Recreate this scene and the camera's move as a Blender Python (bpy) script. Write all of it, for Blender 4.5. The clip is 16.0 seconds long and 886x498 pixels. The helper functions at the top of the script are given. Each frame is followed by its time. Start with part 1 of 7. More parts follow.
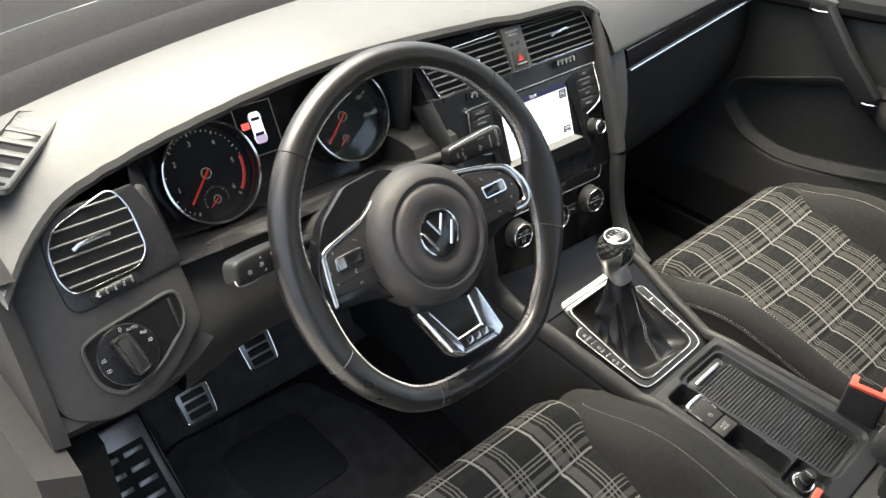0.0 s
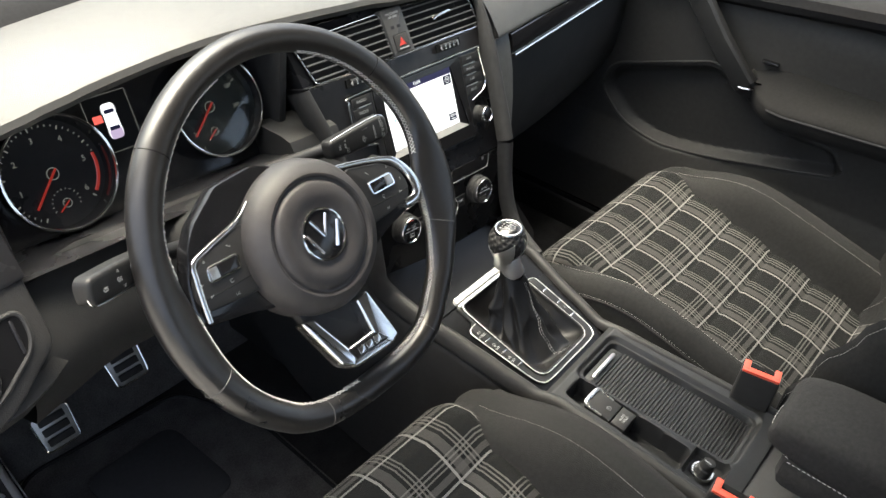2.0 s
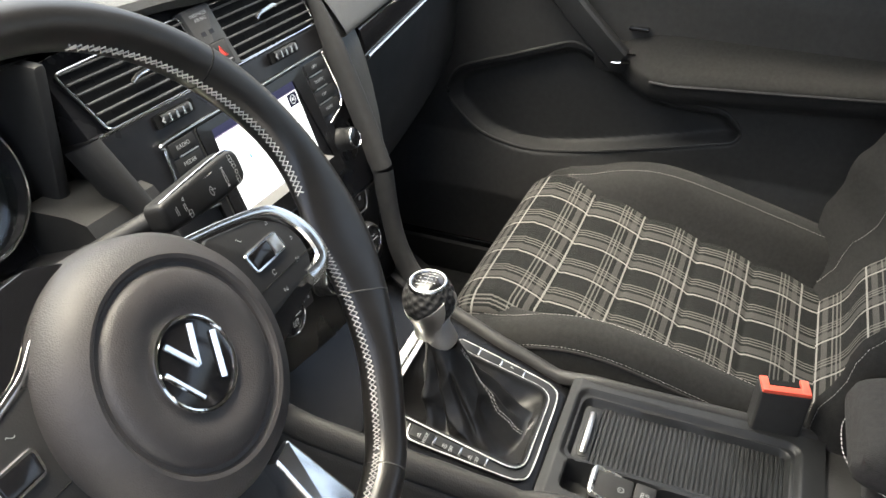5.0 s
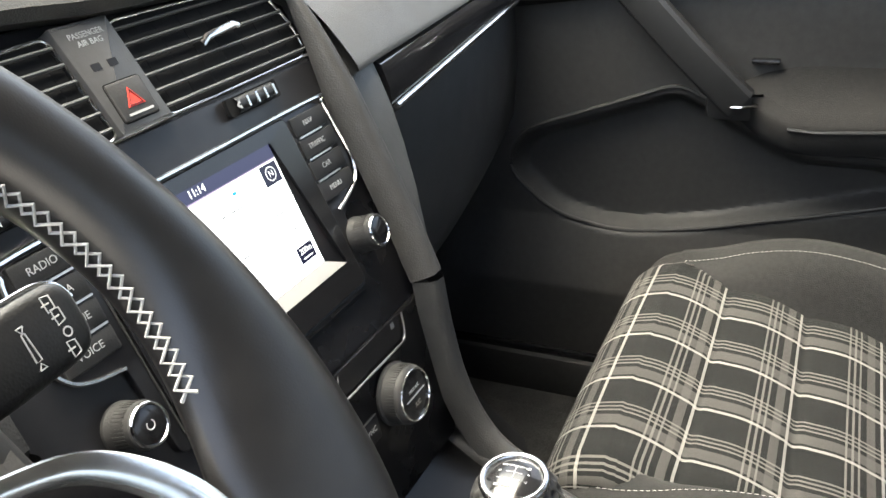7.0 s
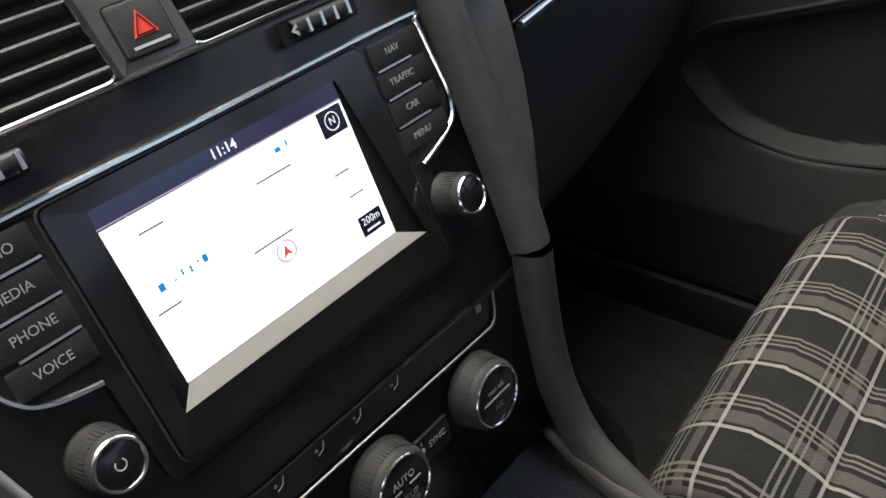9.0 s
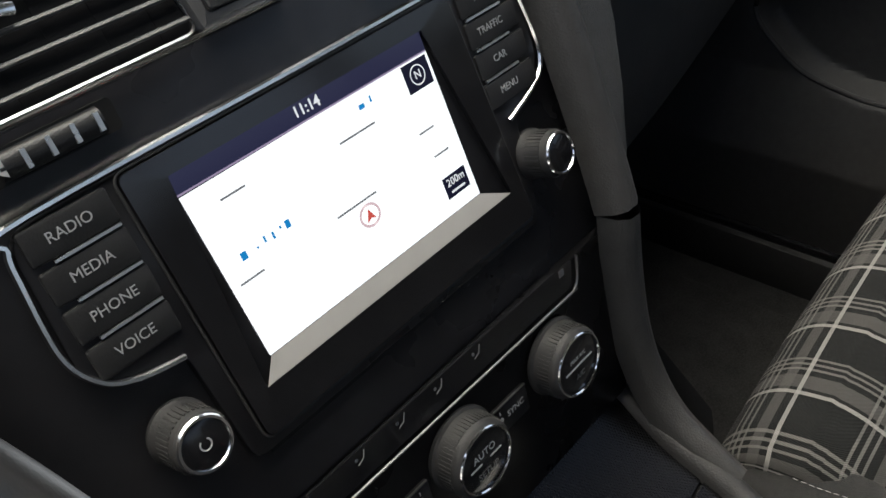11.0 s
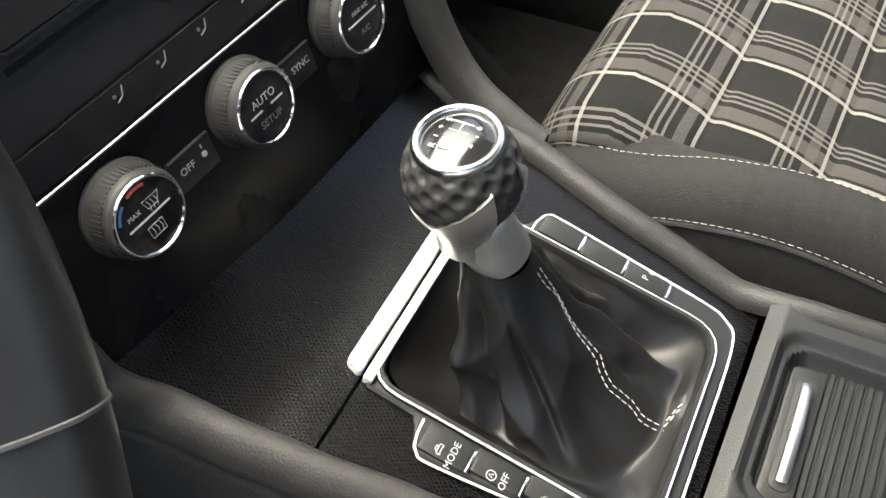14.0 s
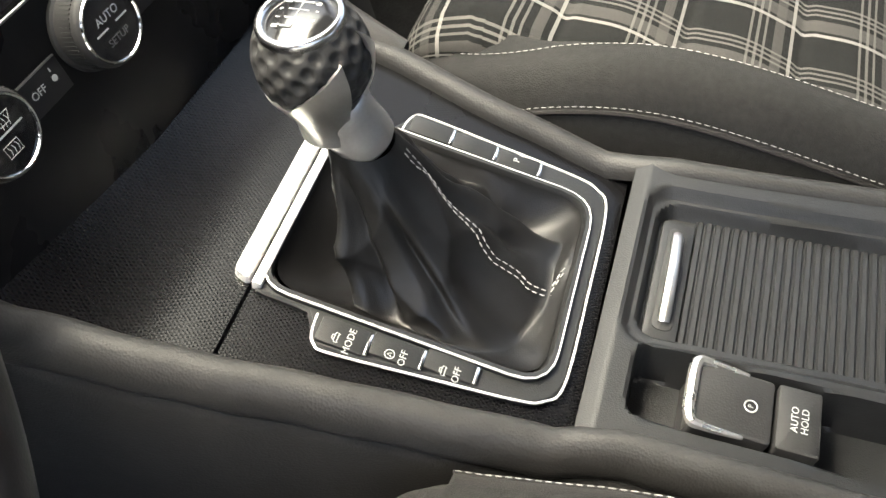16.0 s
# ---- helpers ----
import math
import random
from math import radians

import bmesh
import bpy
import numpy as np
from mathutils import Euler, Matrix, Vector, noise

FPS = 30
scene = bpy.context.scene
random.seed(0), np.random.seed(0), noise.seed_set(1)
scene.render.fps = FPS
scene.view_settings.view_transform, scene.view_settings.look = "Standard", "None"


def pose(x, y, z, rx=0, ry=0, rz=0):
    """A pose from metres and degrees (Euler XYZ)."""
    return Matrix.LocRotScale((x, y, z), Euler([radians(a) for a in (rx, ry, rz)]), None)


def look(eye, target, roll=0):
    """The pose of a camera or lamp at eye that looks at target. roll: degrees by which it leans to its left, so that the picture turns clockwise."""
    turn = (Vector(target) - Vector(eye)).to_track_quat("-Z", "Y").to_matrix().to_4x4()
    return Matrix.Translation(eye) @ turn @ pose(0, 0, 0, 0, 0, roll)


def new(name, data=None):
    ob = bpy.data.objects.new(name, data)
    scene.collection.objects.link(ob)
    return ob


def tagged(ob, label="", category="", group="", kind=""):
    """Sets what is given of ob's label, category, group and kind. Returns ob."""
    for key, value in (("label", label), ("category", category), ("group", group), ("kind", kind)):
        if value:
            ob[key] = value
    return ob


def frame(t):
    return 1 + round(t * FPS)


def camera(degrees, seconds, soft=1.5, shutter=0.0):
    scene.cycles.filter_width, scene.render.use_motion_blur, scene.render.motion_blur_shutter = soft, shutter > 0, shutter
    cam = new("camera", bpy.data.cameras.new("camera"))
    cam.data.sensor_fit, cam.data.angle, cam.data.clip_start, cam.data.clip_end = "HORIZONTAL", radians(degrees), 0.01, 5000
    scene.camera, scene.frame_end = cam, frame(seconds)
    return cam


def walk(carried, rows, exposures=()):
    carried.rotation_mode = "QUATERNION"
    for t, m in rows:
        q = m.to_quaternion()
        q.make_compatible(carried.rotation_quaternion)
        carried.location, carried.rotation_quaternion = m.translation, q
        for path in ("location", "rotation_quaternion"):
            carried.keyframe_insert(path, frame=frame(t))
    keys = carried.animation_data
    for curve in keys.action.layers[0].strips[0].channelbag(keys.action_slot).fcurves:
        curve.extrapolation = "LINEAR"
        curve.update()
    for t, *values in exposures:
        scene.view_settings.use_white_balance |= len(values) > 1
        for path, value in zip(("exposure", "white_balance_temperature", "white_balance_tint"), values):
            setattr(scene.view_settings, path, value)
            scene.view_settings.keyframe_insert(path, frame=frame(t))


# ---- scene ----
cam = camera(54.4, 16.0)
EXPOSURES = [(0, 2.62, 6720, 3), (1.5, 2.6, 6720, 3), (2.5, 2.48, 6720, 3), (3.5, 2.48, 6720, 4), (6.5, 3.05, 6750, 3), (7.5, 3.15, 6650, 3), (8, 2.95, 6550, 4), (9, 1.9, 6450, 5), (11.5, 1.55, 6400, 5), (12, 1.7, 6400, 4), (12.5, 2.12, 6400, 3), (13.2, 2.70, 6500, 3), (15, 3.09, 6780, 3), (16, 3.13, 6820, 3)]
PATH = [
    (0, (-0.8553, -0.449, 1.4547), (0.261, 0.72, 0.276), 1.7),
    (0.5, (-0.8411, -0.4898, 1.4541), (0.306, 0.682, 0.309), 2.1),
    (1, (-0.8363, -0.4909, 1.4522), (0.361, 0.639, 0.316), 3.1),
    (1.5, (-0.8297, -0.4537, 1.4412), (0.398, 0.618, 0.282), 4.2),
    (2, (-0.8149, -0.3974, 1.422), (0.482, 0.556, 0.235), 5.6),
    (2.5, (-0.8069, -0.352, 1.411), (0.541, 0.541, 0.233), 6.1),
    (3, (-0.8034, -0.3484, 1.4075), (0.572, 0.518, 0.242), 6.3),
    (3.5, (-0.8054, -0.3682, 1.4102), (0.553, 0.533, 0.252), 5.0),
    (3.7, (-0.7966, -0.349, 1.3986), (0.563, 0.534, 0.228), 4.5),
    (5.8, (-0.5142, -0.0729, 1.1541), (1.167, 0.476, 0.22), -2.2),
    (6, (-0.4899, -0.0548, 1.1457), (1.187, 0.574, 0.255), -4.2),
    (6.5, (-0.4128, -0.0354, 1.1131), (1.244, 0.688, 0.258), -6.1),
    (7, (-0.3357, -0.0326, 1.0844), (1.28, 0.743, 0.198), -4.5),
    (7.5, (-0.2989, -0.0221, 1.0802), (1.233, 0.884, 0.168), -5.6),
    (8, (-0.2671, -0.0157, 1.0787), (1.211, 0.958, 0.147), -5.0),
    (8.5, (-0.2333, -0.0142, 1.0748), (1.148, 1.006, 0.049), -3.9),
    (9, (-0.198, -0.0001, 1.0825), (1.073, 1.03, -0.068), -5.1),
    (9.2, (-0.1843, 0.0065, 1.0968), (1.008, 1.056, -0.118), -7.3),
    (11.3, (-0.1912, 0.0362, 1.0706), (0.945, 1.074, -0.207), -6.1),
    (11.5, (-0.1868, 0.0273, 1.0628), (0.938, 1.038, -0.247), -6.7),
    (12, (-0.1907, 0.0128, 1.0439), (0.929, 0.948, -0.324), -7.0),
    (12.5, (-0.1927, 0.0024, 1.0311), (0.916, 0.892, -0.376), -7.5),
    (13, (-0.204, -0.0062, 1.0258), (0.896, 0.822, -0.425), -7.2),
    (13.5, (-0.2076, -0.0207, 1.0137), (0.891, 0.722, -0.484), -5.9),
    (14, (-0.2171, -0.0326, 1.0024), (0.857, 0.668, -0.533), -5.6),
    (14.5, (-0.2188, -0.0406, 0.9928), (0.833, 0.59, -0.587), -4.6),
    (15, (-0.2222, -0.0497, 0.9867), (0.825, 0.565, -0.602), -5.8),
    (15.5, (-0.2323, -0.0568, 0.9809), (0.846, 0.542, -0.593), -7.6),
    (16, (-0.2535, -0.07, 0.9765), (0.888, 0.457, -0.579), -7.7),
]
walk(cam, [(t, look(eye, target, roll)) for t, eye, target, roll in PATH], EXPOSURES)

# ---- light ----
world = bpy.data.worlds.new("sky")
scene.world = world
world.use_nodes = True
wt = world.node_tree
sky = wt.nodes.new("ShaderNodeTexSky")
sky.sky_type, sky.sun_disc = "NISHITA", False
sky.sun_elevation, sky.sun_rotation = radians(72), radians(0)
sky.dust_density, sky.air_density, sky.ozone_density = 9.0, 0.7, 0.3
wt.nodes["Background"].inputs["Strength"].default_value = 0.15
wt.links.new(sky.outputs[0], wt.nodes["Background"].inputs["Color"])
sun = new("sun", bpy.data.lights.new("sun", "SUN"))
sun.data.energy, sun.data.angle, sun.data.color = 1.4, radians(75), (1.0, 0.97, 0.92)
sun.matrix_world = look((0.0, 1.35, 4.2), (0, 0, 0))


# ---- materials ----
def shader(name, color, rough=0.5, metal=0.0, spec=0.5, coat=0.0):
    m = bpy.data.materials.new(name)
    m.use_nodes = True
    b = m.node_tree.nodes["Principled BSDF"]
    b.inputs["Base Color"].default_value = (*color, 1)
    b.inputs["Roughness"].default_value = rough
    b.inputs["Metallic"].default_value = metal
    b.inputs["Specular IOR Level"].default_value = spec
    b.inputs["Coat Weight"].default_value = coat
    b.inputs["Coat Roughness"].default_value = 0.05
    return m


def node(m, kind, **sets):
    n = m.node_tree.nodes.new(kind)
    for k, v in sets.items():
        n.inputs[k.replace("_", " ")].default_value = v
    return n


def wire(m, a, b):
    m.node_tree.links.new(a, b)


def coords(m, which="Object", scale=(1, 1, 1)):
    tc = node(m, "ShaderNodeTexCoord")
    mp = node(m, "ShaderNodeMapping")
    mp.inputs["Scale"].default_value = scale
    wire(m, tc.outputs[which], mp.inputs["Vector"])
    return mp.outputs["Vector"]


def worn(m, color, amount=0.25, scale=9.0, rough=0.5, rough_var=0.12, grain=0.0, grain_scale=900.0, depth=0.0004, cells=True):
    """Uneven colour and gloss at a large scale, and a fine embossed grain."""
    b = m.node_tree.nodes["Principled BSDF"]
    v = coords(m)
    n = node(m, "ShaderNodeTexNoise", Scale=scale, Detail=5.0, Roughness=0.6)
    wire(m, v, n.inputs["Vector"])
    fine = node(m, "ShaderNodeTexNoise", Scale=scale * 14, Detail=3.0)
    wire(m, v, fine.inputs["Vector"])
    add = node(m, "ShaderNodeMath")
    add.operation = "ADD"
    wire(m, n.outputs["Fac"], add.inputs[0])
    wire(m, fine.outputs["Fac"], add.inputs[1])
    ramp = node(m, "ShaderNodeMapRange")
    for k, x in zip(("From Min", "From Max", "To Min", "To Max"), (0.7, 1.3, 1 - amount, 1 + amount)):
        ramp.inputs[k].default_value = x
    wire(m, add.outputs[0], ramp.inputs["Value"])
    mul = node(m, "ShaderNodeVectorMath")
    mul.operation = "SCALE"
    mul.inputs[0].default_value = color
    wire(m, ramp.outputs[0], mul.inputs["Scale"])
    wire(m, mul.outputs[0], b.inputs["Base Color"])
    rr = node(m, "ShaderNodeMapRange")
    for k, x in zip(("From Min", "From Max", "To Min", "To Max"), (0.35, 0.65, rough - rough_var, rough + rough_var)):
        rr.inputs[k].default_value = x
    wire(m, n.outputs["Fac"], rr.inputs["Value"])
    wire(m, rr.outputs[0], b.inputs["Roughness"])
    if grain:
        g = node(m, "ShaderNodeTexVoronoi" if cells else "ShaderNodeTexNoise", Scale=grain_scale)
        wire(m, v, g.inputs["Vector"])
        bump = node(m, "ShaderNodeBump", Strength=grain, Distance=depth)
        wire(m, g.outputs["Distance" if cells else "Fac"], bump.inputs["Height"])
        wire(m, bump.outputs[0], b.inputs["Normal"])
    return m


def plastic(name, c, rough=0.5, grain=0.35, scale=700, spec=0.5, amount=0.15, depth=0.0004):
    col = c if isinstance(c, tuple) else (c, c, c)
    return worn(shader(name, col, rough, 0, spec), col, amount, 8, rough, 0.06, grain, scale, depth)


pad_mat = plastic("soft grained dash plastic", (0.046, 0.0455, 0.0425), 0.46, 0.5, 900, 0.55)
soft_mat = plastic("grained black plastic", (0.026, 0.0256, 0.0250), 0.5, 0.45, 700, 0.3, depth=0.0004)
dark_mat = plastic("matt black plastic", (0.021, 0.021, 0.0210), 0.55, 0.2, 900, 0.3)
door_mat = plastic("matt dark door plastic", (0.034, 0.0335, 0.0325), 0.55, 0.3, 700, 0.32)
grey_mat = plastic("satin dark grey plastic", (0.0155, 0.0161, 0.0167), 0.42, 0.25, 1200, 0.32)
shroud_mat = plastic("grey column plastic", (0.020, 0.020, 0.0196), 0.5, 0.4, 800, 0.32)
gloss_mat = worn(shader("piano black plastic", (0.011, 0.011, 0.012), 0.12, 0, 0.5), (0.011, 0.011, 0.012), 0.2, 6, 0.14, 0.05)
panel_mat = worn(shader("dull black panel", (0.015, 0.015, 0.0163), 0.3, 0, 0.28), (0.015, 0.015, 0.0163), 0.2, 6, 0.3, 0.06)
inky_mat = worn(shader("black switch plate", (0.0065, 0.0065, 0.007), 0.24, 0, 0.14), (0.0065, 0.0065, 0.007), 0.2, 6, 0.26, 0.06)
deep_mat = shader("dark hollow", (0.014, 0.014, 0.014), 0.8, 0, 0.08)
chrome_mat = worn(shader("satin chrome", (0.75, 0.75, 0.74), 0.18, 1.0), (0.75, 0.75, 0.74), 0.06, 20, 0.18, 0.06)
bright_mat = worn(shader("polished chrome", (0.85, 0.85, 0.85), 0.07, 1.0), (0.85, 0.85, 0.85), 0.04, 20, 0.09, 0.03)
silver_mat = worn(shader("satin silver paint", (0.62, 0.62, 0.6), 0.32, 0.9), (0.62, 0.62, 0.6), 0.07, 30, 0.3, 0.06)
barsilver_mat = worn(shader("bright silver paint", (0.72, 0.72, 0.70), 0.28, 0.35), (0.72, 0.72, 0.70), 0.05, 30, 0.28, 0.05)
alu_mat = worn(shader("brushed aluminium", (0.36, 0.355, 0.34), 0.38, 1.0), (0.36, 0.355, 0.34), 0.12, 40, 0.36, 0.08)
leather_mat = worn(shader("black leather", (0.012, 0.0115, 0.0112), 0.30, 0, 0.62), (0.012, 0.0115, 0.0112), 0.25, 7, 0.31, 0.06, 0.10, 1500, 0.0002)
boot_mat = worn(shader("soft black leather", (0.0065, 0.0065, 0.0066), 0.40, 0, 0.36), (0.0065, 0.0065, 0.0066), 0.25, 14, 0.40, 0.07, 0.3, 1300, 0.0002)
hub_mat = worn(shader("grained hub plastic", (0.036, 0.0335, 0.033), 0.5, 0, 0.45), (0.036, 0.0335, 0.033), 0.12, 9, 0.5, 0.05, 0.4, 1100, 0.0003)
thread_mat = worn(shader("pale grey thread", (0.46, 0.45, 0.43), 0.7), (0.46, 0.45, 0.43), 0.2, 120, 0.7, 0.05)
seam_mat = worn(shader("grey seam thread", (0.33, 0.325, 0.31), 0.75), (0.33, 0.325, 0.31), 0.2, 120, 0.75, 0.05)
white_mat = shader("white print", (0.38, 0.385, 0.38), 0.5)
# cream base colour stands in for screen light on the black bezel edge
bezel_glow_mat = worn(shader("bezel edge with painted screen light", (0.40, 0.39, 0.36), 0.25), (0.40, 0.39, 0.36), 0.04, 6, 0.25, 0.03)
trim_mat = worn(shader("bright trim chrome", (0.85, 0.85, 0.84), 0.2, 1.0), (0.85, 0.85, 0.84), 0.03, 20, 0.2, 0.04)
faint_print = shader("faint grey print", (0.10, 0.10, 0.10), 0.5)
grey_print = shader("grey print", (0.34, 0.35, 0.35), 0.5)
red_mat = worn(shader("red print", (0.62, 0.05, 0.035), 0.4), (0.62, 0.05, 0.035), 0.15, 60, 0.4, 0.05)
blue_mat = shader("blue print", (0.05, 0.16, 0.3), 0.5)
buckle_mat = worn(shader("orange red button", (0.75, 0.10, 0.06), 0.4), (0.75, 0.10, 0.06), 0.12, 50, 0.4, 0.06)
rubber_mat = plastic("black rubber", (0.014, 0.014, 0.014), 0.65, 0.3, 900)
# two tones of carpet: the darker one has the passenger footwell's shade in it
carpet_mat = worn(shader("dark grey carpet", (0.125, 0.120, 0.116), 0.95, 0, 0.1), (0.125, 0.120, 0.116), 0.35, 30, 0.95, 0.03, 1.0, 1500, 0.002, False)
carpet_shaded_mat = worn(shader("dark grey carpet with painted shade", (0.040, 0.039, 0.038), 0.95, 0, 0.1), (0.040, 0.039, 0.038), 0.35, 30, 0.95, 0.03, 1.0, 1500, 0.002, False)
stalk_mat = plastic("satin black stalk plastic", (0.014, 0.014, 0.014), 0.42, 0.2, 900, 0.25)
edge_mat = plastic("matt grained edge plastic", (0.024, 0.0238, 0.0235), 0.9, 0.4, 700, 0.1)
bare_mat = worn(shader("dusty rubber trim", (0.05, 0.05, 0.052), 0.6), (0.05, 0.05, 0.052), 0.15, 12, 0.6, 0.08, 0.3, 500)
ground_mat = worn(shader("pale concrete", (0.30, 0.295, 0.285), 0.9), (0.30, 0.295, 0.285), 0.2, 3, 0.9, 0.05, 0.4, 120, 0.002)
paint_mat = worn(shader("body paint", (0.035, 0.035, 0.037), 0.3, 0.2, 0.5, 0.6), (0.035, 0.035, 0.037), 0.05, 3, 0.3, 0.05)
slat_mat = plastic("satin grey slat plastic", (0.055, 0.055, 0.055), 0.4, 0.15, 1200, 0.4)
rail_mat = plastic("grained rail plastic", (0.036, 0.0355, 0.034), 0.5, 0.4, 800, 0.35)
dull_mat = shader("dull chrome strip", (0.22, 0.22, 0.217), 0.40, 1.0)
ring_mat = shader("satin ring chrome", (0.60, 0.60, 0.595), 0.24, 1.0)
collar_mat = worn(shader("satin collar metal", (0.58, 0.58, 0.575), 0.4, 1.0), (0.58, 0.58, 0.575), 0.05, 40, 0.4, 0.05)
cowl_mat = worn(shader("sooty cowl rubber", (0.014, 0.014, 0.015), 0.85, 0, 0.12), (0.014, 0.014, 0.015), 0.2, 12, 0.85, 0.05)
liner_mat = worn(shader("dark roof cloth", (0.035, 0.035, 0.034), 0.9), (0.035, 0.035, 0.034), 0.08, 20, 0.9, 0.04, 0.5, 900)


def cloth(name, col, weave=900.0):
    m = worn(shader(name, col, 0.88, 0, 0.14), col, 0.22, 14, 0.88, 0.05)
    b = m.node_tree.nodes["Principled BSDF"]
    v = coords(m)
    w = node(m, "ShaderNodeTexVoronoi", Scale=weave)
    wire(m, v, w.inputs["Vector"])
    bump = node(m, "ShaderNodeBump", Strength=0.6, Distance=0.0005)
    wire(m, w.outputs["Distance"], bump.inputs["Height"])
    wire(m, bump.outputs[0], b.inputs["Normal"])
    b.inputs["Sheen Weight"].default_value = 0.03
    b.inputs["Sheen Roughness"].default_value = 0.5
    return m


cloth_mat = cloth("charcoal seat cloth", (0.0168, 0.0167, 0.0164))
arm_cloth = cloth("charcoal armrest cloth", (0.032, 0.0310, 0.0302))
rib_cloth = cloth("ribbed black cloth", (0.022, 0.021, 0.021), 500)


def tartan():
    """Woven check: one stripe sequence across and along, in metres of the UV map."""
    m = shader("black and grey tartan cloth", (0.03, 0.03, 0.03), 0.9, 0, 0.06)
    b = m.node_tree.nodes["Principled BSDF"]
    tc = node(m, "ShaderNodeTexCoord")
    sep = node(m, "ShaderNodeSeparateXYZ")
    wob = node(m, "ShaderNodeTexNoise", Scale=900.0, Detail=2.0)
    wire(m, tc.outputs["UV"], wob.inputs["Vector"])
    wire(m, tc.outputs["UV"], sep.inputs[0])
    field, gap = (0.0130, 0.0132, 0.0131), (0.0092, 0.0093, 0.0092)
    thin, beige, white = (0.118, 0.115, 0.107), (0.064, 0.0625, 0.059), (0.23, 0.225, 0.212)

    def sequence(lines, band, bar):
        """Colour stops: three thin lines, a beige band and a white line, parted by dark threads."""
        out = [(0.0, field), (lines[0][0] - 0.02, gap)]
        for p, q in lines:
            out += [(p, thin), (q, gap)]
        return out + [(band[0], beige), (band[1], gap), (bar[0], white), (bar[1], gap), (bar[1] + 0.03, field)]

    outs = []
    for axis, period, shift, stripes in (
            ("X", 0.080, 0.18, sequence(((0.33, 0.36), (0.405, 0.435), (0.48, 0.51)), (0.58, 0.755), (0.80, 0.845))),
            ("Y", 0.0842, -0.153, sequence(((0.40, 0.425), (0.468, 0.493), (0.536, 0.561)), (0.63, 0.73), (0.79, 0.826)))):
        d = node(m, "ShaderNodeMath")
        d.operation = "MULTIPLY_ADD"
        d.inputs[1].default_value, d.inputs[2].default_value = 1 / period, 50 + shift
        wire(m, sep.outputs[axis], d.inputs[0])
        f = node(m, "ShaderNodeMath")
        f.operation = "FRACT"
        wire(m, d.outputs[0], f.inputs[0])
        r = node(m, "ShaderNodeValToRGB")
        r.color_ramp.interpolation = "CONSTANT"
        els = r.color_ramp.elements
        els[0].position, els[0].color = stripes[0][0], (*stripes[0][1], 1)
        els[1].position, els[1].color = stripes[1][0], (*stripes[1][1], 1)
        for p, c in stripes[2:]:
            e = els.new(p)
            e.color = (*c, 1)
        wire(m, f.outputs[0], r.inputs[0])
        outs.append(r.outputs["Color"])
    # twill: fine diagonal that shows one thread set or the other
    tw = node(m, "ShaderNodeTexWave", Scale=420.0, Distortion=0.2)
    tw.bands_direction = "DIAGONAL"
    wire(m, tc.outputs["UV"], tw.inputs["Vector"])
    mr = node(m, "ShaderNodeMapRange")
    mr.inputs["To Min"].default_value, mr.inputs["To Max"].default_value = 0.22, 0.78
    wire(m, tw.outputs["Fac"], mr.inputs["Value"])
    mix = node(m, "ShaderNodeMix")
    mix.data_type = "RGBA"
    wire(m, mr.outputs[0], mix.inputs["Factor"])
    wire(m, outs[0], mix.inputs[6])
    wire(m, outs[1], mix.inputs[7])
    mxm = node(m, "ShaderNodeVectorMath")
    mxm.operation = "MAXIMUM"
    wire(m, outs[0], mxm.inputs[0])
    wire(m, outs[1], mxm.inputs[1])
    top = node(m, "ShaderNodeMix", Factor=0.5)
    top.data_type = "RGBA"
    top.inputs["Factor"].default_value = 0.5
    wire(m, mix.outputs[2], top.inputs[6])
    wire(m, mxm.outputs[0], top.inputs[7])
    hs = node(m, "ShaderNodeVectorMath")
    hs.operation = "SCALE"
    vv = node(m, "ShaderNodeMapRange")
    vv.inputs["To Min"].default_value, vv.inputs["To Max"].default_value = 0.72, 1.12
    wire(m, wob.outputs["Fac"], vv.inputs["Value"])
    wire(m, top.outputs[2], hs.inputs[0])
    wire(m, vv.outputs[0], hs.inputs["Scale"])
    wire(m, hs.outputs[0], b.inputs["Base Color"])
    bump = node(m, "ShaderNodeBump", Strength=0.5, Distance=0.0005)
    wire(m, tw.outputs["Fac"], bump.inputs["Height"])
    wire(m, bump.outputs[0], b.inputs["Normal"])
    b.inputs["Sheen Weight"].default_value = 0.02
    return m


tartan_mat = tartan()


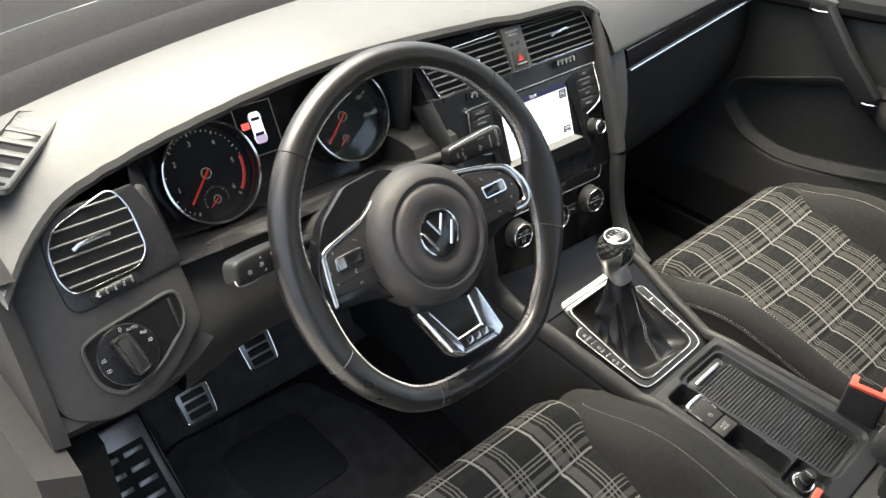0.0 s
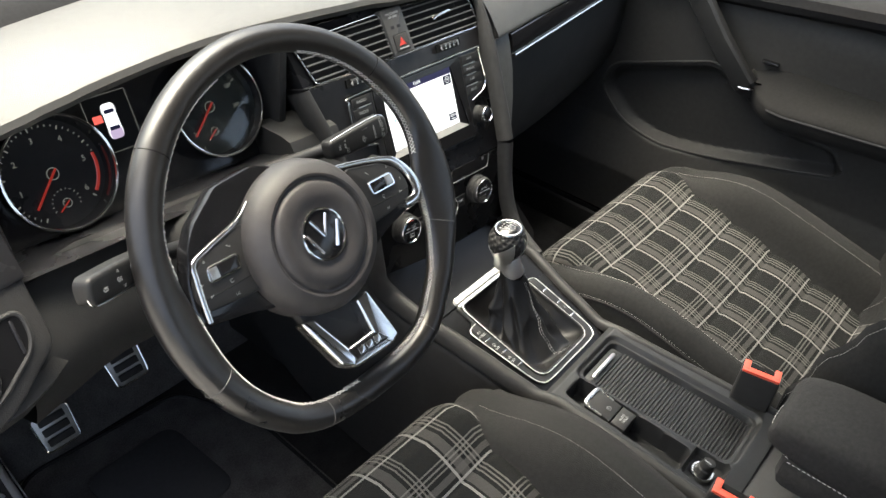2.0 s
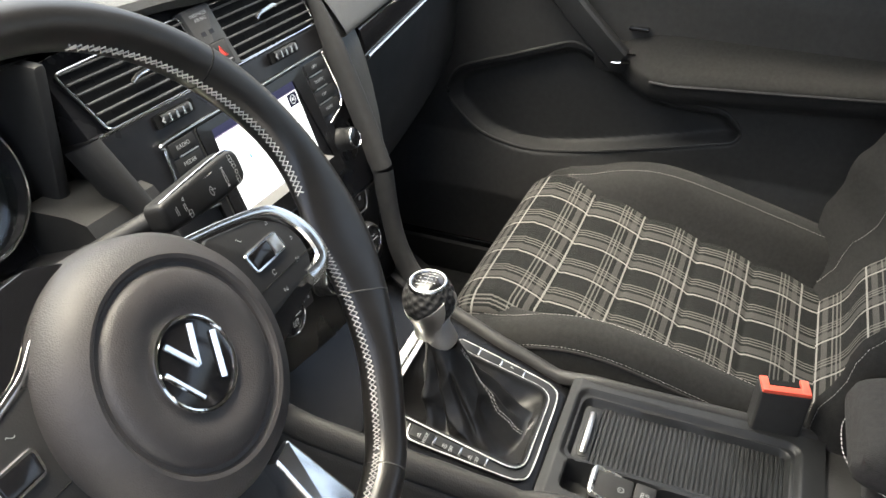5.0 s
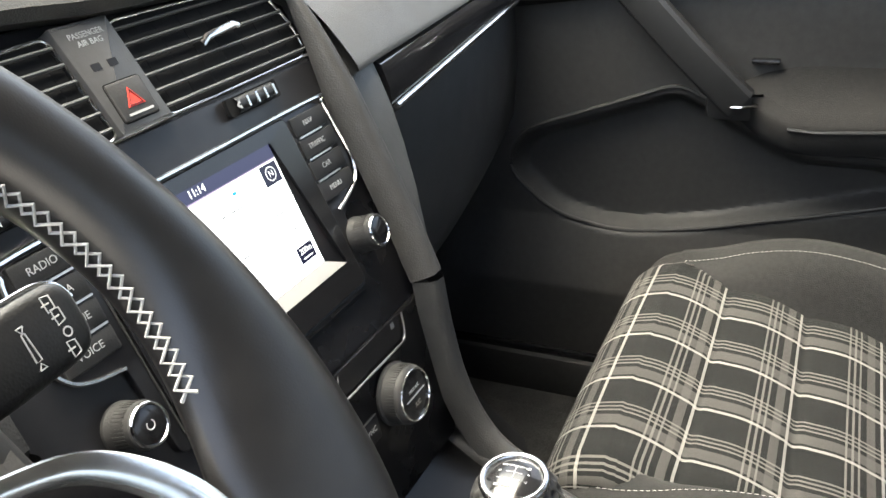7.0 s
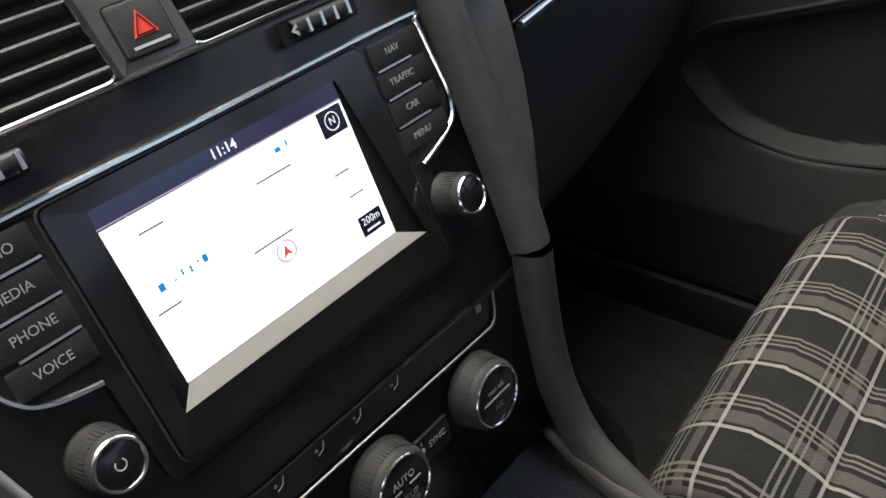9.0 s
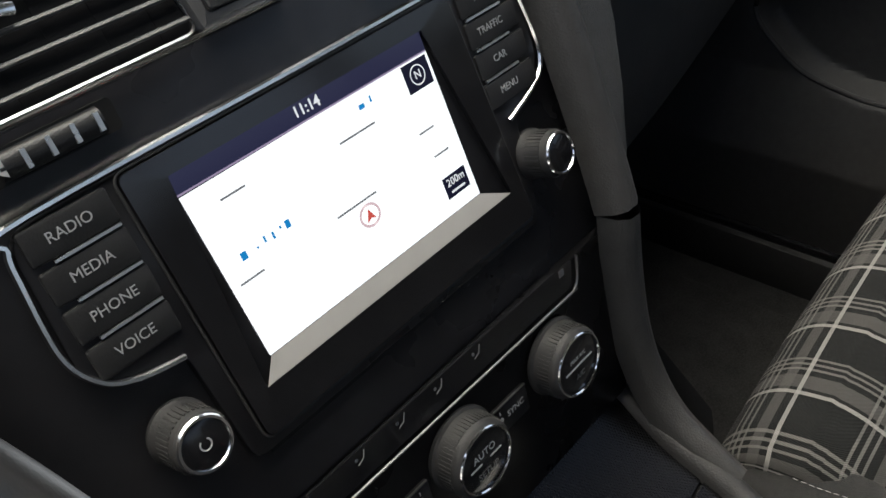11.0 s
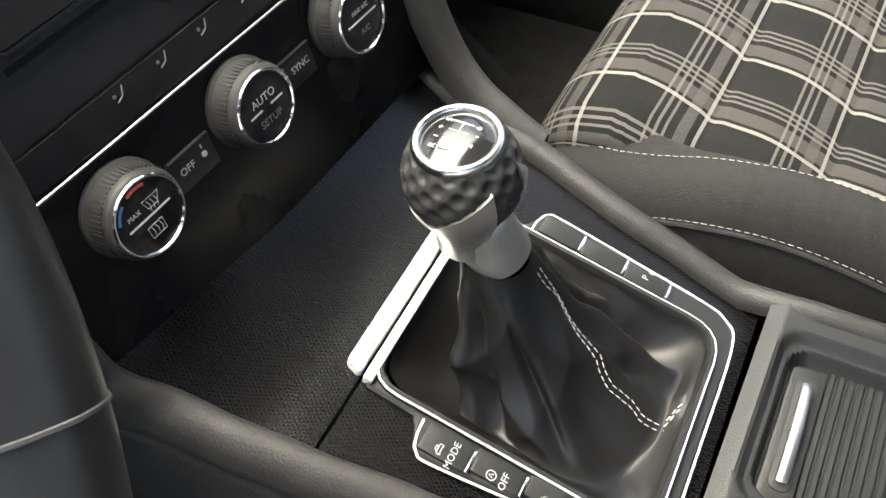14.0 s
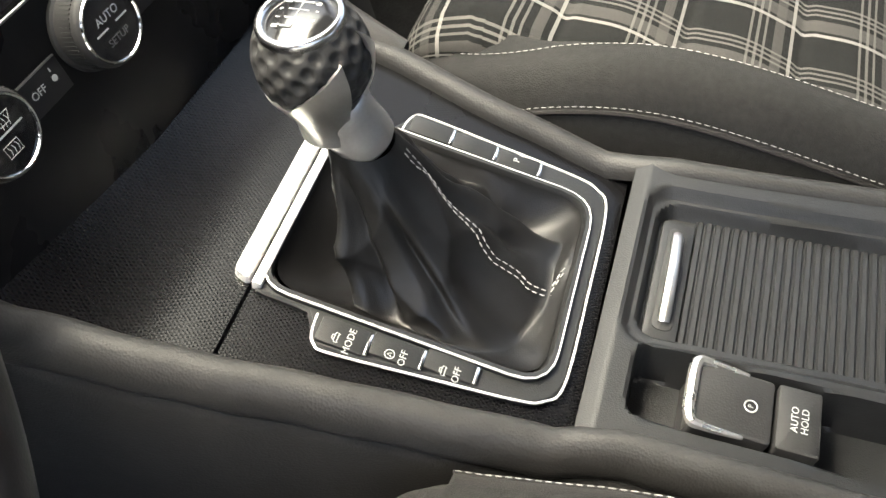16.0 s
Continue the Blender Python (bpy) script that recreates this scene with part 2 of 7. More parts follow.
def mesh_weave():
    """Small embossed diamonds of the storage panel."""
    m = shader("embossed black panel", (0.0062, 0.0062, 0.0066), 0.22, 0, 0.15)
    b = m.node_tree.nodes["Principled BSDF"]
    v = coords(m)
    outs = []
    for ang in (35, -35):
        mp = node(m, "ShaderNodeMapping")
        mp.inputs["Rotation"].default_value = (0, 0, radians(ang))
        wire(m, v, mp.inputs["Vector"])
        w = node(m, "ShaderNodeTexWave", Scale=175.0)
        wire(m, mp.outputs[0], w.inputs["Vector"])
        outs.append(w.outputs["Fac"])
    mx = node(m, "ShaderNodeMath")
    mx.operation = "MULTIPLY"
    wire(m, outs[0], mx.inputs[0])
    wire(m, outs[1], mx.inputs[1])
    bump = node(m, "ShaderNodeBump", Strength=0.18, Distance=0.0003)
    wire(m, mx.outputs[0], bump.inputs["Height"])
    wire(m, bump.outputs[0], b.inputs["Normal"])
    dot = node(m, "ShaderNodeMix")
    dot.data_type = "RGBA"
    dot.inputs[6].default_value, dot.inputs[7].default_value = (0.0052, 0.0052, 0.0056, 1), (0.0018, 0.0018, 0.0020, 1)
    wire(m, mx.outputs[0], dot.inputs["Factor"])
    wire(m, dot.outputs[2], b.inputs["Base Color"])
    dust = node(m, "ShaderNodeTexNoise", Scale=16.0, Detail=5.0)
    wire(m, v, dust.inputs["Vector"])
    gl = node(m, "ShaderNodeMapRange")
    gl.inputs["From Min"].default_value, gl.inputs["From Max"].default_value = 0.35, 0.7
    gl.inputs["To Min"].default_value, gl.inputs["To Max"].default_value = 0.17, 0.28
    wire(m, dust.outputs["Fac"], gl.inputs["Value"])
    wire(m, gl.outputs[0], b.inputs["Roughness"])
    return m


weave_mat = mesh_weave()


def glow(name, color, strength):
    m = shader(name, (0.0, 0.0, 0.0), 0.15)
    b = m.node_tree.nodes["Principled BSDF"]
    b.inputs["Emission Color"].default_value = (*color, 1)
    b.inputs["Emission Strength"].default_value = strength
    return m


screen_mat = glow("lit map display", (0.95, 0.96, 1.0), 0.42)
screen_bar = glow("lit navy display bar", (0.05, 0.05, 0.13), 0.14)
screen_dark = glow("lit dark display tile", (0.015, 0.015, 0.04), 0.2)
screen_text = glow("lit white display text", (0.9, 0.9, 0.95), 0.3)
screen_grey = glow("lit grey display text", (0.25, 0.25, 0.27), 0.25)
screen_blue = glow("lit blue display mark", (0.02, 0.30, 0.75), 0.25)
screen_red = glow("lit red display mark", (0.8, 0.12, 0.10), 0.25)
screen_pink = glow("lit pink display mark", (0.85, 0.6, 0.65), 0.25)
screen_lilac = glow("lit lilac display", (0.42, 0.33, 0.5), 0.25)
dial_red = glow("lit red dial mark", (0.6, 0.05, 0.04), 0.075)
dial_white = glow("lit white dial mark", (0.5, 0.5, 0.48), 0.05)


def glass(name, gloss=0.06):
    """Thin clear pane: lets nearly all light through and mirrors a little."""
    m = bpy.data.materials.new(name)
    m.use_nodes = True
    t = m.node_tree
    t.nodes.remove(t.nodes["Principled BSDF"])
    a, g, mix = (t.nodes.new("ShaderNodeBsdf" + k) if k != "Mix" else t.nodes.new("ShaderNodeMixShader") for k in ("Transparent", "Glossy", "Mix"))
    a.inputs["Color"].default_value = (0.93, 0.96, 0.94, 1)
    g.inputs["Roughness"].default_value = 0.02
    mix.inputs["Fac"].default_value = gloss
    wire(m, a.outputs[0], mix.inputs[1])
    wire(m, g.outputs[0], mix.inputs[2])
    wire(m, mix.outputs[0], t.nodes["Material Output"].inputs["Surface"])
    return m


pane_mat = glass("clear car glass", 0.03)


# ---- mesh helpers ----
def part(name, bm, mat, parent=None, label="", smooth=35):
    me = bpy.data.meshes.new(name)
    bmesh.ops.recalc_face_normals(bm, faces=bm.faces)
    bm.to_mesh(me)
    bm.free()
    if smooth:
        me.shade_smooth()
        me.set_sharp_from_angle(angle=radians(smooth))
    me.materials.append(mat)
    ob = new(name, me)
    if parent:
        ob.parent = parent
    if label:
        ob["label"] = label
    return ob


def thing(name, m, label, category, group="", kind=""):
    ob = new(name)
    ob.empty_display_size = 0.02
    ob.matrix_world = m
    return tagged(ob, label, category, group, kind)


def solid(name, bm, mat, label, category, kind="", m=None, group=""):
    ob = part(name, bm, mat)
    if m is not None:
        ob.matrix_world = m
    return tagged(ob, label, category, group, kind)


def rounded(pts, r, seg=5):
    """A closed outline with its corners rounded; r is one radius or one for each corner."""
    out, n = [], len(pts)
    for i, p in enumerate(pts):
        p, a, b = Vector(p), Vector(pts[i - 1]), Vector(pts[(i + 1) % n])
        ri = r[i] if isinstance(r, (list, tuple)) else r
        da, db = (a - p), (b - p)
        ri = min(ri, da.length * 0.49, db.length * 0.49)
        da.normalize(), db.normalize()
        p0, p1 = p + da * ri, p + db * ri
        for k in range(seg + 1):
            t = k / seg
            out.append(p0 * (1 - t) ** 2 + p * 2 * t * (1 - t) + p1 * t * t)
    return [(v[0], v[1]) for v in out]


def rect(x0, y0, x1, y1, r=0.0, seg=5):
    pts = [(x0, y0), (x1, y0), (x1, y1), (x0, y1)]
    return rounded(pts, r, seg) if r else pts


def inset(pts, d):
    """The outline moved inwards by d."""
    n = len(pts)
    area = sum(pts[i - 1][0] * pts[i][1] - pts[i][0] * pts[i - 1][1] for i in range(n))
    s = 1 if area > 0 else -1
    out = []
    for i in range(n):
        a, b, c = Vector(pts[i - 1]), Vector(pts[i]), Vector(pts[(i + 1) % n])
        e = (c - a)
        if e.length < 1e-9:
            e = c - b
        e.normalize()
        out.append((b.x - s * e.y * d, b.y + s * e.x * d))
    return out


def prism(outline, z0, z1, bevel=0.0, bm=None, steps=2):
    """A slab from z0 to z1 with its upper edge rounded."""
    bm = bm or bmesh.new()
    rings = [[(x, y, z0) for x, y in outline], [(x, y, z1 - bevel) for x, y in outline]]
    if bevel:
        for k in range(1, steps + 1):
            a = math.pi / 2 * k / steps
            rings.append([(x, y, z1 - bevel + bevel * math.sin(a)) for x, y in inset(outline, bevel * (1 - math.cos(a)))])
    vs = [[bm.verts.new(p) for p in r] for r in rings]
    n = len(outline)
    for a, b in zip(vs, vs[1:]):
        for i in range(n):
            bm.faces.new((a[i - 1], a[i], b[i], b[i - 1]))
    bm.faces.new(vs[-1])
    bm.faces.new(vs[0][::-1])
    return bm


def box(x0, y0, z0, x1, y1, z1, bevel=0.0, bm=None):
    x0, x1 = min(x0, x1), max(x0, x1)
    y0, y1 = min(y0, y1), max(y0, y1)
    made = bmesh.new()
    bmesh.ops.create_cube(made, size=1.0, matrix=Matrix.LocRotScale(((x0 + x1) / 2, (y0 + y1) / 2, (z0 + z1) / 2), None, (x1 - x0, y1 - y0, z1 - z0)))
    if bevel:
        bmesh.ops.bevel(made, geom=made.edges[:], offset=bevel, segments=2, affect="EDGES", profile=0.5)
    if bm is None:
        return made
    return join(bm, made)


def join(bm, other, m=None):
    if m is not None:
        bmesh.ops.transform(other, matrix=m, verts=other.verts)
    me = bpy.data.meshes.new("join")
    other.to_mesh(me)
    other.free()
    bm.from_mesh(me)
    bpy.data.meshes.remove(me)
    return bm


def skin(rings, closed=True, caps=False, loop=False, bm=None):
    """A surface through rings of equal length."""
    bm = bm or bmesh.new()
    vs = [[bm.verts.new(p) for p in r] for r in rings]
    n = len(vs[0])
    pairs = list(zip(vs, vs[1:])) + ([(vs[-1], vs[0])] if loop else [])
    for a, b in pairs:
        for i in range(n if closed else n - 1):
            j = (i + 1) % n
            bm.faces.new((a[i], a[j], b[j], b[i]))
    if caps:
        bm.faces.new(vs[0][::-1])
        bm.faces.new(vs[-1])
    return bm


def smooth_path(pts, n, closed=False):
    """Catmull-Rom points through pts."""
    P = [Vector(p) for p in pts]
    m = len(P)
    out = []
    spans = m if closed else m - 1
    for k in range(n if closed else n + 1):
        s = spans * k / n
        i = min(int(s), spans - 1)
        t = s - i
        g = (lambda j: P[j % m]) if closed else (lambda j: P[max(0, min(m - 1, j))])
        a, b, c, d = g(i - 1), g(i), g(i + 1), g(i + 2)
        out.append(0.5 * (2 * b + (c - a) * t + (2 * a - 5 * b + 4 * c - d) * t * t + (3 * b - a - 3 * c + d) * t ** 3))
    return out


def tube(path, r, closed=False, seg=8, bm=None, flat=1.0, up=(0, 0, 1)):
    """A rod of radius r (or flat * r along up) on a path of points."""
    P = [Vector(p) for p in path]
    n = len(P)
    rings = []
    for i in range(n):
        a = P[i - 1] if (i or closed) else P[i]
        b = P[(i + 1) % n] if (i < n - 1 or closed) else P[i]
        d = (b - a).normalized()
        u = Vector(up)
        s = d.cross(u)
        if s.length < 1e-4:
            s = d.cross(Vector((1, 0, 0)))
        s.normalize()
        v = s.cross(d)
        rr = r[i] if isinstance(r, (list, tuple)) else r
        rings.append([P[i] + s * rr * math.cos(2 * math.pi * k / seg) + v * rr * flat * math.sin(2 * math.pi * k / seg) for k in range(seg)])
    return skin(rings, True, not closed, closed, bm)


def lathe(profile, seg=32, bm=None, m=None):
    """Turned about z: profile of (radius, z)."""
    rings = [[(r * math.cos(2 * math.pi * k / seg), r * math.sin(2 * math.pi * k / seg), z) for k in range(seg)] for r, z in profile]
    made = skin(rings, True, True)
    if m is not None:
        bmesh.ops.transform(made, matrix=m, verts=made.verts)
    return made if bm is None else join(bm, made)


def disc(x, y, r, z0, z1, bevel=0.0, seg=28):
    return prism([(x + r * math.cos(2 * math.pi * k / seg), y + r * math.sin(2 * math.pi * k / seg)) for k in range(seg)], z0, z1, bevel)


def sheet(f, nu, nv, thick=0.0, uv=None, bm=None):
    """A grid surface f(u, v), u and v from 0 to 1."""
    bm = bm or bmesh.new()
    vs = [[bm.verts.new(f(i / nu, j / nv)) for j in range(nv + 1)] for i in range(nu + 1)]
    lay = bm.loops.layers.uv.new("UVMap") if uv else None
    for i in range(nu):
        for j in range(nv):
            face = bm.faces.new((vs[i][j], vs[i + 1][j], vs[i + 1][j + 1], vs[i][j + 1]))
            if uv:
                for lp, (a, b) in zip(face.loops, ((i, j), (i + 1, j), (i + 1, j + 1), (i, j + 1))):
                    lp[lay].uv = uv(a / nu, b / nv)
    return bm


def lettering(name, text, size, x, y, z, mat, parent, turn=0.0, bold=0.0, label=""):
    """Flat raised letters in the local xy plane, centred."""
    c = bpy.data.curves.new(name, "FONT")
    c.body, c.size, c.align_x, c.align_y = text, size, "CENTER", "CENTER"
    c.extrude, c.offset = 0.00008, bold
    c.resolution_u = 3
    ob = new(name, c)
    me = bpy.data.meshes.new_from_object(ob.evaluated_get(bpy.context.evaluated_depsgraph_get()))
    bpy.data.objects.remove(ob)
    bpy.data.curves.remove(c)
    me.materials.clear()
    me.materials.append(mat)
    out = new(name, me)
    out.parent = parent
    out.matrix_local = pose(x, y, z, 0, 0, turn)
    if label:
        out["label"] = label
    return out


def lerp(a, b, t):
    return a + (b - a) * t


def circle(x, y, r, a0=0, a1=360, n=20):
    return [(x + r * math.cos(radians(lerp(a0, a1, k / n))), y + r * math.sin(radians(lerp(a0, a1, k / n)))) for k in range(n + 1)]


def glyph(parent, m, strokes, mat, width=0.00030, size=0.001, name="marking"):
    """A printed sign of thin strokes; the points are in units of size."""
    bm = bmesh.new()
    for s in strokes:
        tube([(x * size, y * size, 0) for x, y in s], width, seg=4, flat=0.4, bm=bm)
    return part(name, local(m, bm), mat, parent)


WIPER = [circle(0, -2, 4.2, 35, 145), circle(0, -2, 1.8, 35, 145), [(1.45, -1.0), (3.4, 0.4)], [(-1.45, -1.0), (-3.4, 0.4)], [(0, -3.4), (0.6, -0.2), (1.2, 1.2)]]
ARROW = [[(-1.2, 0), (0, 1.8), (1.2, 0), (-1.2, 0)]]
LAMP = [circle(0.6, 0, 1.8, -90, 90, 12), [(0.6, 1.8), (0.6, -1.8)], [(-0.2, 1.2), (-2.2, 1.2)], [(-0.2, 0), (-2.2, 0)], [(-0.2, -1.2), (-2.2, -1.2)]]
CAR_SIGN = [[(-2.6, -0.8), (2.6, -0.8), (2.6, 0.6), (1.6, 0.9), (1.0, 2.0), (-1.0, 2.0), (-1.6, 0.9), (-2.6, 0.6), (-2.6, -0.8)], [(-1.6, 0.9), (1.6, 0.9)], [(-2.2, -0.8), (-2.2, -1.5)], [(2.2, -0.8), (2.2, -1.5)]]
PHONE_SIGN = [[(-2.0, 1.2), (-1.2, 1.8), (-0.6, 0.8), (0.5, -0.4), (1.6, -0.8), (2.2, -0.2)]]
NEXT_SIGN = [[(-1.6, 1.2), (0.4, 0), (-1.6, -1.2), (-1.6, 1.2)], [(1.2, 1.2), (1.2, -1.2)]]
WASH = [[(-2, -1.4), (2, -1.4), (2.6, 1.4), (-2.6, 1.4), (-2, -1.4)], [(0, -0.4), (0.0, 2.4)]]


def local(m, bm):
    bmesh.ops.transform(bm, matrix=m, verts=bm.verts)
    return bm


def dashes(path, length, gap, r, bm=None, lift=0.0):
    """Short stitches along a path."""
    bm = bm or bmesh.new()
    P = [Vector(p) for p in path]
    carry, on = 0.0, []
    pos = []
    for a, b in zip(P, P[1:]):
        L = (b - a).length
        s = carry
        while s < L:
            pos.append((a + (b - a) * (s / L), (b - a).normalized()))
            s += length + gap
        carry = s - L
    for p, d in pos:
        s = d.cross(Vector((0, 0, 1)))
        if s.length < 1e-3:
            s = d.cross(Vector((1, 0, 0)))
        s.normalize()
        v = s.cross(d)
        q = [[p + d * t + (s * math.cos(k * 1.5708) + v * math.sin(k * 1.5708)) * r * (0.5 if abs(t - length / 2) > length * 0.4 else 1.0) for k in range(4)] for t in (0, length * 0.25, length * 0.75, length)]
        skin(q, True, True, False, bm)
    return bm


# ---- structure: ground, body shell ----
def table(rows, x):
    """Values between the rows of a table, by its first column."""
    if x <= rows[0][0]:
        return rows[0][1:]
    for a, b in zip(rows, rows[1:]):
        if x <= b[0]:
            t = (x - a[0]) / (b[0] - a[0])
            t = t * t * (3 - 2 * t) * 0.5 + t * 0.5
            return tuple(lerp(p, q, t) for p, q in zip(a[1:], b[1:]))
    return rows[-1][1:]


def slab(name, pts, thick, mat, label, category, kind="structure"):
    """A flat four-cornered plate, given by its corners, thickened to one side."""
    P = [Vector(p) for p in pts]
    n = (P[1] - P[0]).cross(P[3] - P[0]).normalized() * thick
    bm = bmesh.new()
    a = [bm.verts.new(p) for p in P]
    b = [bm.verts.new(p + n) for p in P]
    bm.faces.new(a[::-1])
    bm.faces.new(b)
    for i in range(4):
        bm.faces.new((a[i - 1], a[i], b[i], b[i - 1]))
    return solid(name, bm, mat, label, category, kind)


solid("ground", box(-60, -60, -0.1, 60, 60, 0.0), ground_mat, "pale concrete yard around the parked car", "ground", "structure")
solid("floor", box(-0.74, -1.9, 0.24, 0.78, 0.62, 0.30), carpet_shaded_mat, "dark grey carpet of the car floor", "floor", "structure")
slab("ceiling", [(-0.60, -2.0, 1.43), (0.60, -2.0, 1.43), (0.60, 0.15, 1.43), (-0.60, 0.15, 1.43)], 0.03, liner_mat, "dark cloth roof lining of the car", "ceiling")
slab("wall_rear", [(-0.76, -1.9, 0.3), (0.80, -1.9, 0.3), (0.80, -1.98, 0.98), (-0.76, -1.98, 0.98)], 0.03, carpet_mat, "dark rear wall of the car", "wall")
slab("wall_left", [(-0.79, -1.95, 0.24), (-0.79, -0.75, 0.24), (-0.79, -0.75, 0.95), (-0.79, -1.95, 0.95)], 0.04, paint_mat, "car side behind the driver's door", "wall")
slab("wall_right", [(0.84, -1.95, 0.24), (0.84, -0.78, 0.24), (0.84, -0.78, 0.93), (0.84, -1.95, 0.93)], 0.03, paint_mat, "car side behind the passenger's door", "wall")
slab("wall_front", [(-0.74, 0.60, 0.30), (0.80, 0.60, 0.30), (0.80, 0.80, 0.98), (-0.74, 0.80, 0.98)], 0.03, carpet_mat, "dark carpeted bulkhead under the dashboard", "wall")
# unseen wall, added only to limit low sky light through the driver's door
slab("wall_sky_screen", [(-7.0, -9, 0), (-7.0, 7, 0), (-7.0, 7, 2.2), (-7.0, -9, 2.2)], 0.2, ground_mat, "unseen plain wall added to hold back sky light from the left", "wall")
solid("door_sill", box(-0.80, -0.75, 0.22, -0.735, 0.45, 0.36, 0.012), dark_mat, "grey plastic sill below the open driver's door", "sill", "structure")

sill = thing("door_sill", pose(0, 0, 0), "ribbed gloss black sill below the passenger door", "sill", kind="structure")
part("body", box(0.690, -0.75, 0.24, 0.800, 0.58, 0.362, 0.012), dark_mat, sill)
for k in range(3):
    part("rib", box(0.700 + k * 0.024, -0.74, 0.355, 0.714 + k * 0.024, 0.57, 0.372 + k * 0.008, 0.004), gloss_mat, sill)


def far_edge(x):
    """Front border of the dashboard's top, under the windscreen."""
    return 0.525 - 0.29 * x * x


# windscreen with its frame
win = thing("window_1", pose(-0.0331, 0.020, 0.0003, 1.5, 1.62, -0.72), "clear curved windscreen above the dashboard", "windscreen", kind="structure")
part("pane", sheet(lambda u, v: (lerp(-0.72, 0.72, u) * lerp(1, 0.78, v), lerp(far_edge(lerp(-0.72, 0.72, u)) + 0.10, 0.17 - 0.1 * (2 * u - 1) ** 2, v), lerp(1.02, 1.43, v) + 0.03 * math.sin(math.pi * v)), 16, 8), pane_mat, win).visible_shadow = False
part("window_frame", tube([(-0.745, 0.44, 1.02), (-0.72, 0.30, 1.15), (-0.655, 0.19, 1.33), (-0.60, 0.08, 1.43)], 0.035, seg=10), dark_mat, win)
part("window_frame", tube([(0.76, 0.44, 1.02), (0.735, 0.30, 1.15), (0.67, 0.19, 1.33), (0.62, 0.08, 1.43)], 0.035, seg=10), dark_mat, win)
for name, d0, d1, z0, z1, mat in (("seal", 0.0, 0.05, 1.018, 1.034, cowl_mat), ("frit_band", 0.056, 0.125, 1.030, 1.042, cowl_mat), ("cowl", 0.131, 0.30, 1.040, 1.052, cowl_mat)):
    part(name, sheet(lambda u, v: (lerp(-0.78, 0.78, u), far_edge(lerp(-0.78, 0.78, u)) + lerp(d0, d1, v), lerp(z0, z1, v) + 0.006 * math.sin(math.pi * v)), 30, 6), mat, win)
solid("bonnet", sheet(lambda u, v: (lerp(-0.80, 0.80, u), lerp(0.72, 1.9, v), 1.03 - 0.25 * v * v - 0.12 * (2 * u - 1) ** 4), 12, 8), paint_mat, "grey painted bonnet beyond the windscreen", "bonnet", "structure")
win2 = thing("window_2", pose(0, 0, 0), "clear side window in the passenger's door", "window", kind="structure")
part("pane", sheet(lambda u, v: (lerp(0.80, 0.64, v), lerp(-0.8, lerp(0.42, -0.1, v), u), lerp(0.955, 1.40, v)), 6, 6), pane_mat, win2).visible_shadow = False
part("window_frame", tube([(0.66, -0.8, 1.41), (0.65, -0.12, 1.42)], 0.025), dark_mat, win2)
part("window_frame", tube([(0.82, -0.80, 0.95), (0.66, -0.84, 1.41)], 0.04), dark_mat, win2)

# ---- dashboard ----
DASH = pose(-0.0331, 0.020, 0.0003, 1.5, 1.62, -0.72)
dash = thing("dashboard", DASH, "dark grey soft-touch dashboard with black gloss fascia", "dashboard")
NEAR = [  # x, then y and z of the pad's rear lip
    (-0.74, 0.170, 0.985), (-0.69, 0.228, 1.001), (-0.626, 0.273, 1.005), (-0.48, 0.312, 1.012),
    (-0.30, 0.318, 1.030), (-0.07, 0.322, 1.022), (0.0, 0.316, 1.018), (0.11, 0.312, 1.016), (0.145, 0.304, 1.006), (0.165, 0.300, 0.996),
    (0.30, 0.315, 0.990), (0.74, 0.38, 0.985),
]


NEAR_LINE = smooth_path(NEAR, 280)


def pad_ring(x):
    q = min(NEAR_LINE, key=lambda p: abs(p.x - x))
    y, z = q.y, q.z
    f = far_edge(x)
    out = []
    for k in range(11):
        t = k / 10
        out.append((x, lerp(f, y + 0.012, t), lerp(1.02, z, t) + 0.010 * math.sin(math.pi * t)))
    out += [(x, y + 0.004, z - 0.003), (x, y, z - 0.009), (x, y + 0.003, z - 0.016), (x, y + 0.012, z - 0.020), (x, y + 0.08, z - 0.022)]
    return out


part("top_pad", skin([pad_ring(lerp(-0.74, 0.16, k / 60)) for k in range(61)], closed=False), pad_mat, dash, "pale-lit grained top pad")


def side_ring(x):
    """Passenger side: the pad rolls over and down to the trim strip."""
    f = far_edge(x)
    s = (x - 0.16) / 0.58
    sy, sz = lerp(0.262, 0.36, s), lerp(0.938, 0.922, s)
    path = smooth_path([(x, f, 1.02), (x, lerp(f, sy, 0.45), 1.030), (x, sy + 0.075, 1.008), (x, sy + 0.030, 0.975), (x, sy + 0.004, sz + 0.008), (x, sy, sz)], 20)
    return path + [Vector((x, sy + 0.010, sz - 0.006))]


part("side_pad", skin([side_ring(lerp(0.16, 0.78, k / 24)) for k in range(25)], closed=False), pad_mat, dash)


def strip_at(s, dz=0.0, dy=0.0):
    return Vector((lerp(0.188, 0.735, s), lerp(0.256, 0.352, s) + dy, lerp(0.905, 0.893, s) + dz))


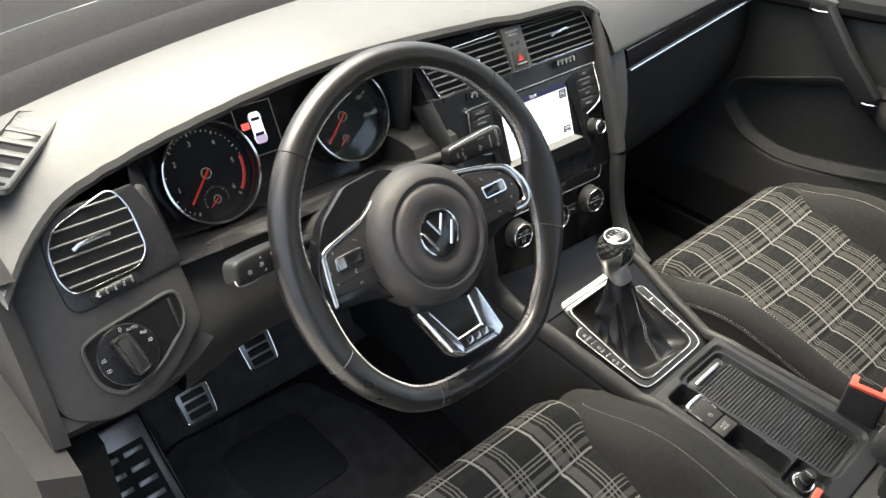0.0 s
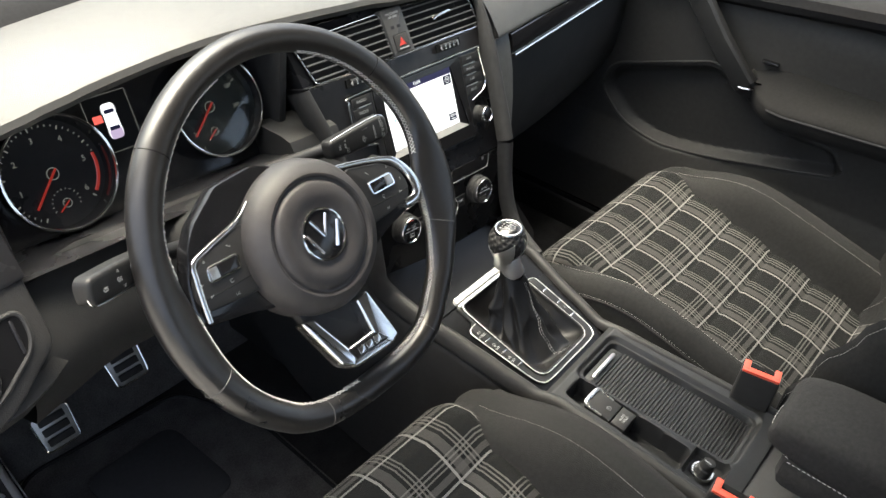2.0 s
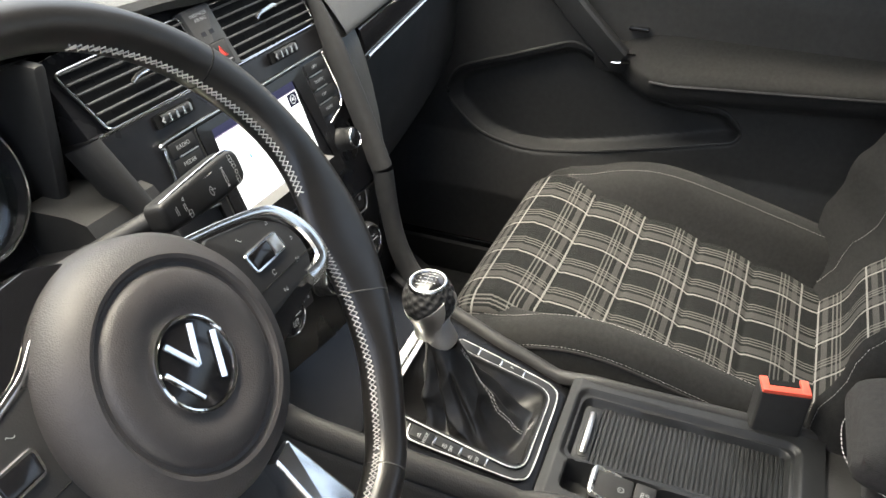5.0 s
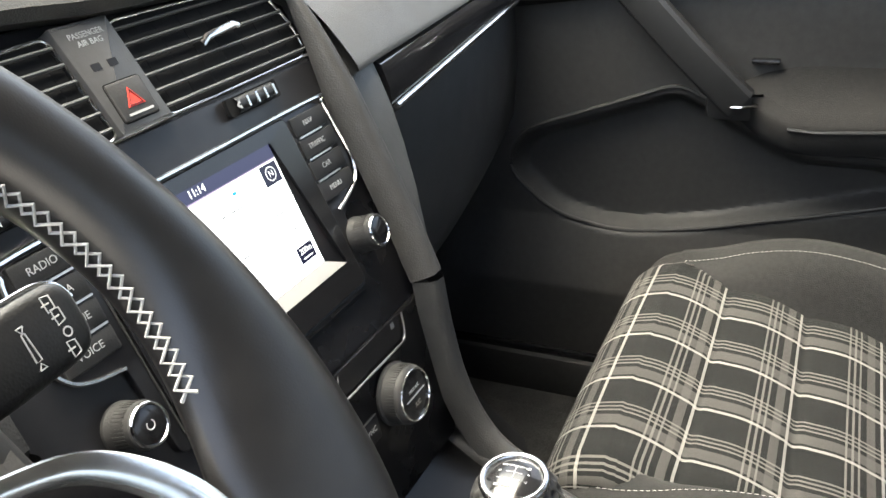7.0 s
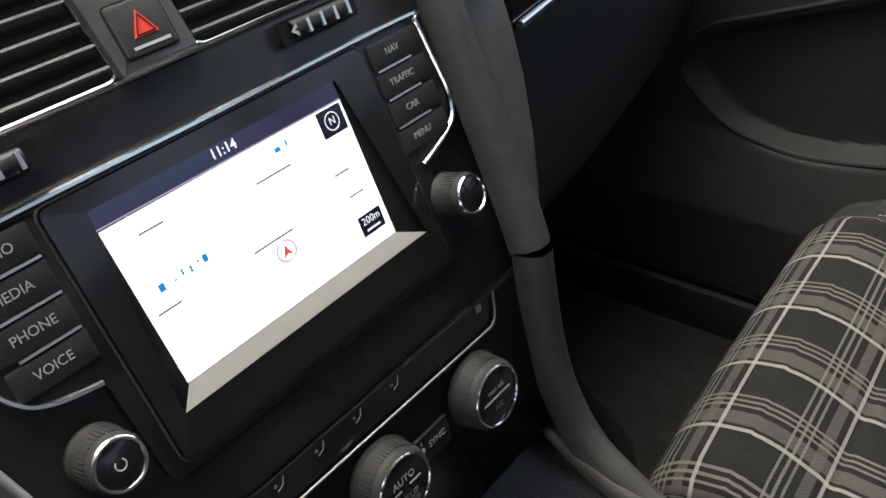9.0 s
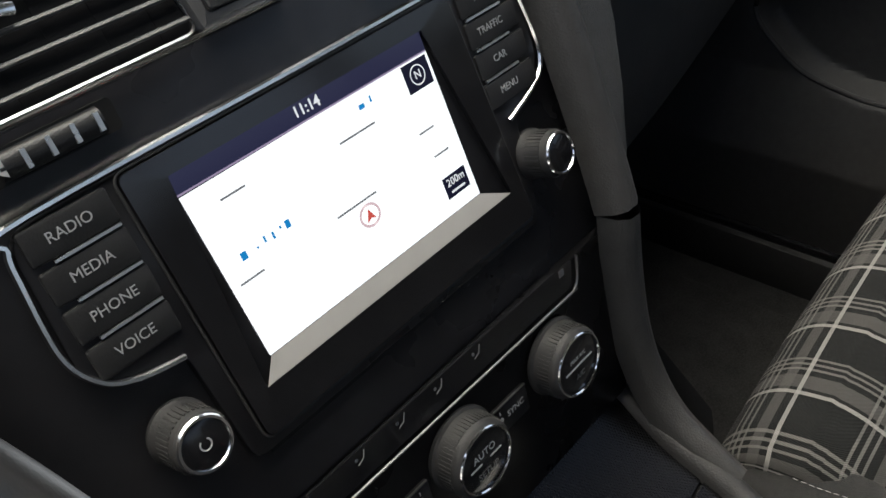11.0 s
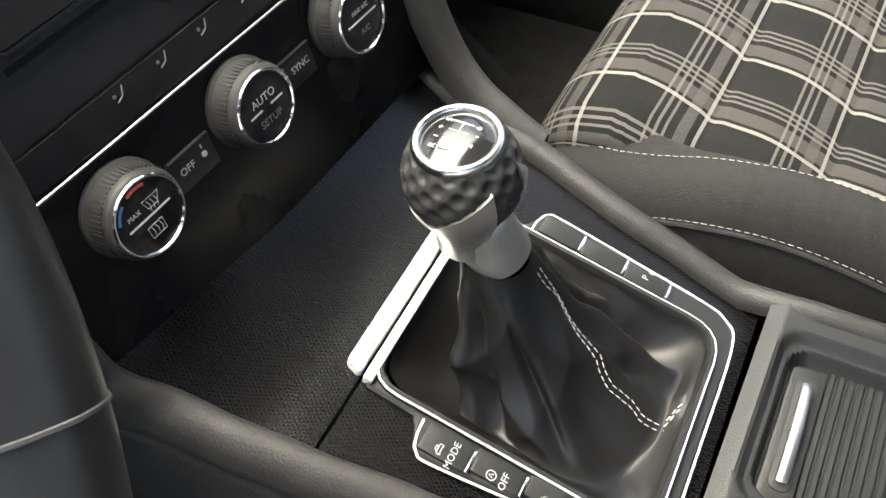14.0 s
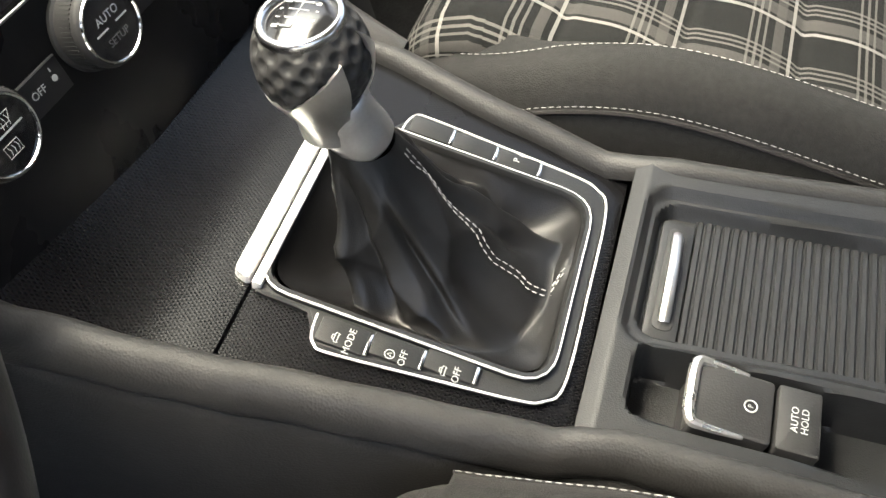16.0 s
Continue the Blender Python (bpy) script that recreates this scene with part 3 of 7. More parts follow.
part("trim_insert", skin([[strip_at(s / 12, 0.000, 0.002), strip_at(s / 12, 0.012, 0.003), strip_at(s / 12, 0.028, 0.009), strip_at(s / 12, 0.032, 0.018), strip_at(s / 12, 0.0, 0.03)] for s in np.linspace(0.25, 12, 13)], True, True), gloss_mat, dash, "piano black trim insert")
part("chrome_strip", tube([strip_at(s / 12, -0.003) for s in np.linspace(0.36, 12, 13)], 0.0027, seg=10), chrome_mat, dash, "satin chrome strip")
part("lower_trim", skin([[strip_at(s / 12, -0.006, 0.004), strip_at(s / 12, -0.016, 0.012), strip_at(s / 12, -0.022, 0.03), strip_at(s / 12, 0, 0.03)] for s in np.linspace(0.36, 12, 13)], True, True), dark_mat, dash)
# pad beside the stack's rail, down past the strip's end
cheek = []
for z, xl, xr, y in ((0.985, 0.157, 0.190, 0.308), (0.960, 0.157, 0.195, 0.291), (0.938, 0.157, 0.200, 0.272), (0.925, 0.156, 0.1975, 0.264), (0.905, 0.155, 0.1955, 0.2545), (0.880, 0.154, 0.1945, 0.246), (0.850, 0.152, 0.187, 0.234), (0.820, 0.150, 0.176, 0.222), (0.800, 0.149, 0.166, 0.216)):
    cheek.append([(xl, y + 0.03, z), (xl, y + 0.004, z), (lerp(xl, xr, 0.3), y + 0.001, z), (lerp(xl, xr, 0.75), y + 0.0005, z), (xr - 0.003, y + 0.002, z), (xr, y + 0.007, z), (xr, y + 0.04, z)])
part("cheek", skin(cheek, closed=False), pad_mat, dash, "soft pad beside the centre stack")


def glove_ring(x):
    s = (x - 0.16) / 0.62
    y = lerp(0.275, 0.345, s) + 0.055 * max(0.0, s - 0.35) ** 1.5
    return [(x, y + 0.02, 0.895), (x, y + 0.004, 0.885), (x, y, 0.87), (x, y - 0.004, 0.80), (x, y + 0.002, 0.73), (x, y + 0.02, 0.69), (x, y + 0.08, 0.64), (x, y + 0.2, 0.60)]


part("glovebox_panel", skin([glove_ring(lerp(0.16, 0.78, k / 12)) for k in range(13)], closed=False), dark_mat, dash, "matt black glovebox lid")

# driver's left fascia
DL = pose(-0.6, 0.228, 0.936, 54, 0, 0)


fascia = rounded([(-0.134, 0.062), (-0.136, -0.02), (-0.128, -0.12), (-0.085, -0.140), (-0.03, -0.132), (0.030, -0.085), (0.026, 0.062)], [0.01, 0.03, 0.05, 0.03, 0.05, 0.01, 0.01])
part("side_fascia", local(DL, prism(fascia, -0.05, 0.0, 0.006)), soft_mat, dash)
black = rounded([(-0.080, 0.058), (-0.088, 0.02), (-0.085, -0.036), (0.030, -0.024), (0.026, 0.02), (0.012, 0.064)], [0.03, 0.02, 0.018, 0.004, 0.01, 0.004])
part("gloss_fascia", local(DL, prism(black, -0.01, 0.003, 0.002)), panel_mat, dash, "piano black vent surround")
part("end_cap", skin([[(-0.742, y, z) for y, z in ((0.18, 0.99), (0.225, 0.965), (0.20, 0.92), (0.165, 0.86), (0.15, 0.82), (0.22, 0.78), (0.5, 0.76), (0.6, 0.98), (0.40, 1.02), (0.22, 1.0))], [(-0.728, y, z) for y, z in ((0.178, 0.99), (0.222, 0.965), (0.197, 0.92), (0.162, 0.86), (0.147, 0.82), (0.22, 0.775), (0.5, 0.76), (0.6, 0.98), (0.40, 1.02), (0.218, 1.0))]], True, True), edge_mat, dash)
# lower knee panel with a shelf under the dials
KN = [(0.37, 0.842), (0.296, 0.868), (0.272, 0.885), (0.258, 0.886), (0.249, 0.877), (0.230, 0.860), (0.214, 0.843), (0.206, 0.826), (0.206, 0.802), (0.213, 0.780), (0.238, 0.768), (0.32, 0.742), (0.46, 0.70)]


def knee_ring(x):
    d = 0.030 * max(0.0, min(1.0, (-0.50 - x) / 0.10))
    return [(x, y - d, z) for y, z in KN]


part("knee_panel", skin([knee_ring(lerp(-0.60, -0.162, k / 16)) for k in range(17)], closed=False), shroud_mat, dash, "grey grained knee panel")
part("knee_panel", skin([[(x, y, z) for y, z in ((0.165, 0.84), (0.155, 0.828), (0.17, 0.805), (0.22, 0.785), (0.32, 0.745), (0.46, 0.70))] for x in (-0.735,)] + [[(x, y + d, z) for y, z in ((0.165, 0.84), (0.155, 0.828), (0.17, 0.805), (0.22, 0.785), (0.32, 0.745), (0.46, 0.70))] for x, d in ((-0.69, 0.0), (-0.64, 0.0), (-0.61, 0.006), (-0.58, 0.020), (-0.55, 0.040), (-0.52, 0.058))], closed=False), soft_mat, dash)
part("panel_gap", tube(smooth_path([(-0.552, 0.262, 0.8855), (-0.549, 0.240, 0.878), (-0.540, 0.2335, 0.8665), (-0.50, 0.2375, 0.8665), (-0.40, 0.2380, 0.8665), (-0.30, 0.2380, 0.8665)], 40), 0.0013, seg=6), deep_mat, dash)
part("shelf_end", skin([[(x, y, z) for y, z in ((0.33, 0.84), (0.33, 0.900), (0.285, 0.903), (0.268, 0.901), (0.258, 0.889), (0.245, 0.86), (0.255, 0.84))] for x in (-0.225, -0.165, -0.155, -0.151)], True, True), shroud_mat, dash)
part("under_cover", sheet(lambda u, v: (lerp(-0.73, 0.76, u), lerp(0.43, 0.66, v), lerp(0.695, 0.60, v)), 4, 4), dark_mat, dash)
part("inner_body", box(-0.72, 0.44, 0.62, 0.76, 0.60, 0.99), deep_mat, dash)
part("recess_wall", skin([[DL @ Vector((x, y, 0.002)) for x, y in ((0.029, -0.024), (0.025, 0.02), (0.011, 0.064))], [Vector(p) for p in ((-0.535, 0.33, 0.86), (-0.535, 0.36, 0.93), (-0.535, 0.40, 0.99))]], closed=False), panel_mat, dash)
part("dial_wall", box(-0.203, 0.312, 0.86, -0.190, 0.45, 1.005, 0.005), dark_mat, dash)

# demister grille on the pad's left end
gr = thing("demister_grille", DASH @ pose(-0.668, 0.325, 1.0255, 2, 4, 52), "grey slotted side demister grille in the dash top", "air vent")
part("hollow", prism(rect(-0.079, -0.022, 0.079, 0.022, 0.005), -0.006, -0.0015), cowl_mat, gr)
fo = rect(-0.082, -0.024, 0.082, 0.024, 0.007)
part("frame", skin([[(x, y, z) for x, y in o] for o, z in ((fo, -0.004), (fo, 0.0015), (inset(fo, 0.0015), 0.0026), (inset(fo, 0.0045), 0.0024), (inset(fo, 0.0055), -0.003))]), pad_mat, gr)
for k in range(6):
    x = -0.060 + k * 0.0240
    part("slat", prism([(x - 0.010, -0.0190), (x - 0.0005, -0.0190), (x + 0.010, 0.0190), (x + 0.0005, 0.0190)], -0.004, 0.0012, 0.0008), pad_mat, gr)

# left air vent
LV = [(-0.0725, 0.046), (-0.010, 0.066), (0.0, 0.045), (0.001, 0.0), (-0.012, -0.013), (-0.075, -0.017), (-0.084, -0.002), (-0.0835, 0.028)]


def vent(name, m, outline, slats, fins, tilt, label, chrome_r=0.0012, rr=0.012, tabs=()):
    v = thing(name, m, label, "air vent")
    o = rounded(outline, rr)
    part("chrome_frame", tube([(x, y, 0.0045) for x, y in o], chrome_r, closed=True, seg=8), chrome_mat, v, "thin satin chrome frame")
    part("backing", prism(inset(o, 0.001), -0.002, 0.0034), deep_mat, v)
    xs, ys = [p[0] for p in o], [p[1] for p in o]

    def span(y):
        cut = []
        for (x0, y0), (x1, y1) in zip(o, o[1:] + o[:1]):
            if (y0 - y) * (y1 - y) < 0:
                cut.append(x0 + (x1 - x0) * (y - y0) / (y1 - y0))
        return min(cut) + 0.0015, max(cut) - 0.0015

    for k in range(fins):
        x = lerp(min(xs), max(xs), (k + 0.7) / (fins + 0.4))
        up = [y for y in np.linspace(min(ys), max(ys), 40)[1:-1] if span(y)[0] < x < span(y)[1]]
        if len(up) > 3:
            part("fin", box(x - 0.0005, up[0], 0.0030, x + 0.0005, up[-1], 0.0037), deep_mat, v)
    for k in range(slats):
        y = lerp(min(ys), max(ys), (k + 0.6) / (slats + 0.2))
        a, b = span(y)
        part("slat", local(pose(0, y, 0.0062), skin([[(x, -0.0008, -0.0010), (x, -0.0009, 0.0010), (x, -0.0002, 0.0014), (x, 0.0008, 0.0008), (x, 0.0012, -0.0010)] for x in (a, b)], True, True)), slat_mat, v)
    for x, y in tabs:
        part("tab", tube([(x - 0.018, y - 0.004, 0.009), (x - 0.012, y - 0.001, 0.0105), (x + 0.012, y + 0.001, 0.0105), (x + 0.018, y, 0.009)], 0.0022, flat=0.7), chrome_mat, v, "small chrome adjuster tab")
    return v


vent("side_air_vent", DASH @ DL @ pose(0, 0, 0.001), LV, 6, 4, 0, "black louvred air vent with chrome frame beside the dials", tabs=((-0.045, 0.026),))


def thumbwheel(m, label):
    w = thing("vent_thumbwheel", m, label, "thumbwheel")
    part("slot", prism(rect(-0.024, -0.0055, 0.024, 0.0055, 0.002), -0.002, 0.001), deep_mat, w)
    part("wheel", local(pose(0, 0, 0), skin([[(x, 0.0048 * math.cos(a), 0.0005 + 0.0042 * math.sin(a)) for a in np.linspace(0, math.pi, 9)] for x in np.linspace(-0.018, 0.018, 5)], closed=False)), grey_mat, w)
    for k in range(4):
        part("mark", box(-0.0105 + k * 0.0085, -0.0032, 0.0035, -0.0088 + k * 0.0085, 0.0032, 0.0052), silver_mat, w)
    bm = bmesh.new()
    bm.faces.new([bm.verts.new(p) for p in ((-0.0205, 0, 0.0046), (-0.0165, -0.0030, 0.0046), (-0.0165, 0.0030, 0.0046))])
    part("arrow", bm, white_mat, w)
    return w


thumbwheel(DASH @ DL @ pose(-0.040, -0.0225, 0.004, 0, 0, 5), "grey vent thumbwheel with pale marks")

# headlight switch panel
sw = thing("headlight_switch", DASH @ DL @ pose(0, 0, 0.001), "black rotary headlight switch with silver grip", "light switch")
so = rounded([(-0.090, -0.064), (-0.072, -0.057), (0.012, -0.045), (0.013, -0.078), (-0.034, -0.113), (-0.070, -0.120), (-0.088, -0.102)], [0.008, 0.008, 0.012, 0.02, 0.02, 0.02, 0.015])
part("recess", prism(so, -0.002, 0.0015), inky_mat, sw)
part("rim", tube([(x, y, 0.001) for x, y in so], 0.0024, closed=True, seg=8), soft_mat, sw)
part("dial_plate", disc(-0.0525, -0.086, 0.0285, 0.0, 0.0042, 0.001, 40), inky_mat, sw)
part("dial_ring", tube([(-0.0525 + 0.0285 * math.cos(a), -0.086 + 0.0285 * math.sin(a), 0.0036) for a in np.linspace(0, 2 * math.pi, 41)[:-1]], 0.0007, closed=True, seg=6), chrome_mat, sw)
grip = local(pose(-0.0525, -0.086, 0, 0, 0, 14), prism(rounded([(-0.0070, -0.021), (0.0070, -0.021), (0.0100, 0.0), (0.0085, 0.020), (-0.0085, 0.020), (-0.0100, 0.0)], 0.004), 0.004, 0.020, 0.004, steps=3))
part("grip", grip, stalk_mat, sw)
part("grip_trim", local(pose(-0.0525, -0.086, 0.0195, 0, 0, 14), tube([(x, y, 0) for x, y in rect(-0.0062, -0.019, 0.0062, 0.019, 0.003)], 0.0011, closed=True, seg=6)), bright_mat, sw, "chrome grip edging")
for txt, a in (("0", 88), ("AUTO", 62), ("oo", 36)):
    lettering("marking", txt, 0.006 if txt != "AUTO" else 0.004, -0.0525 + 0.0245 * math.cos(radians(a)), -0.086 + 0.0245 * math.sin(radians(a)), 0.0046, grey_print, sw)
for a in (12, 172, 198):
    glyph(sw, pose(-0.0525 + 0.0235 * math.cos(radians(a)), -0.086 + 0.0235 * math.sin(radians(a)), 0.0046), LAMP, grey_print, 0.00022, 0.0009)
part("slider", box(0.000, -0.082, 0.0015, 0.003, -0.052, 0.004, 0.0008), panel_mat, sw)

# ---- instrument cluster ----
CL = pose(-0.3865, 0.3505, 0.934, 62, 1.6, -0.6)
cl = thing("instrument_cluster", CL, "twin-dial instrument cluster with chrome rings and small colour display", "instrument cluster")
part("face_panel", prism(rect(-0.185, -0.085, 0.185, 0.085, 0.03), -0.02, 0.0), gloss_mat, cl)
part("hood_liner", sheet(lambda u, v: (lerp(-0.19, 0.19, u), 0.068 + 0.006 * math.sin(math.pi * u), lerp(0, 0.070, v)), 10, 3), dark_mat, cl)
part("lower_bezel", sheet(lambda u, v: (lerp(-0.19, 0.19, u), lerp(-0.06, -0.072, v), lerp(0.0, 0.10, v)), 4, 3), panel_mat, cl)
for side in (-1, 1):
    cx, cy = (-0.085, 0.0) if side < 0 else (0.112, 0.012)
    dial = part("dial", disc(cx, cy, 0.055, 0.0, 0.0012, 0, 48), panel_mat, cl)
    part("ring", lathe([(0.0585, 0.0), (0.0585, 0.0215), (0.0575, 0.0235), (0.0562, 0.0235), (0.0558, 0.0215), (0.0545, 0.0)], 64, m=pose(cx, cy, 0)), gloss_mat, cl)
    part("chrome_rim", tube([(cx + 0.0575 * math.cos(a), cy + 0.0575 * math.sin(a), 0.0236) for a in np.linspace(0, 2 * math.pi, 73)[:-1]], 0.0016, closed=True, seg=8), bright_mat, cl)
    part("hub_ring", tube([(cx + 0.006 * math.cos(a), cy + 0.006 * math.sin(a), 0.004) for a in np.linspace(0, 2 * math.pi, 25)[:-1]], 0.0006, closed=True, seg=6), dial_white, cl)
    ndl = local(pose(cx, cy, 0.004, 0, 0, 226 if side < 0 else 222), box(-0.006, -0.0011, 0, 0.040, 0.0011, 0.0012))
    part("needle", ndl, dial_red, cl, "red needle")
    for k in range(41):
        a = radians(242 - k * 7.2)
        r0 = 0.0475 if k % 5 else 0.0455
        part("tick", local(pose(cx, cy, 0.0013, 0, 0, math.degrees(a)), box(r0, -0.0004 if k % 5 else -0.0007, 0, 0.0495, 0.0004 if k % 5 else 0.0007, 0.0003)), dial_white, cl)
    marks = [("1", 195), ("2", 148), ("3", 101), ("4", 55), ("5", 7), ("6", -41)] if side < 0 else [("20", 222), ("60", 180), ("100", 140), ("140", 100), ("180", 62), ("220", 26), ("280", -12)]
    for txt, a in marks:
        lettering("numeral", txt, 0.0085 if side < 0 else 0.0065, cx + 0.037 * math.cos(radians(a)), cy + 0.037 * math.sin(radians(a)), 0.0016, dial_white, cl)
    sx, sy = (cx + 0.003, -0.032) if side < 0 else (cx - 0.004, cy - 0.028)
    part("small_dial_ring", tube([(sx + 0.0045 * math.cos(a), sy + 0.0045 * math.sin(a), 0.003) for a in np.linspace(0, 2 * math.pi, 21)[:-1]], 0.0005, closed=True, seg=6), dial_white, cl)
    part("small_needle", local(pose(sx, sy, 0.003, 0, 0, 215), box(-0.003, -0.0007, 0, 0.012, 0.0007, 0.0008)), dial_red, cl)
    for k in range(13):
        a = radians(200 - k * 18)
        part("tick", local(pose(sx, sy, 0.0013, 0, 0, math.degrees(a)), box(0.0135, -0.0003, 0, 0.0155, 0.0003, 0.0003)), dial_white, cl)
red_arc = [(-0.085 + 0.0475 * math.cos(radians(a)), 0.0475 * math.sin(radians(a)), 0.0018) for a in np.linspace(9, -40, 16)]
part("red_zone", tube(red_arc, 0.0019, seg=6, flat=0.4), dial_red, cl, "red rev limit band")
# the pale glare patch that the sky leaves on the speedometer lens comes from this clear lens
part("lens", disc(0.112, 0.012, 0.0545, 0.012, 0.0135, 0, 48), pane_mat, cl).visible_shadow = False
part("display_frame", tube([(x, y, 0.002) for x, y in rect(-0.030, -0.001, 0.021, 0.060)], 0.0005, closed=True, seg=4), dial_white, cl)
part("display", box(-0.029, 0.0, 0.0, 0.020, 0.059, 0.0012), deep_mat, cl)
car = rounded([(-0.0078, 0.012), (0.0078, 0.012), (0.0074, 0.050), (-0.0074, 0.050)], 0.005)
part("car_picture", local(pose(-0.004, 0.0, 0.0), prism(car, 0.0013, 0.0018)), screen_text, cl, "white car picture on the display")
part("car_picture", local(pose(-0.004, 0.0, 0.0), prism(rect(-0.0072, 0.012, 0.0072, 0.023, 0.004), 0.0019, 0.0022)), screen_lilac, cl)
for z0, z1, hw in ((0.0215, 0.0255, 0.0058), (0.0395, 0.0435, 0.0056)):
    part("car_picture", local(pose(-0.004, 0.0, 0.0), prism(rect(-hw, z0, hw, z1, 0.0015), 0.0019, 0.0024)), screen_dark, cl)
for y in (0.017, 0.040):
    for sx in (-1, 1):
        part("car_picture", box(-0.004 + sx * 0.0078 - 0.0008, y, 0.0013, -0.004 + sx * 0.0078 + 0.0008, y + 0.006, 0.0017), screen_grey, cl)
part("door_mark", box(-0.024, 0.032, 0.0013, -0.0135, 0.040, 0.0018), screen_red, cl, "red open door mark")

# ---- steering column ----
col = thing("steering_column_shroud", pose(-0.364, 0.045, -0.012, 0, 0, 0), "grey grained steering column shroud", "steering column")
rings = []
for y, z, hw, hh in ((0.085, 0.932, 0.046, 0.038), (0.10, 0.922, 0.060, 0.042), (0.15, 0.897, 0.066, 0.046), (0.21, 0.867, 0.070, 0.046), (0.28, 0.836, 0.075, 0.046)):
    rings.append([(hw * math.copysign(abs(math.cos(a)) ** 0.6, math.cos(a)), y + 0.012 * math.sin(a), z + hh * math.copysign(abs(math.sin(a)) ** 0.7, math.sin(a))) for a in np.linspace(0, 2 * math.pi, 33)[:-1]])
part("shroud", skin(rings, True, True), shroud_mat, col)
part("collar", lathe([(0.04, -0.02), (0.046, -0.02), (0.046, 0.02), (0.04, 0.025)], 32, m=pose(0, 0.085, 0.938, 68, 0, 0)), dark_mat, col)


def stalk(name, root, tip, w0, w1, thick, label, caps, neck):
    """A flat paddle with rounded ends on a neck; its broad face looks at the driver."""
    root, tip, neck = Vector(root), Vector(tip), Vector(neck)
    x = (tip - root).normalized()
    zax = Vector((0, -0.93, 0.37))
    yax = zax.cross(x).normalized()
    zax = x.cross(yax)
    m = Matrix((x, yax, zax)).transposed().to_4x4()
    m.translation = root
    L = (tip - root).length
    s = thing(name, m, label, "control stalk")
    o = rounded([(0, -w0), (L * 0.5, -w1), (L, -w1 * 0.92), (L, w1 * 0.92), (L * 0.8, w1), (0, w0)], [w0 * 0.6, 0.02, w1 * 0.75, w1 * 0.75, 0.02, w0 * 0.6])
    part("paddle", prism(o, -thick, thick, thick * 0.55, steps=4), stalk_mat, s)
    q = m.inverted() @ neck
    part("neck", tube([(L * 0.2, 0, -thick * 0.4), q], 0.0075, seg=14), stalk_mat, s)
    top = max(w0, w1) * 0.35
    part("edge_trim", tube(smooth_path([(0.004, w0 * 0.93, thick * 0.5), (L * 0.4, lerp(w0, w1, 0.5), thick * 0.5), (L * 0.8, w1, thick * 0.5), (L * 0.95, w1 * 0.86, thick * 0.5), (L, top, thick * 0.5)], 30), 0.0011, seg=8), chrome_mat, s, "thin chrome edge")
    for kx, ky, sx, sy in caps:
        glyph(s, pose(L * kx, ky, thick + 0.0002, 0, 0, sx), sy, white_mat, 0.00028, 0.0010)
    return s


stalk("wiper_stalk", (-0.262, 0.1715, 0.957), (-0.1765, 0.1715, 0.958), 0.0100, 0.0135, 0.008, "black wiper stalk with white symbols and chrome edge",
      ((0.24, 0.0045, 90, ARROW), (0.23, -0.001, 90, [[(-2.5, 0), (2.5, 0)], [(-2.5, 1.4), (2.5, 1.4)]]), (0.25, -0.0065, 90, WASH), (0.14, 0.0, 90, [[(-3, 0), (3, 0)], [(-3, 1.4), (2, 1.4)]]), (0.55, -0.003, 90, WIPER), (0.58, 0.007, 0, [[(-3.4, 0), (-2.8, 0)], [(-1.2, 0.1), (-0.4, 0.1)], [(1.0, 0.3), (2.0, 0.3)], [(3.2, 0.5), (4.4, 0.5)]]), (0.745, 0.006, 180, ARROW), (0.745, -0.001, 0, [[(-0.6, 5), (0.6, 5), (1.0, -4), (-1.0, -4), (-0.6, 5)]]), (0.745, -0.0075, 0, ARROW), (0.88, 0.0075, 90, WASH), (0.89, 0.003, 90, WASH), (0.89, -0.0025, 90, [circle(0, 0, 1.4)]), (0.88, -0.0075, 90, WASH)), (-0.300, 0.240, 0.915))
stalk("indicator_stalk", (-0.503, 0.122, 0.977), (-0.586, 0.096, 0.996), 0.0095, 0.0125, 0.008, "black indicator stalk with white headlamp symbols",
      ((0.42, 0.005, 0, LAMP), (0.46, -0.005, 0, LAMP), (0.60, 0.006, 0, ARROW), (0.64, 0.0, 0, LAMP), (0.64, -0.006, 180, ARROW), (0.82, 0.002, 0, LAMP)), (-0.43, 0.165, 0.930))

# ---- steering wheel ----
WH = pose(-0.364, 0.0868, 0.943, 57, 0, 0)
wh = thing("steering_wheel", WH, "flat-bottomed black leather steering wheel with chrome spoke trim", "steering wheel")
WR = pose(0, 0, 0, 2.4, 3.0, 0) @ pose(0.0081, 0.005, 0.005)
RIM = [(r * math.cos(radians(a)), r * math.sin(radians(a))) for a, r in ((a, 0.177 - 0.009 * min(1.0, max(0.0, (-8 - a) / 24))) for a in range(-50, 231, 10))] + [(-0.098, -0.1470), (-0.072, -0.1572), (-0.036, -0.1625), (0.0, -0.1635), (0.036, -0.1625), (0.068, -0.1560), (0.090, -0.1450)]
NR = 280
rim_path = smooth_path([(x, y, 0) for x, y in RIM], NR, True)


def rim_frame(i):
    a, p, b = rim_path[(i - 1) % NR], rim_path[i % NR], rim_path[(i + 1) % NR]
    d = (b - a).normalized()
    return p, d, Vector((d.y, -d.x, 0)), Vector((0, 0, 1))


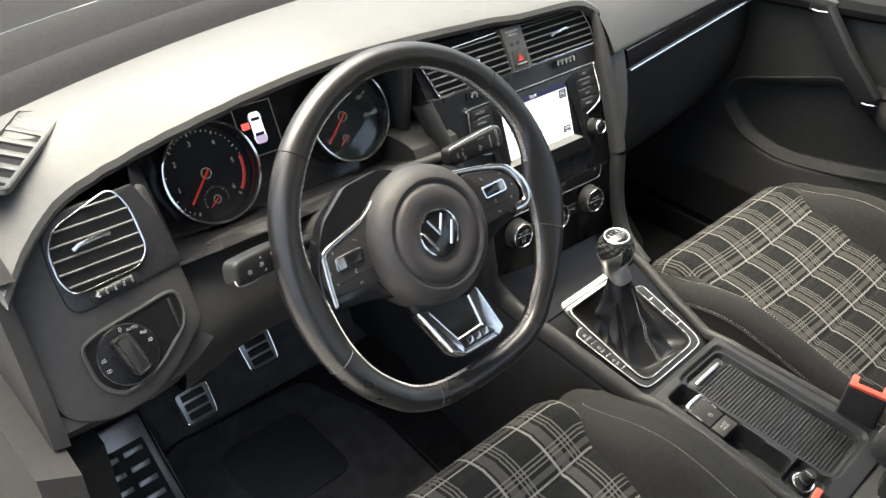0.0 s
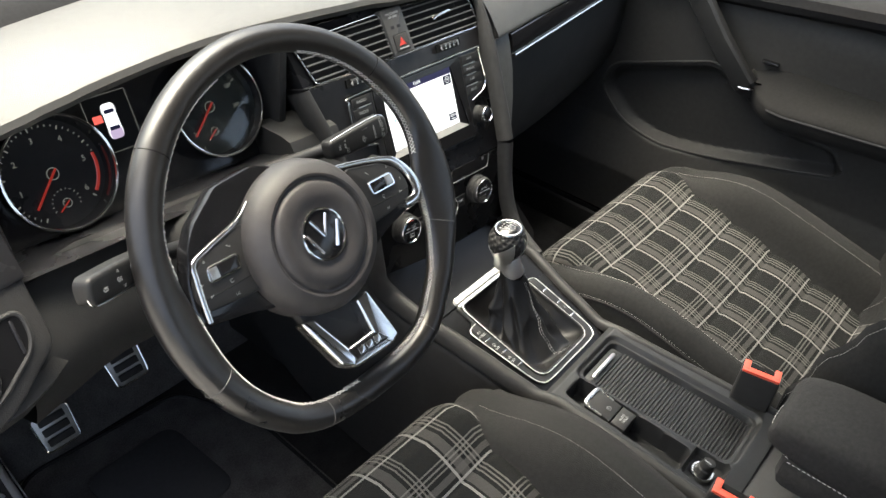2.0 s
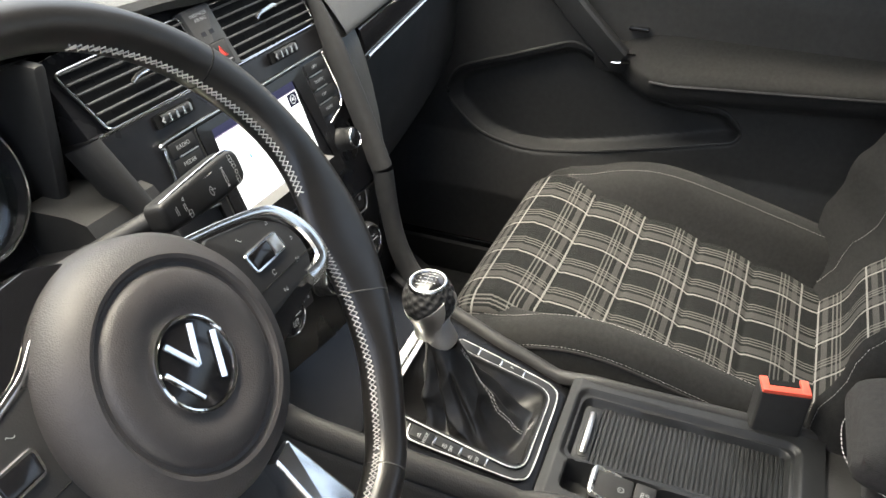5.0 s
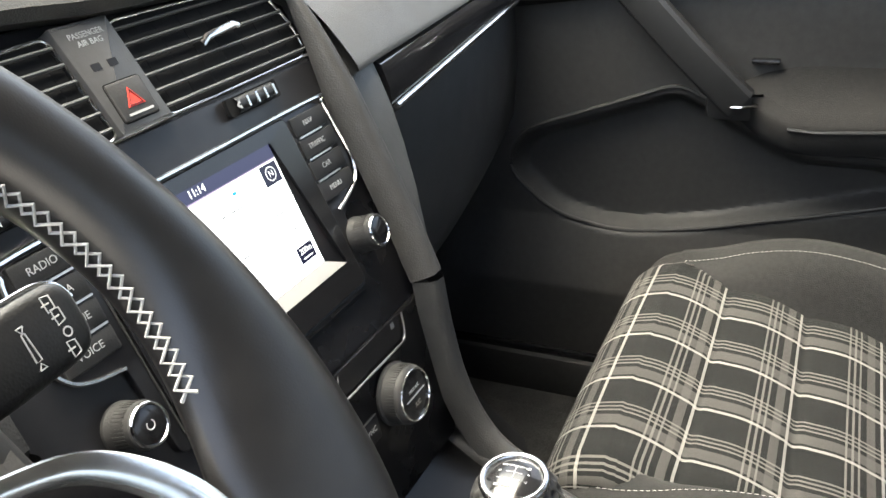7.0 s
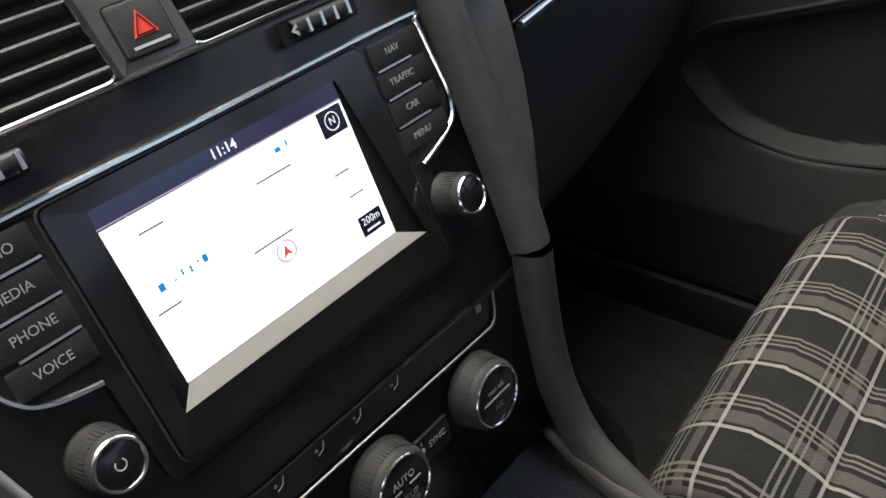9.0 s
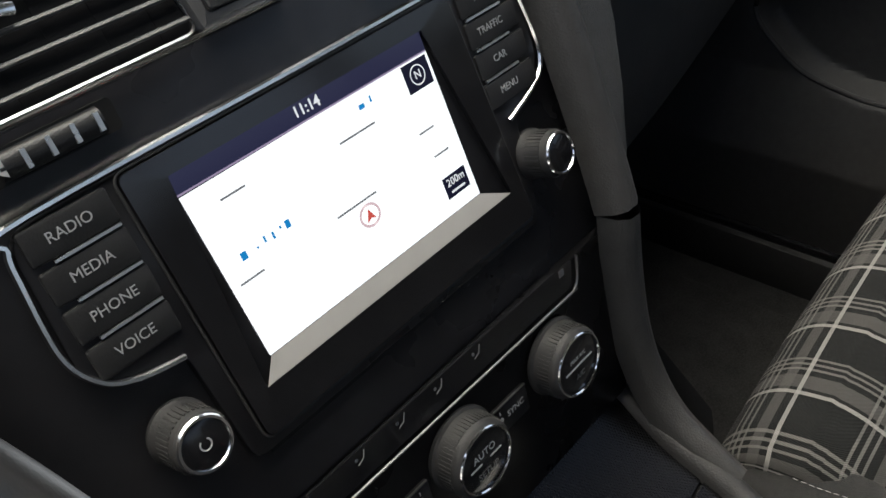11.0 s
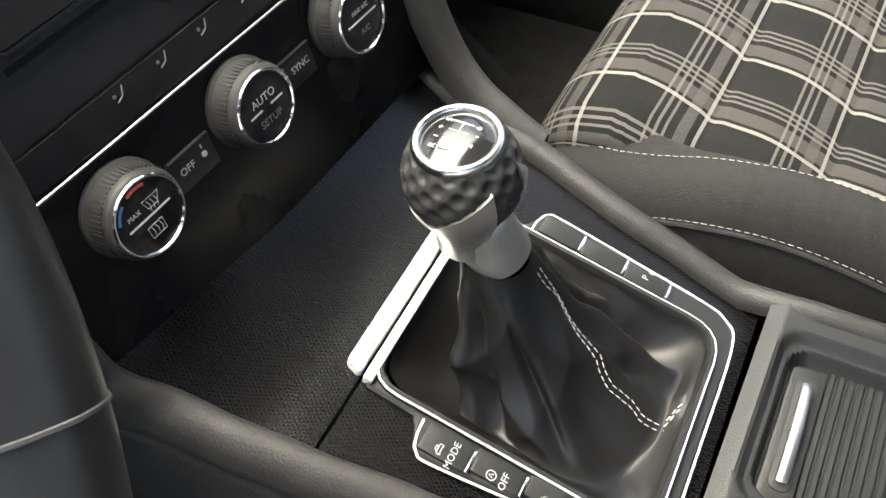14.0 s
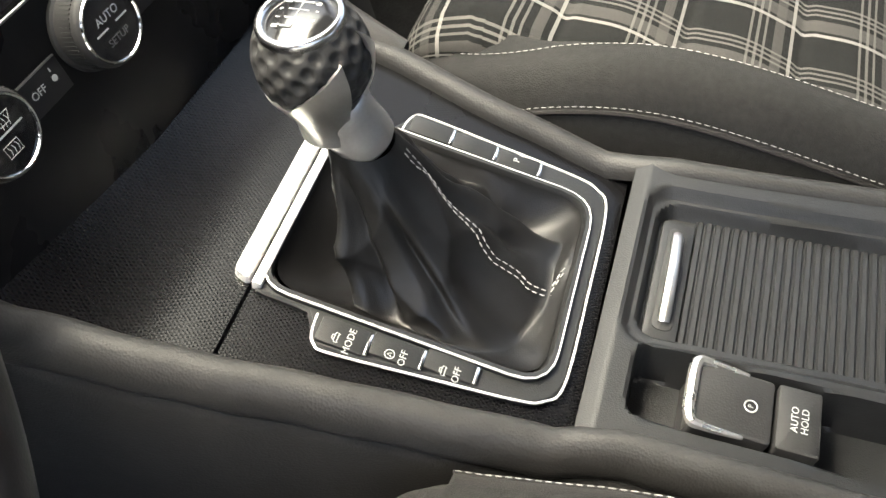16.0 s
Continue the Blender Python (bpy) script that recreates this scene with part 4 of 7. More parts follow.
def rim_point(i, t, g=0.0):
    """On the leather at angle t round the section: 0 outside, pi inside."""
    p, d, s, u = rim_frame(i)
    ang = math.degrees(math.atan2(p.y, abs(p.x)))
    fat = 0.0132 + 0.0015 * math.exp(-((ang - 36) / 14) ** 2)
    swell = (0.026 if p.x > 0 else 0.011) * math.exp(-((ang + 6) / (19 if ang > -6 else 24)) ** 2)
    c = math.cos(t)
    return p + s * ((fat + g) * c - (swell * c * c if c < 0 else 0)) + u * (0.0140 + g) * math.sin(t)


def rim_ring(i, g=0.0, n=24):
    return [rim_point(i, 2 * math.pi * k / n, g) for k in range(n)]


part("rim", local(WR, skin([rim_ring(i) for i in range(NR)], loop=True)), leather_mat, wh, smooth=60)
for ang in (42, 138, -22, -62, 205, 245):
    i = min(range(NR), key=lambda k: (rim_path[k].normalized() - Vector((math.cos(radians(ang)), math.sin(radians(ang)), 0))).length)
    part("seam", local(WR, tube(rim_ring(i, -0.0001), 0.0006, closed=True, seg=6)), deep_mat if ang in (42, 138) else slat_mat, wh)
# two strands that cross along the inside of the rim
for lo, hi in ((7, 74), (106, 173), (185, 240), (300, 355), (240, 262), (278, 300)):
    bm = bmesh.new()
    idx = [i for i in range(NR) if lo <= math.degrees(math.atan2(rim_path[i].y, rim_path[i].x)) % 360 <= hi]
    idx.sort(key=lambda i: math.degrees(math.atan2(rim_path[i].y, rim_path[i].x)) % 360)
    for sgn in (-1, 1):
        line = []
        for k, i in enumerate(idx):
            w = sgn * (1 if k % 2 else -1)
            line.append(rim_point(i, math.pi - 0.22 + 0.15 * w, 0.0005 + 0.0003 * sgn))
        if len(line) > 2:
            tube(line, 0.00058, seg=5, bm=bm)
    part("stitching", local(WR, bm), thread_mat, wh, "pale crossed stitching")

HB = pose(-0.004, 0.001, 0) @ Matrix.Diagonal((1.06, 1.06, 1.25, 1.0))
hub = part("hub_pad", lathe([(0.066, -0.03), (0.070, -0.018), (0.0705, -0.004), (0.068, 0.008), (0.062, 0.016), (0.0535, 0.0195), (0.0515, 0.0190), (0.0500, 0.0172), (0.0480, 0.0172), (0.0465, 0.0188), (0.044, 0.0205), (0.034, 0.0215), (0.028, 0.0195), (0.024, 0.0188), (0.0, 0.0188)], 72, m=HB), hub_mat, wh, "round grained airbag cover")
part("badge", disc(-0.004, 0.001, 0.0240, 0.0230, 0.0248, 0.0005, 40), gloss_mat, hub)
part("badge_ring", tube([(-0.004 + 0.0238 * math.cos(a), 0.001 + 0.0238 * math.sin(a), 0.0248) for a in np.linspace(0, 2 * math.pi, 49)[:-1]], 0.0014, closed=True, seg=8), bright_mat, hub, "chrome badge ring")
for x0, y0, x1, y1 in ((-0.0085, 0.015, 0.0, -0.001), (0.0085, 0.015, 0.0, -0.001), (-0.0165, 0.006, -0.0075, -0.013), (0.0165, 0.006, 0.0075, -0.013)):
    part("badge_bar", tube([(1.16 * x0 - 0.004, 1.16 * y0 + 0.001, 0.0252), (1.16 * x1 - 0.004, 1.16 * y1 + 0.001, 0.0252)], 0.0017, seg=6), bright_mat, hub)
# side spokes
for side in (-1, 1):
    f = lambda pts: [(side * x, y) for x, y in pts]
    sp = [(-0.004, 0.072), (-0.029, 0.083), (-0.072, 0.080), (-0.107, 0.057), (-0.121, 0.039), (-0.133, 0.015), (-0.138, -0.010), (-0.133, -0.026), (-0.09, -0.034), (-0.055, -0.045)] if side < 0 else [(0.020, 0.056), (0.050, 0.0490), (0.085, 0.0425), (0.113, 0.0355), (0.128, 0.0275), (0.141, 0.012), (0.146, -0.008), (0.142, -0.018), (0.128, -0.024), (0.09, -0.032), (0.055, -0.045)]
    sp = rounded(sp, 0.006)
    part("spoke", prism(sp, -0.020, -0.001, 0.003), gloss_mat, wh)
    pod = rounded(f([(0.062, 0.0425), (0.108, 0.0325), (0.128, 0.019), (0.134, 0.000), (0.127, -0.0150), (0.070, -0.020)]), 0.008)
    pd = part("button_pod", prism(pod, -0.006, 0.003, 0.0025), dark_mat, wh)
    if side > 0:
        run = ((0.028, 0.0525), (0.0458, 0.0490), (0.082, 0.0425), (0.113, 0.0345), (0.127, 0.0265), (0.138, 0.0110), (0.1415, -0.0040), (0.1385, -0.0140), (0.129, -0.0175), (0.118, -0.0175))
    else:
        run = ((0.006, 0.0685), (-0.014, 0.0690), (-0.046, 0.0580), (-0.068, 0.0445), (-0.101, 0.0355), (-0.1215, 0.0285), (-0.1255, 0.0150), (-0.1277, 0.0005), (-0.1300, -0.0227))
    path = smooth_path([(x, y, 0.003) for x, y in run], 48)
    wide = [(0.0022 if side > 0 else 0.0014) + (0.0034 if side > 0 else 0.0012) * min(1, max(0, k / 48 - 0.25) / 0.4) for k in range(49)]
    part("spoke_trim", tube(path, wide, seg=10, flat=0.6), trim_mat, wh, "polished chrome spoke trim")
    part("rocker_frame", tube([(side * (0.0985 + x - 0.15 * y), 0.0135 + y, 0.0036) for x, y in rect(-0.0155, -0.0060, 0.0155, 0.0060, 0.003)], 0.0013, closed=True, seg=6), bright_mat, pd, "chrome rocker frame")
    part("rocker", prism([(side * (0.0985 + x), 0.0135 + y) for x, y in rect(-0.0145, -0.0055, 0.0055, 0.0055, 0.0015)], 0.002, 0.0052, 0.001), gloss_mat, pd)
    part("rocker_plate", prism([(side * (0.0985 + x), 0.0135 + y) for x, y in rect(0.0060, -0.0055, 0.0150, 0.0055, 0.0015)], 0.002, 0.0050, 0.001), silver_mat, pd)
    for x, y, sign, a in ((0.086, 0.0285, PHONE_SIGN, 0), (0.113, 0.0255, ARROW, 0), (0.124, 0.009, ARROW, -90), (0.096, 0.0005, [circle(0, 0, 1.6, 40, 320)], 0), (0.119, -0.0035, NEXT_SIGN, 0), (0.096, -0.0120, NEXT_SIGN, 180)):
        glyph(pd, pose(side * x, y, 0.0032, 0, 0, a - 8 * side), sign, white_mat, 0.00022, 0.0010)
    part("joint", tube([(side * 0.066, -0.0035, 0.0031), (side * 0.130, -0.0040, 0.0031)], 0.0004, seg=4), deep_mat, pd)
part("lower_spoke", prism(rounded([(-0.050, -0.05), (0.030, -0.05), (0.026, -0.112), (-0.030, -0.116)], 0.006), -0.014, -0.002, 0.003), dark_mat, wh)
VT = pose(0, -0.07, 0.003, -10.5, 0, 0)
bm = bmesh.new()
for arm, top in ((((-0.0540, 0.0048), (-0.0402, 0.0020), (-0.0185, -0.0470), (-0.0244, -0.0590), (-0.0373, -0.0485)), 0.0070), (((0.0104, -0.0034), (0.0269, -0.0014), (0.0361, -0.0550), (0.0240, -0.0605), (0.0095, -0.0470)), 0.0072), (((-0.0260, -0.0385), (0.0125, -0.0375), (0.0300, -0.0570), (0.0240, -0.0603), (-0.0244, -0.0588), (-0.0340, -0.0500)), 0.0064)):
    join(bm, prism(rounded(list(arm), 0.0035, 4), -0.008, top, 0.0032, steps=4))
part("v_trim", local(VT, bm), trim_mat, wh, "polished chrome V-shaped lower spoke trim")
part("badge_plate", local(VT, prism(rounded([(-0.0250, -0.0400), (0.0125, -0.0405), (0.0225, -0.0525), (-0.0205, -0.0525)], 0.002), 0.0060, 0.0078, 0.0005)), gloss_mat, wh)
for k in range(3):
    part("badge_bar", local(VT, box(-0.0155 + k * 0.0105, -0.0500, 0.0076, -0.0075 + k * 0.0105, -0.0430, 0.0086, 0.0006)), chrome_mat, wh)


# ---- centre stack ----
SF = pose(-0.002, 0.2231, 0.7864, 69.5, 0.5, -1.8)
KF = pose(-0.0006, 0.2219, 0.7836, 78.9, 0, -2.9)
stack = thing("centre_stack", SF, "black centre stack housing of the dashboard", "console panel")
st = rounded([(-0.180, 0.180), (-0.176, 0.160), (-0.150, 0.06), (-0.140, -0.001), (0.146, -0.001), (0.150, 0.06), (0.152, 0.13), (0.152, 0.180)], [0.004, 0.02, 0.02, 0.004, 0.004, 0.02, 0.02, 0.004])
part("upper_panel", prism(st, -0.05, -0.003, 0.003), panel_mat, stack)
vp = rounded([(-0.190, 0.250), (-0.180, 0.176), (0.152, 0.176), (0.150, 0.250)], [0.02, 0.004, 0.004, 0.03])
part("vent_panel", local(pose(0.003, 0.178, -0.008, -8, 0, 0) @ pose(0, -0.182, 0), prism(vp, -0.04, -0.0015, 0.002)), panel_mat, stack)
kp = rounded([(-0.124, 0.0025), (0.146, 0.0025), (0.138, -0.112), (-0.120, -0.112)], [0.001, 0.001, 0.006, 0.006])
part("lower_panel", local(SF.inverted() @ KF, prism(kp, -0.04, -0.001, 0.001)), inky_mat, stack)
part("trim_line", tube([(-0.178, 0.1795, 0.0015), (-0.05, 0.1785, 0.0015), (0.135, 0.181, 0.0015)], 0.0010, seg=8), chrome_mat, stack)

# centre air vents
VS = SF @ pose(0.003, 0.178, -0.008, -8, 0, 0) @ pose(0, -0.182, 0)
OUT_L = [(-0.183, 0.236), (-0.038, 0.240), (-0.032, 0.183), (-0.164, 0.183)]
OUT_R = [(0.000, 0.240), (0.128, 0.238), (0.140, 0.205), (0.140, 0.188), (0.130, 0.1835), (0.004, 0.183)]
vent("centre_air_vent", VS, OUT_L, 6, 8, 0, "black louvred centre air vent with chrome frame", rr=0.006, tabs=((-0.105, 0.212),))
vent("centre_air_vent", VS, OUT_R, 6, 7, 0, "black louvred centre air vent with chrome tab", rr=0.008, tabs=((0.070, 0.216),))
hz = thing("hazard_switch", VS, "black strip with red hazard warning button", "switch panel")
part("strip", prism(rounded([(-0.0375, 0.243), (0.0005, 0.243), (0.0045, 0.182), (-0.0325, 0.182)], 0.002), -0.002, 0.0095, 0.002), slat_mat, hz)
part("button_gap", prism(rect(-0.0282, 0.1868, -0.0028, 0.2092, 0.0025), 0.009, 0.0097), deep_mat, hz)
part("button", prism(rect(-0.0275, 0.1875, -0.0035, 0.2085, 0.002), 0.009, 0.0108, 0.001), rail_mat, hz)
bm = bmesh.new()
tri_o = [(-0.0212, 0.1940), (-0.0096, 0.1940), (-0.0154, 0.2042)]
prism(tri_o, 0.0106, 0.0112, bm=bm)
part("warning_triangle", bm, red_mat, hz, "red warning triangle")
part("warning_line", tube([(x, y, 0.0113) for x, y in inset(tri_o, 0.0017)], 0.0004, closed=True, seg=4), panel_mat, hz)
part("light_bar", box(-0.0235, 0.1898, 0.0106, -0.0065, 0.1910, 0.0112), white_mat, hz)
lettering("marking", "PASSENGER\nAIR BAG", 0.0044, -0.0185, 0.2335, 0.0097, grey_print, hz)
for x in (-0.024, -0.013):
    part("marking", box(x - 0.003, 0.2165, 0.0095, x + 0.003, 0.2205, 0.0097), panel_mat, hz)
thumbwheel(SF @ pose(0.071, 0.1702, 0.0), "grey vent thumbwheel with pale marks")
thumbwheel(SF @ pose(-0.096, 0.1685, 0.0), "grey vent thumbwheel with pale marks")

# infotainment unit
rad = thing("infotainment_unit", SF, "black infotainment unit with a lit map screen and buttons", "car radio")
ro = rounded([(-0.123, 0.150), (0.126, 0.153), (0.1335, 0.100), (0.104, 0.084), (0.098, 0.030), (-0.088, 0.030), (-0.092, 0.083), (-0.126, 0.092)], [0.01, 0.01, 0.016, 0.004, 0.006, 0.006, 0.004, 0.014])
part("bezel", prism(ro, -0.004, 0.0015, 0.001), panel_mat, rad)
part("chrome_trim", tube(smooth_path([(-0.0925, 0.0832, 0.002), (-0.110, 0.0868, 0.002), (-0.121, 0.0935, 0.002), (-0.1275, 0.108, 0.002), (-0.126, 0.135, 0.002), (-0.124, 0.146, 0.002), (-0.117, 0.1525, 0.002), (0.0, 0.1535, 0.002), (0.121, 0.1545, 0.002), (0.1275, 0.150, 0.002), (0.131, 0.130, 0.002), (0.1335, 0.110, 0.002), (0.130, 0.0975, 0.002), (0.118, 0.0905, 0.002), (0.0985, 0.084, 0.002)], 90), 0.0013, seg=6), chrome_mat, rad, "satin chrome edge")
go = rounded([(-0.084, 0.150), (0.084, 0.1515), (0.092, 0.036), (-0.080, 0.036)], 0.004)
# the glass stands proud as a frame, with the screen sunk into it
fr_o, fr_i = go, rounded([(-0.0680, 0.1422), (0.0634, 0.1428), (0.0825, 0.0535), (-0.0720, 0.0535)], 0.0006)
bm = bmesh.new()
top = [[(x, y, z) for x, y in o] for o, z in ((fr_o, 0.001), (fr_o, 0.0036), (fr_i, 0.0040), (fr_i, 0.0010))]
skin(top, True, False, False, bm)
part("screen_frame", bm, gloss_mat, rad, "gloss black screen frame")
part("frame_edge", tube([(x, y, 0.0022) for x, y in inset(go, -0.0012)], 0.0006, closed=True, seg=6), rail_mat, rad)
bm = bmesh.new()
prism([(-0.0640, 0.0632), (0.0642, 0.0632), (0.0630, 0.1340), (-0.0672, 0.1330)], -0.0005, 0.0026, bm=bm)
part("screen", bm, screen_mat, rad, "lit white map screen")
part("status_bar", box(-0.0690, 0.1345, -0.0005, 0.0630, 0.1428, 0.0026), screen_bar, rad, "navy status bar")
# bezel's lower slope; the screen's reflection is put into its cream colour
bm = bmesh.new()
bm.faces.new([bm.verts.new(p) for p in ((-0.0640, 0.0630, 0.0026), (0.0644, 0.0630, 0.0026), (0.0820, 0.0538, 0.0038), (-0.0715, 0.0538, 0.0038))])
part("lit_bezel_edge", bm, bezel_glow_mat, rad, "sloping bezel edge under the screen, coloured pale as its reflection", 0)
lettering("clock_text", "11:14", 0.0062, -0.0045, 0.1387, 0.0028, screen_text, rad, bold=0.0001)
part("map_line", box(-0.0685, 0.1338, 0.0026, 0.0625, 0.1345, 0.0028), screen_lilac, rad)
part("compass_tile", box(0.0462, 0.1205, 0.0026, 0.0615, 0.1330, 0.0028), screen_dark, rad)
part("compass_ring", tube([(0.0538 + 0.0042 * math.cos(a), 0.1268 + 0.0042 * math.sin(a), 0.0029) for a in np.linspace(0, 2 * math.pi, 25)[:-1]], 0.0003, closed=True, seg=4), screen_text, rad)
lettering("compass_text", "N", 0.0052, 0.0538, 0.1268, 0.0030, screen_text, rad)
part("scale_tile", box(0.0455, 0.0700, 0.0026, 0.0605, 0.0800, 0.0028), screen_dark, rad)
lettering("scale_text", "200m", 0.0052, 0.053, 0.0768, 0.0030, screen_text, rad)
part("scale_mark", box(0.0485, 0.0718, 0.0028, 0.0575, 0.0728, 0.0030), screen_text, rad)
for x, y, w, h, mt in ((-0.0555, 0.1025, 0.0026, 0.0032, screen_blue), (-0.0335, 0.1035, 0.0022, 0.0032, screen_blue), (-0.049, 0.1022, 0.0008, 0.0008, screen_blue), (-0.045, 0.1035, 0.0008, 0.0026, screen_blue), (-0.041, 0.1028, 0.0009, 0.0028, screen_blue), (-0.037, 0.104, 0.0008, 0.001, screen_blue), (0.020, 0.1275, 0.0030, 0.002, screen_blue), (0.0255, 0.1285, 0.0008, 0.0026, screen_blue)):
    part("map_mark", box(x - w / 2, y - h / 2, 0.0026, x + w / 2, y + h / 2, 0.0028), mt, rad)
for x, y, w in ((-0.048, 0.125, 0.012), (-0.056, 0.0935, 0.012), (0.013, 0.119, 0.020), (0.0, 0.0935, 0.024), (0.048, 0.1035, 0.010), (0.051, 0.091, 0.009)):
    for k in range(int(w / 0.0022)):
        part("map_mark", box(x - w / 2 + k * 0.0022, y - 0.0004, 0.0026, x - w / 2 + k * 0.0022 + 0.0026, y + 0.0004, 0.0027), screen_grey, rad)
part("position_ring", tube([(0.003 + 0.0052 * math.cos(a), 0.0865 + 0.0046 * math.sin(a), 0.0028) for a in np.linspace(0, 2 * math.pi, 25)[:-1]], 0.0006, closed=True, seg=4), screen_pink, rad)
bm = bmesh.new()
prism([(0.0005, 0.0840), (0.003, 0.0852), (0.0055, 0.0840), (0.003, 0.0892)], 0.0026, 0.0029, bm=bm)
part("position_arrow", bm, screen_red, rad, "small red arrow")
for k, (lt, rt) in enumerate((("RADIO", "NAV"), ("MEDIA", "TRAFFIC"), ("PHONE", "CAR"), ("VOICE", "MENU"))):
    y = 0.1435 - k * 0.0147
    part("button", prism(rounded([(-0.1205, y + 0.006), (-0.0885, y + 0.006), (-0.0885, y - 0.0065), (-0.1205, y - 0.0065)], 0.0015), 0.0, 0.0030, 0.0008), dark_mat, rad)
    lettering("marking", lt, 0.0054, -0.1045, y, 0.0032, grey_print, rad)
    part("button", prism(rounded([(0.0895, y + 0.006), (0.1255, y + 0.006), (0.1255, y - 0.0065), (0.0895, y - 0.0065)], 0.0015), 0.0, 0.0030, 0.0008), dark_mat, rad)
    lettering("marking", rt, 0.0048, 0.105, y, 0.0032, grey_print, rad)
    if k < 3:
        part("divider", box(-0.114, y - 0.0079, 0.002, -0.0895, y - 0.0069, 0.0033), silver_mat, rad)
        part("divider", box(0.0915, y - 0.0079, 0.002, 0.116, y - 0.0069, 0.0033), silver_mat, rad)


def turn_knob(parent, m, r, h, face=0.78, n=48, name="knob"):
    prof = [(r * 1.06, 0.0), (r * 1.06, 0.002), (r, 0.003), (r * 0.96, h * 0.82), (r * 0.93, h * 0.93), (r * face, h)]
    k = part(name, lathe(prof, n, m=m), dark_mat, parent)
    return k


for x, y in ((-0.107, 0.060), (0.1070, 0.062)):
    m = pose(x, y, 0)
    kb = turn_knob(rad, m, 0.0120, 0.019)
    for a in range(0, 360, 9):
        part("grip_rib", local(m @ pose(0, 0, 0, 0, 0, a), box(0.0113, -0.0004, 0.006, 0.0120, 0.0004, 0.015)), dark_mat, kb)
    part("chrome_ring", tube([m @ Vector((0.0098 * math.cos(a), 0.0098 * math.sin(a), 0.0190)) for a in np.linspace(0, 2 * math.pi, 41)[:-1]], 0.0010, closed=True, seg=6), bright_mat, kb)
    part("cap", local(m, disc(0, 0, 0.0090, 0.0175, 0.0193, 0.0004)), gloss_mat, kb)
    if x < 0:
        part("power_mark", local(m, tube([(0.0022 * math.cos(a), 0.0022 * math.sin(a), 0.0194) for a in np.linspace(2.2, 7.2, 16)], 0.0003, seg=4)), white_mat, kb)
part("disc_slot", box(-0.078, 0.0335, 0.0, 0.092, 0.0348, 0.0022), grey_mat, rad)
part("disc_slot", box(-0.080, 0.0265, -0.0045, 0.094, 0.030, -0.0022), deep_mat, rad)

# climate control panel
cp = thing("climate_control_panel", KF, "black climate control panel with three round dials", "climate control")
ub = smooth_path([(-0.1105, 0.004, 0.001), (-0.1085, -0.008, 0.001), (-0.1045, -0.0128, 0.001), (-0.096, -0.0140, 0.001), (0.0, -0.0145, 0.001), (0.096, -0.0150, 0.001), (0.1035, -0.0140, 0.001), (0.1075, -0.009, 0.001), (0.1095, 0.004, 0.001)], 70)
part("chrome_bar", tube(ub, 0.0008, seg=6), dull_mat, cp, "thin chrome bar bent up at both ends")
part("display_strip", prism(rounded([(-0.106, 0.0045), (0.106, 0.0045), (0.102, -0.0115), (-0.101, -0.0115)], 0.004), -0.001, 0.0005), gloss_mat, cp)
for x in (-0.050, -0.025, 0.0, 0.027):
    part("seat_mark", tube([(x + 0.003, 0.003, 0.0007), (x + 0.0015, -0.001, 0.0007), (x - 0.002, -0.0025, 0.0007)], 0.0004, seg=4), faint_print, cp)
    part("seat_mark", disc(x - 0.0022, 0.0005, 0.0009, 0.0004, 0.0008, seg=10), faint_print, cp)
part("blue_mark", box(0.094, -0.001, 0.0006, 0.098, 0.003, 0.0009), faint_print, cp)
DIALS = ((-0.0735, "MAX", ""), (0.0025, "AUTO", "SETUP"), (0.0785, "MAX A/C", "A/C"))
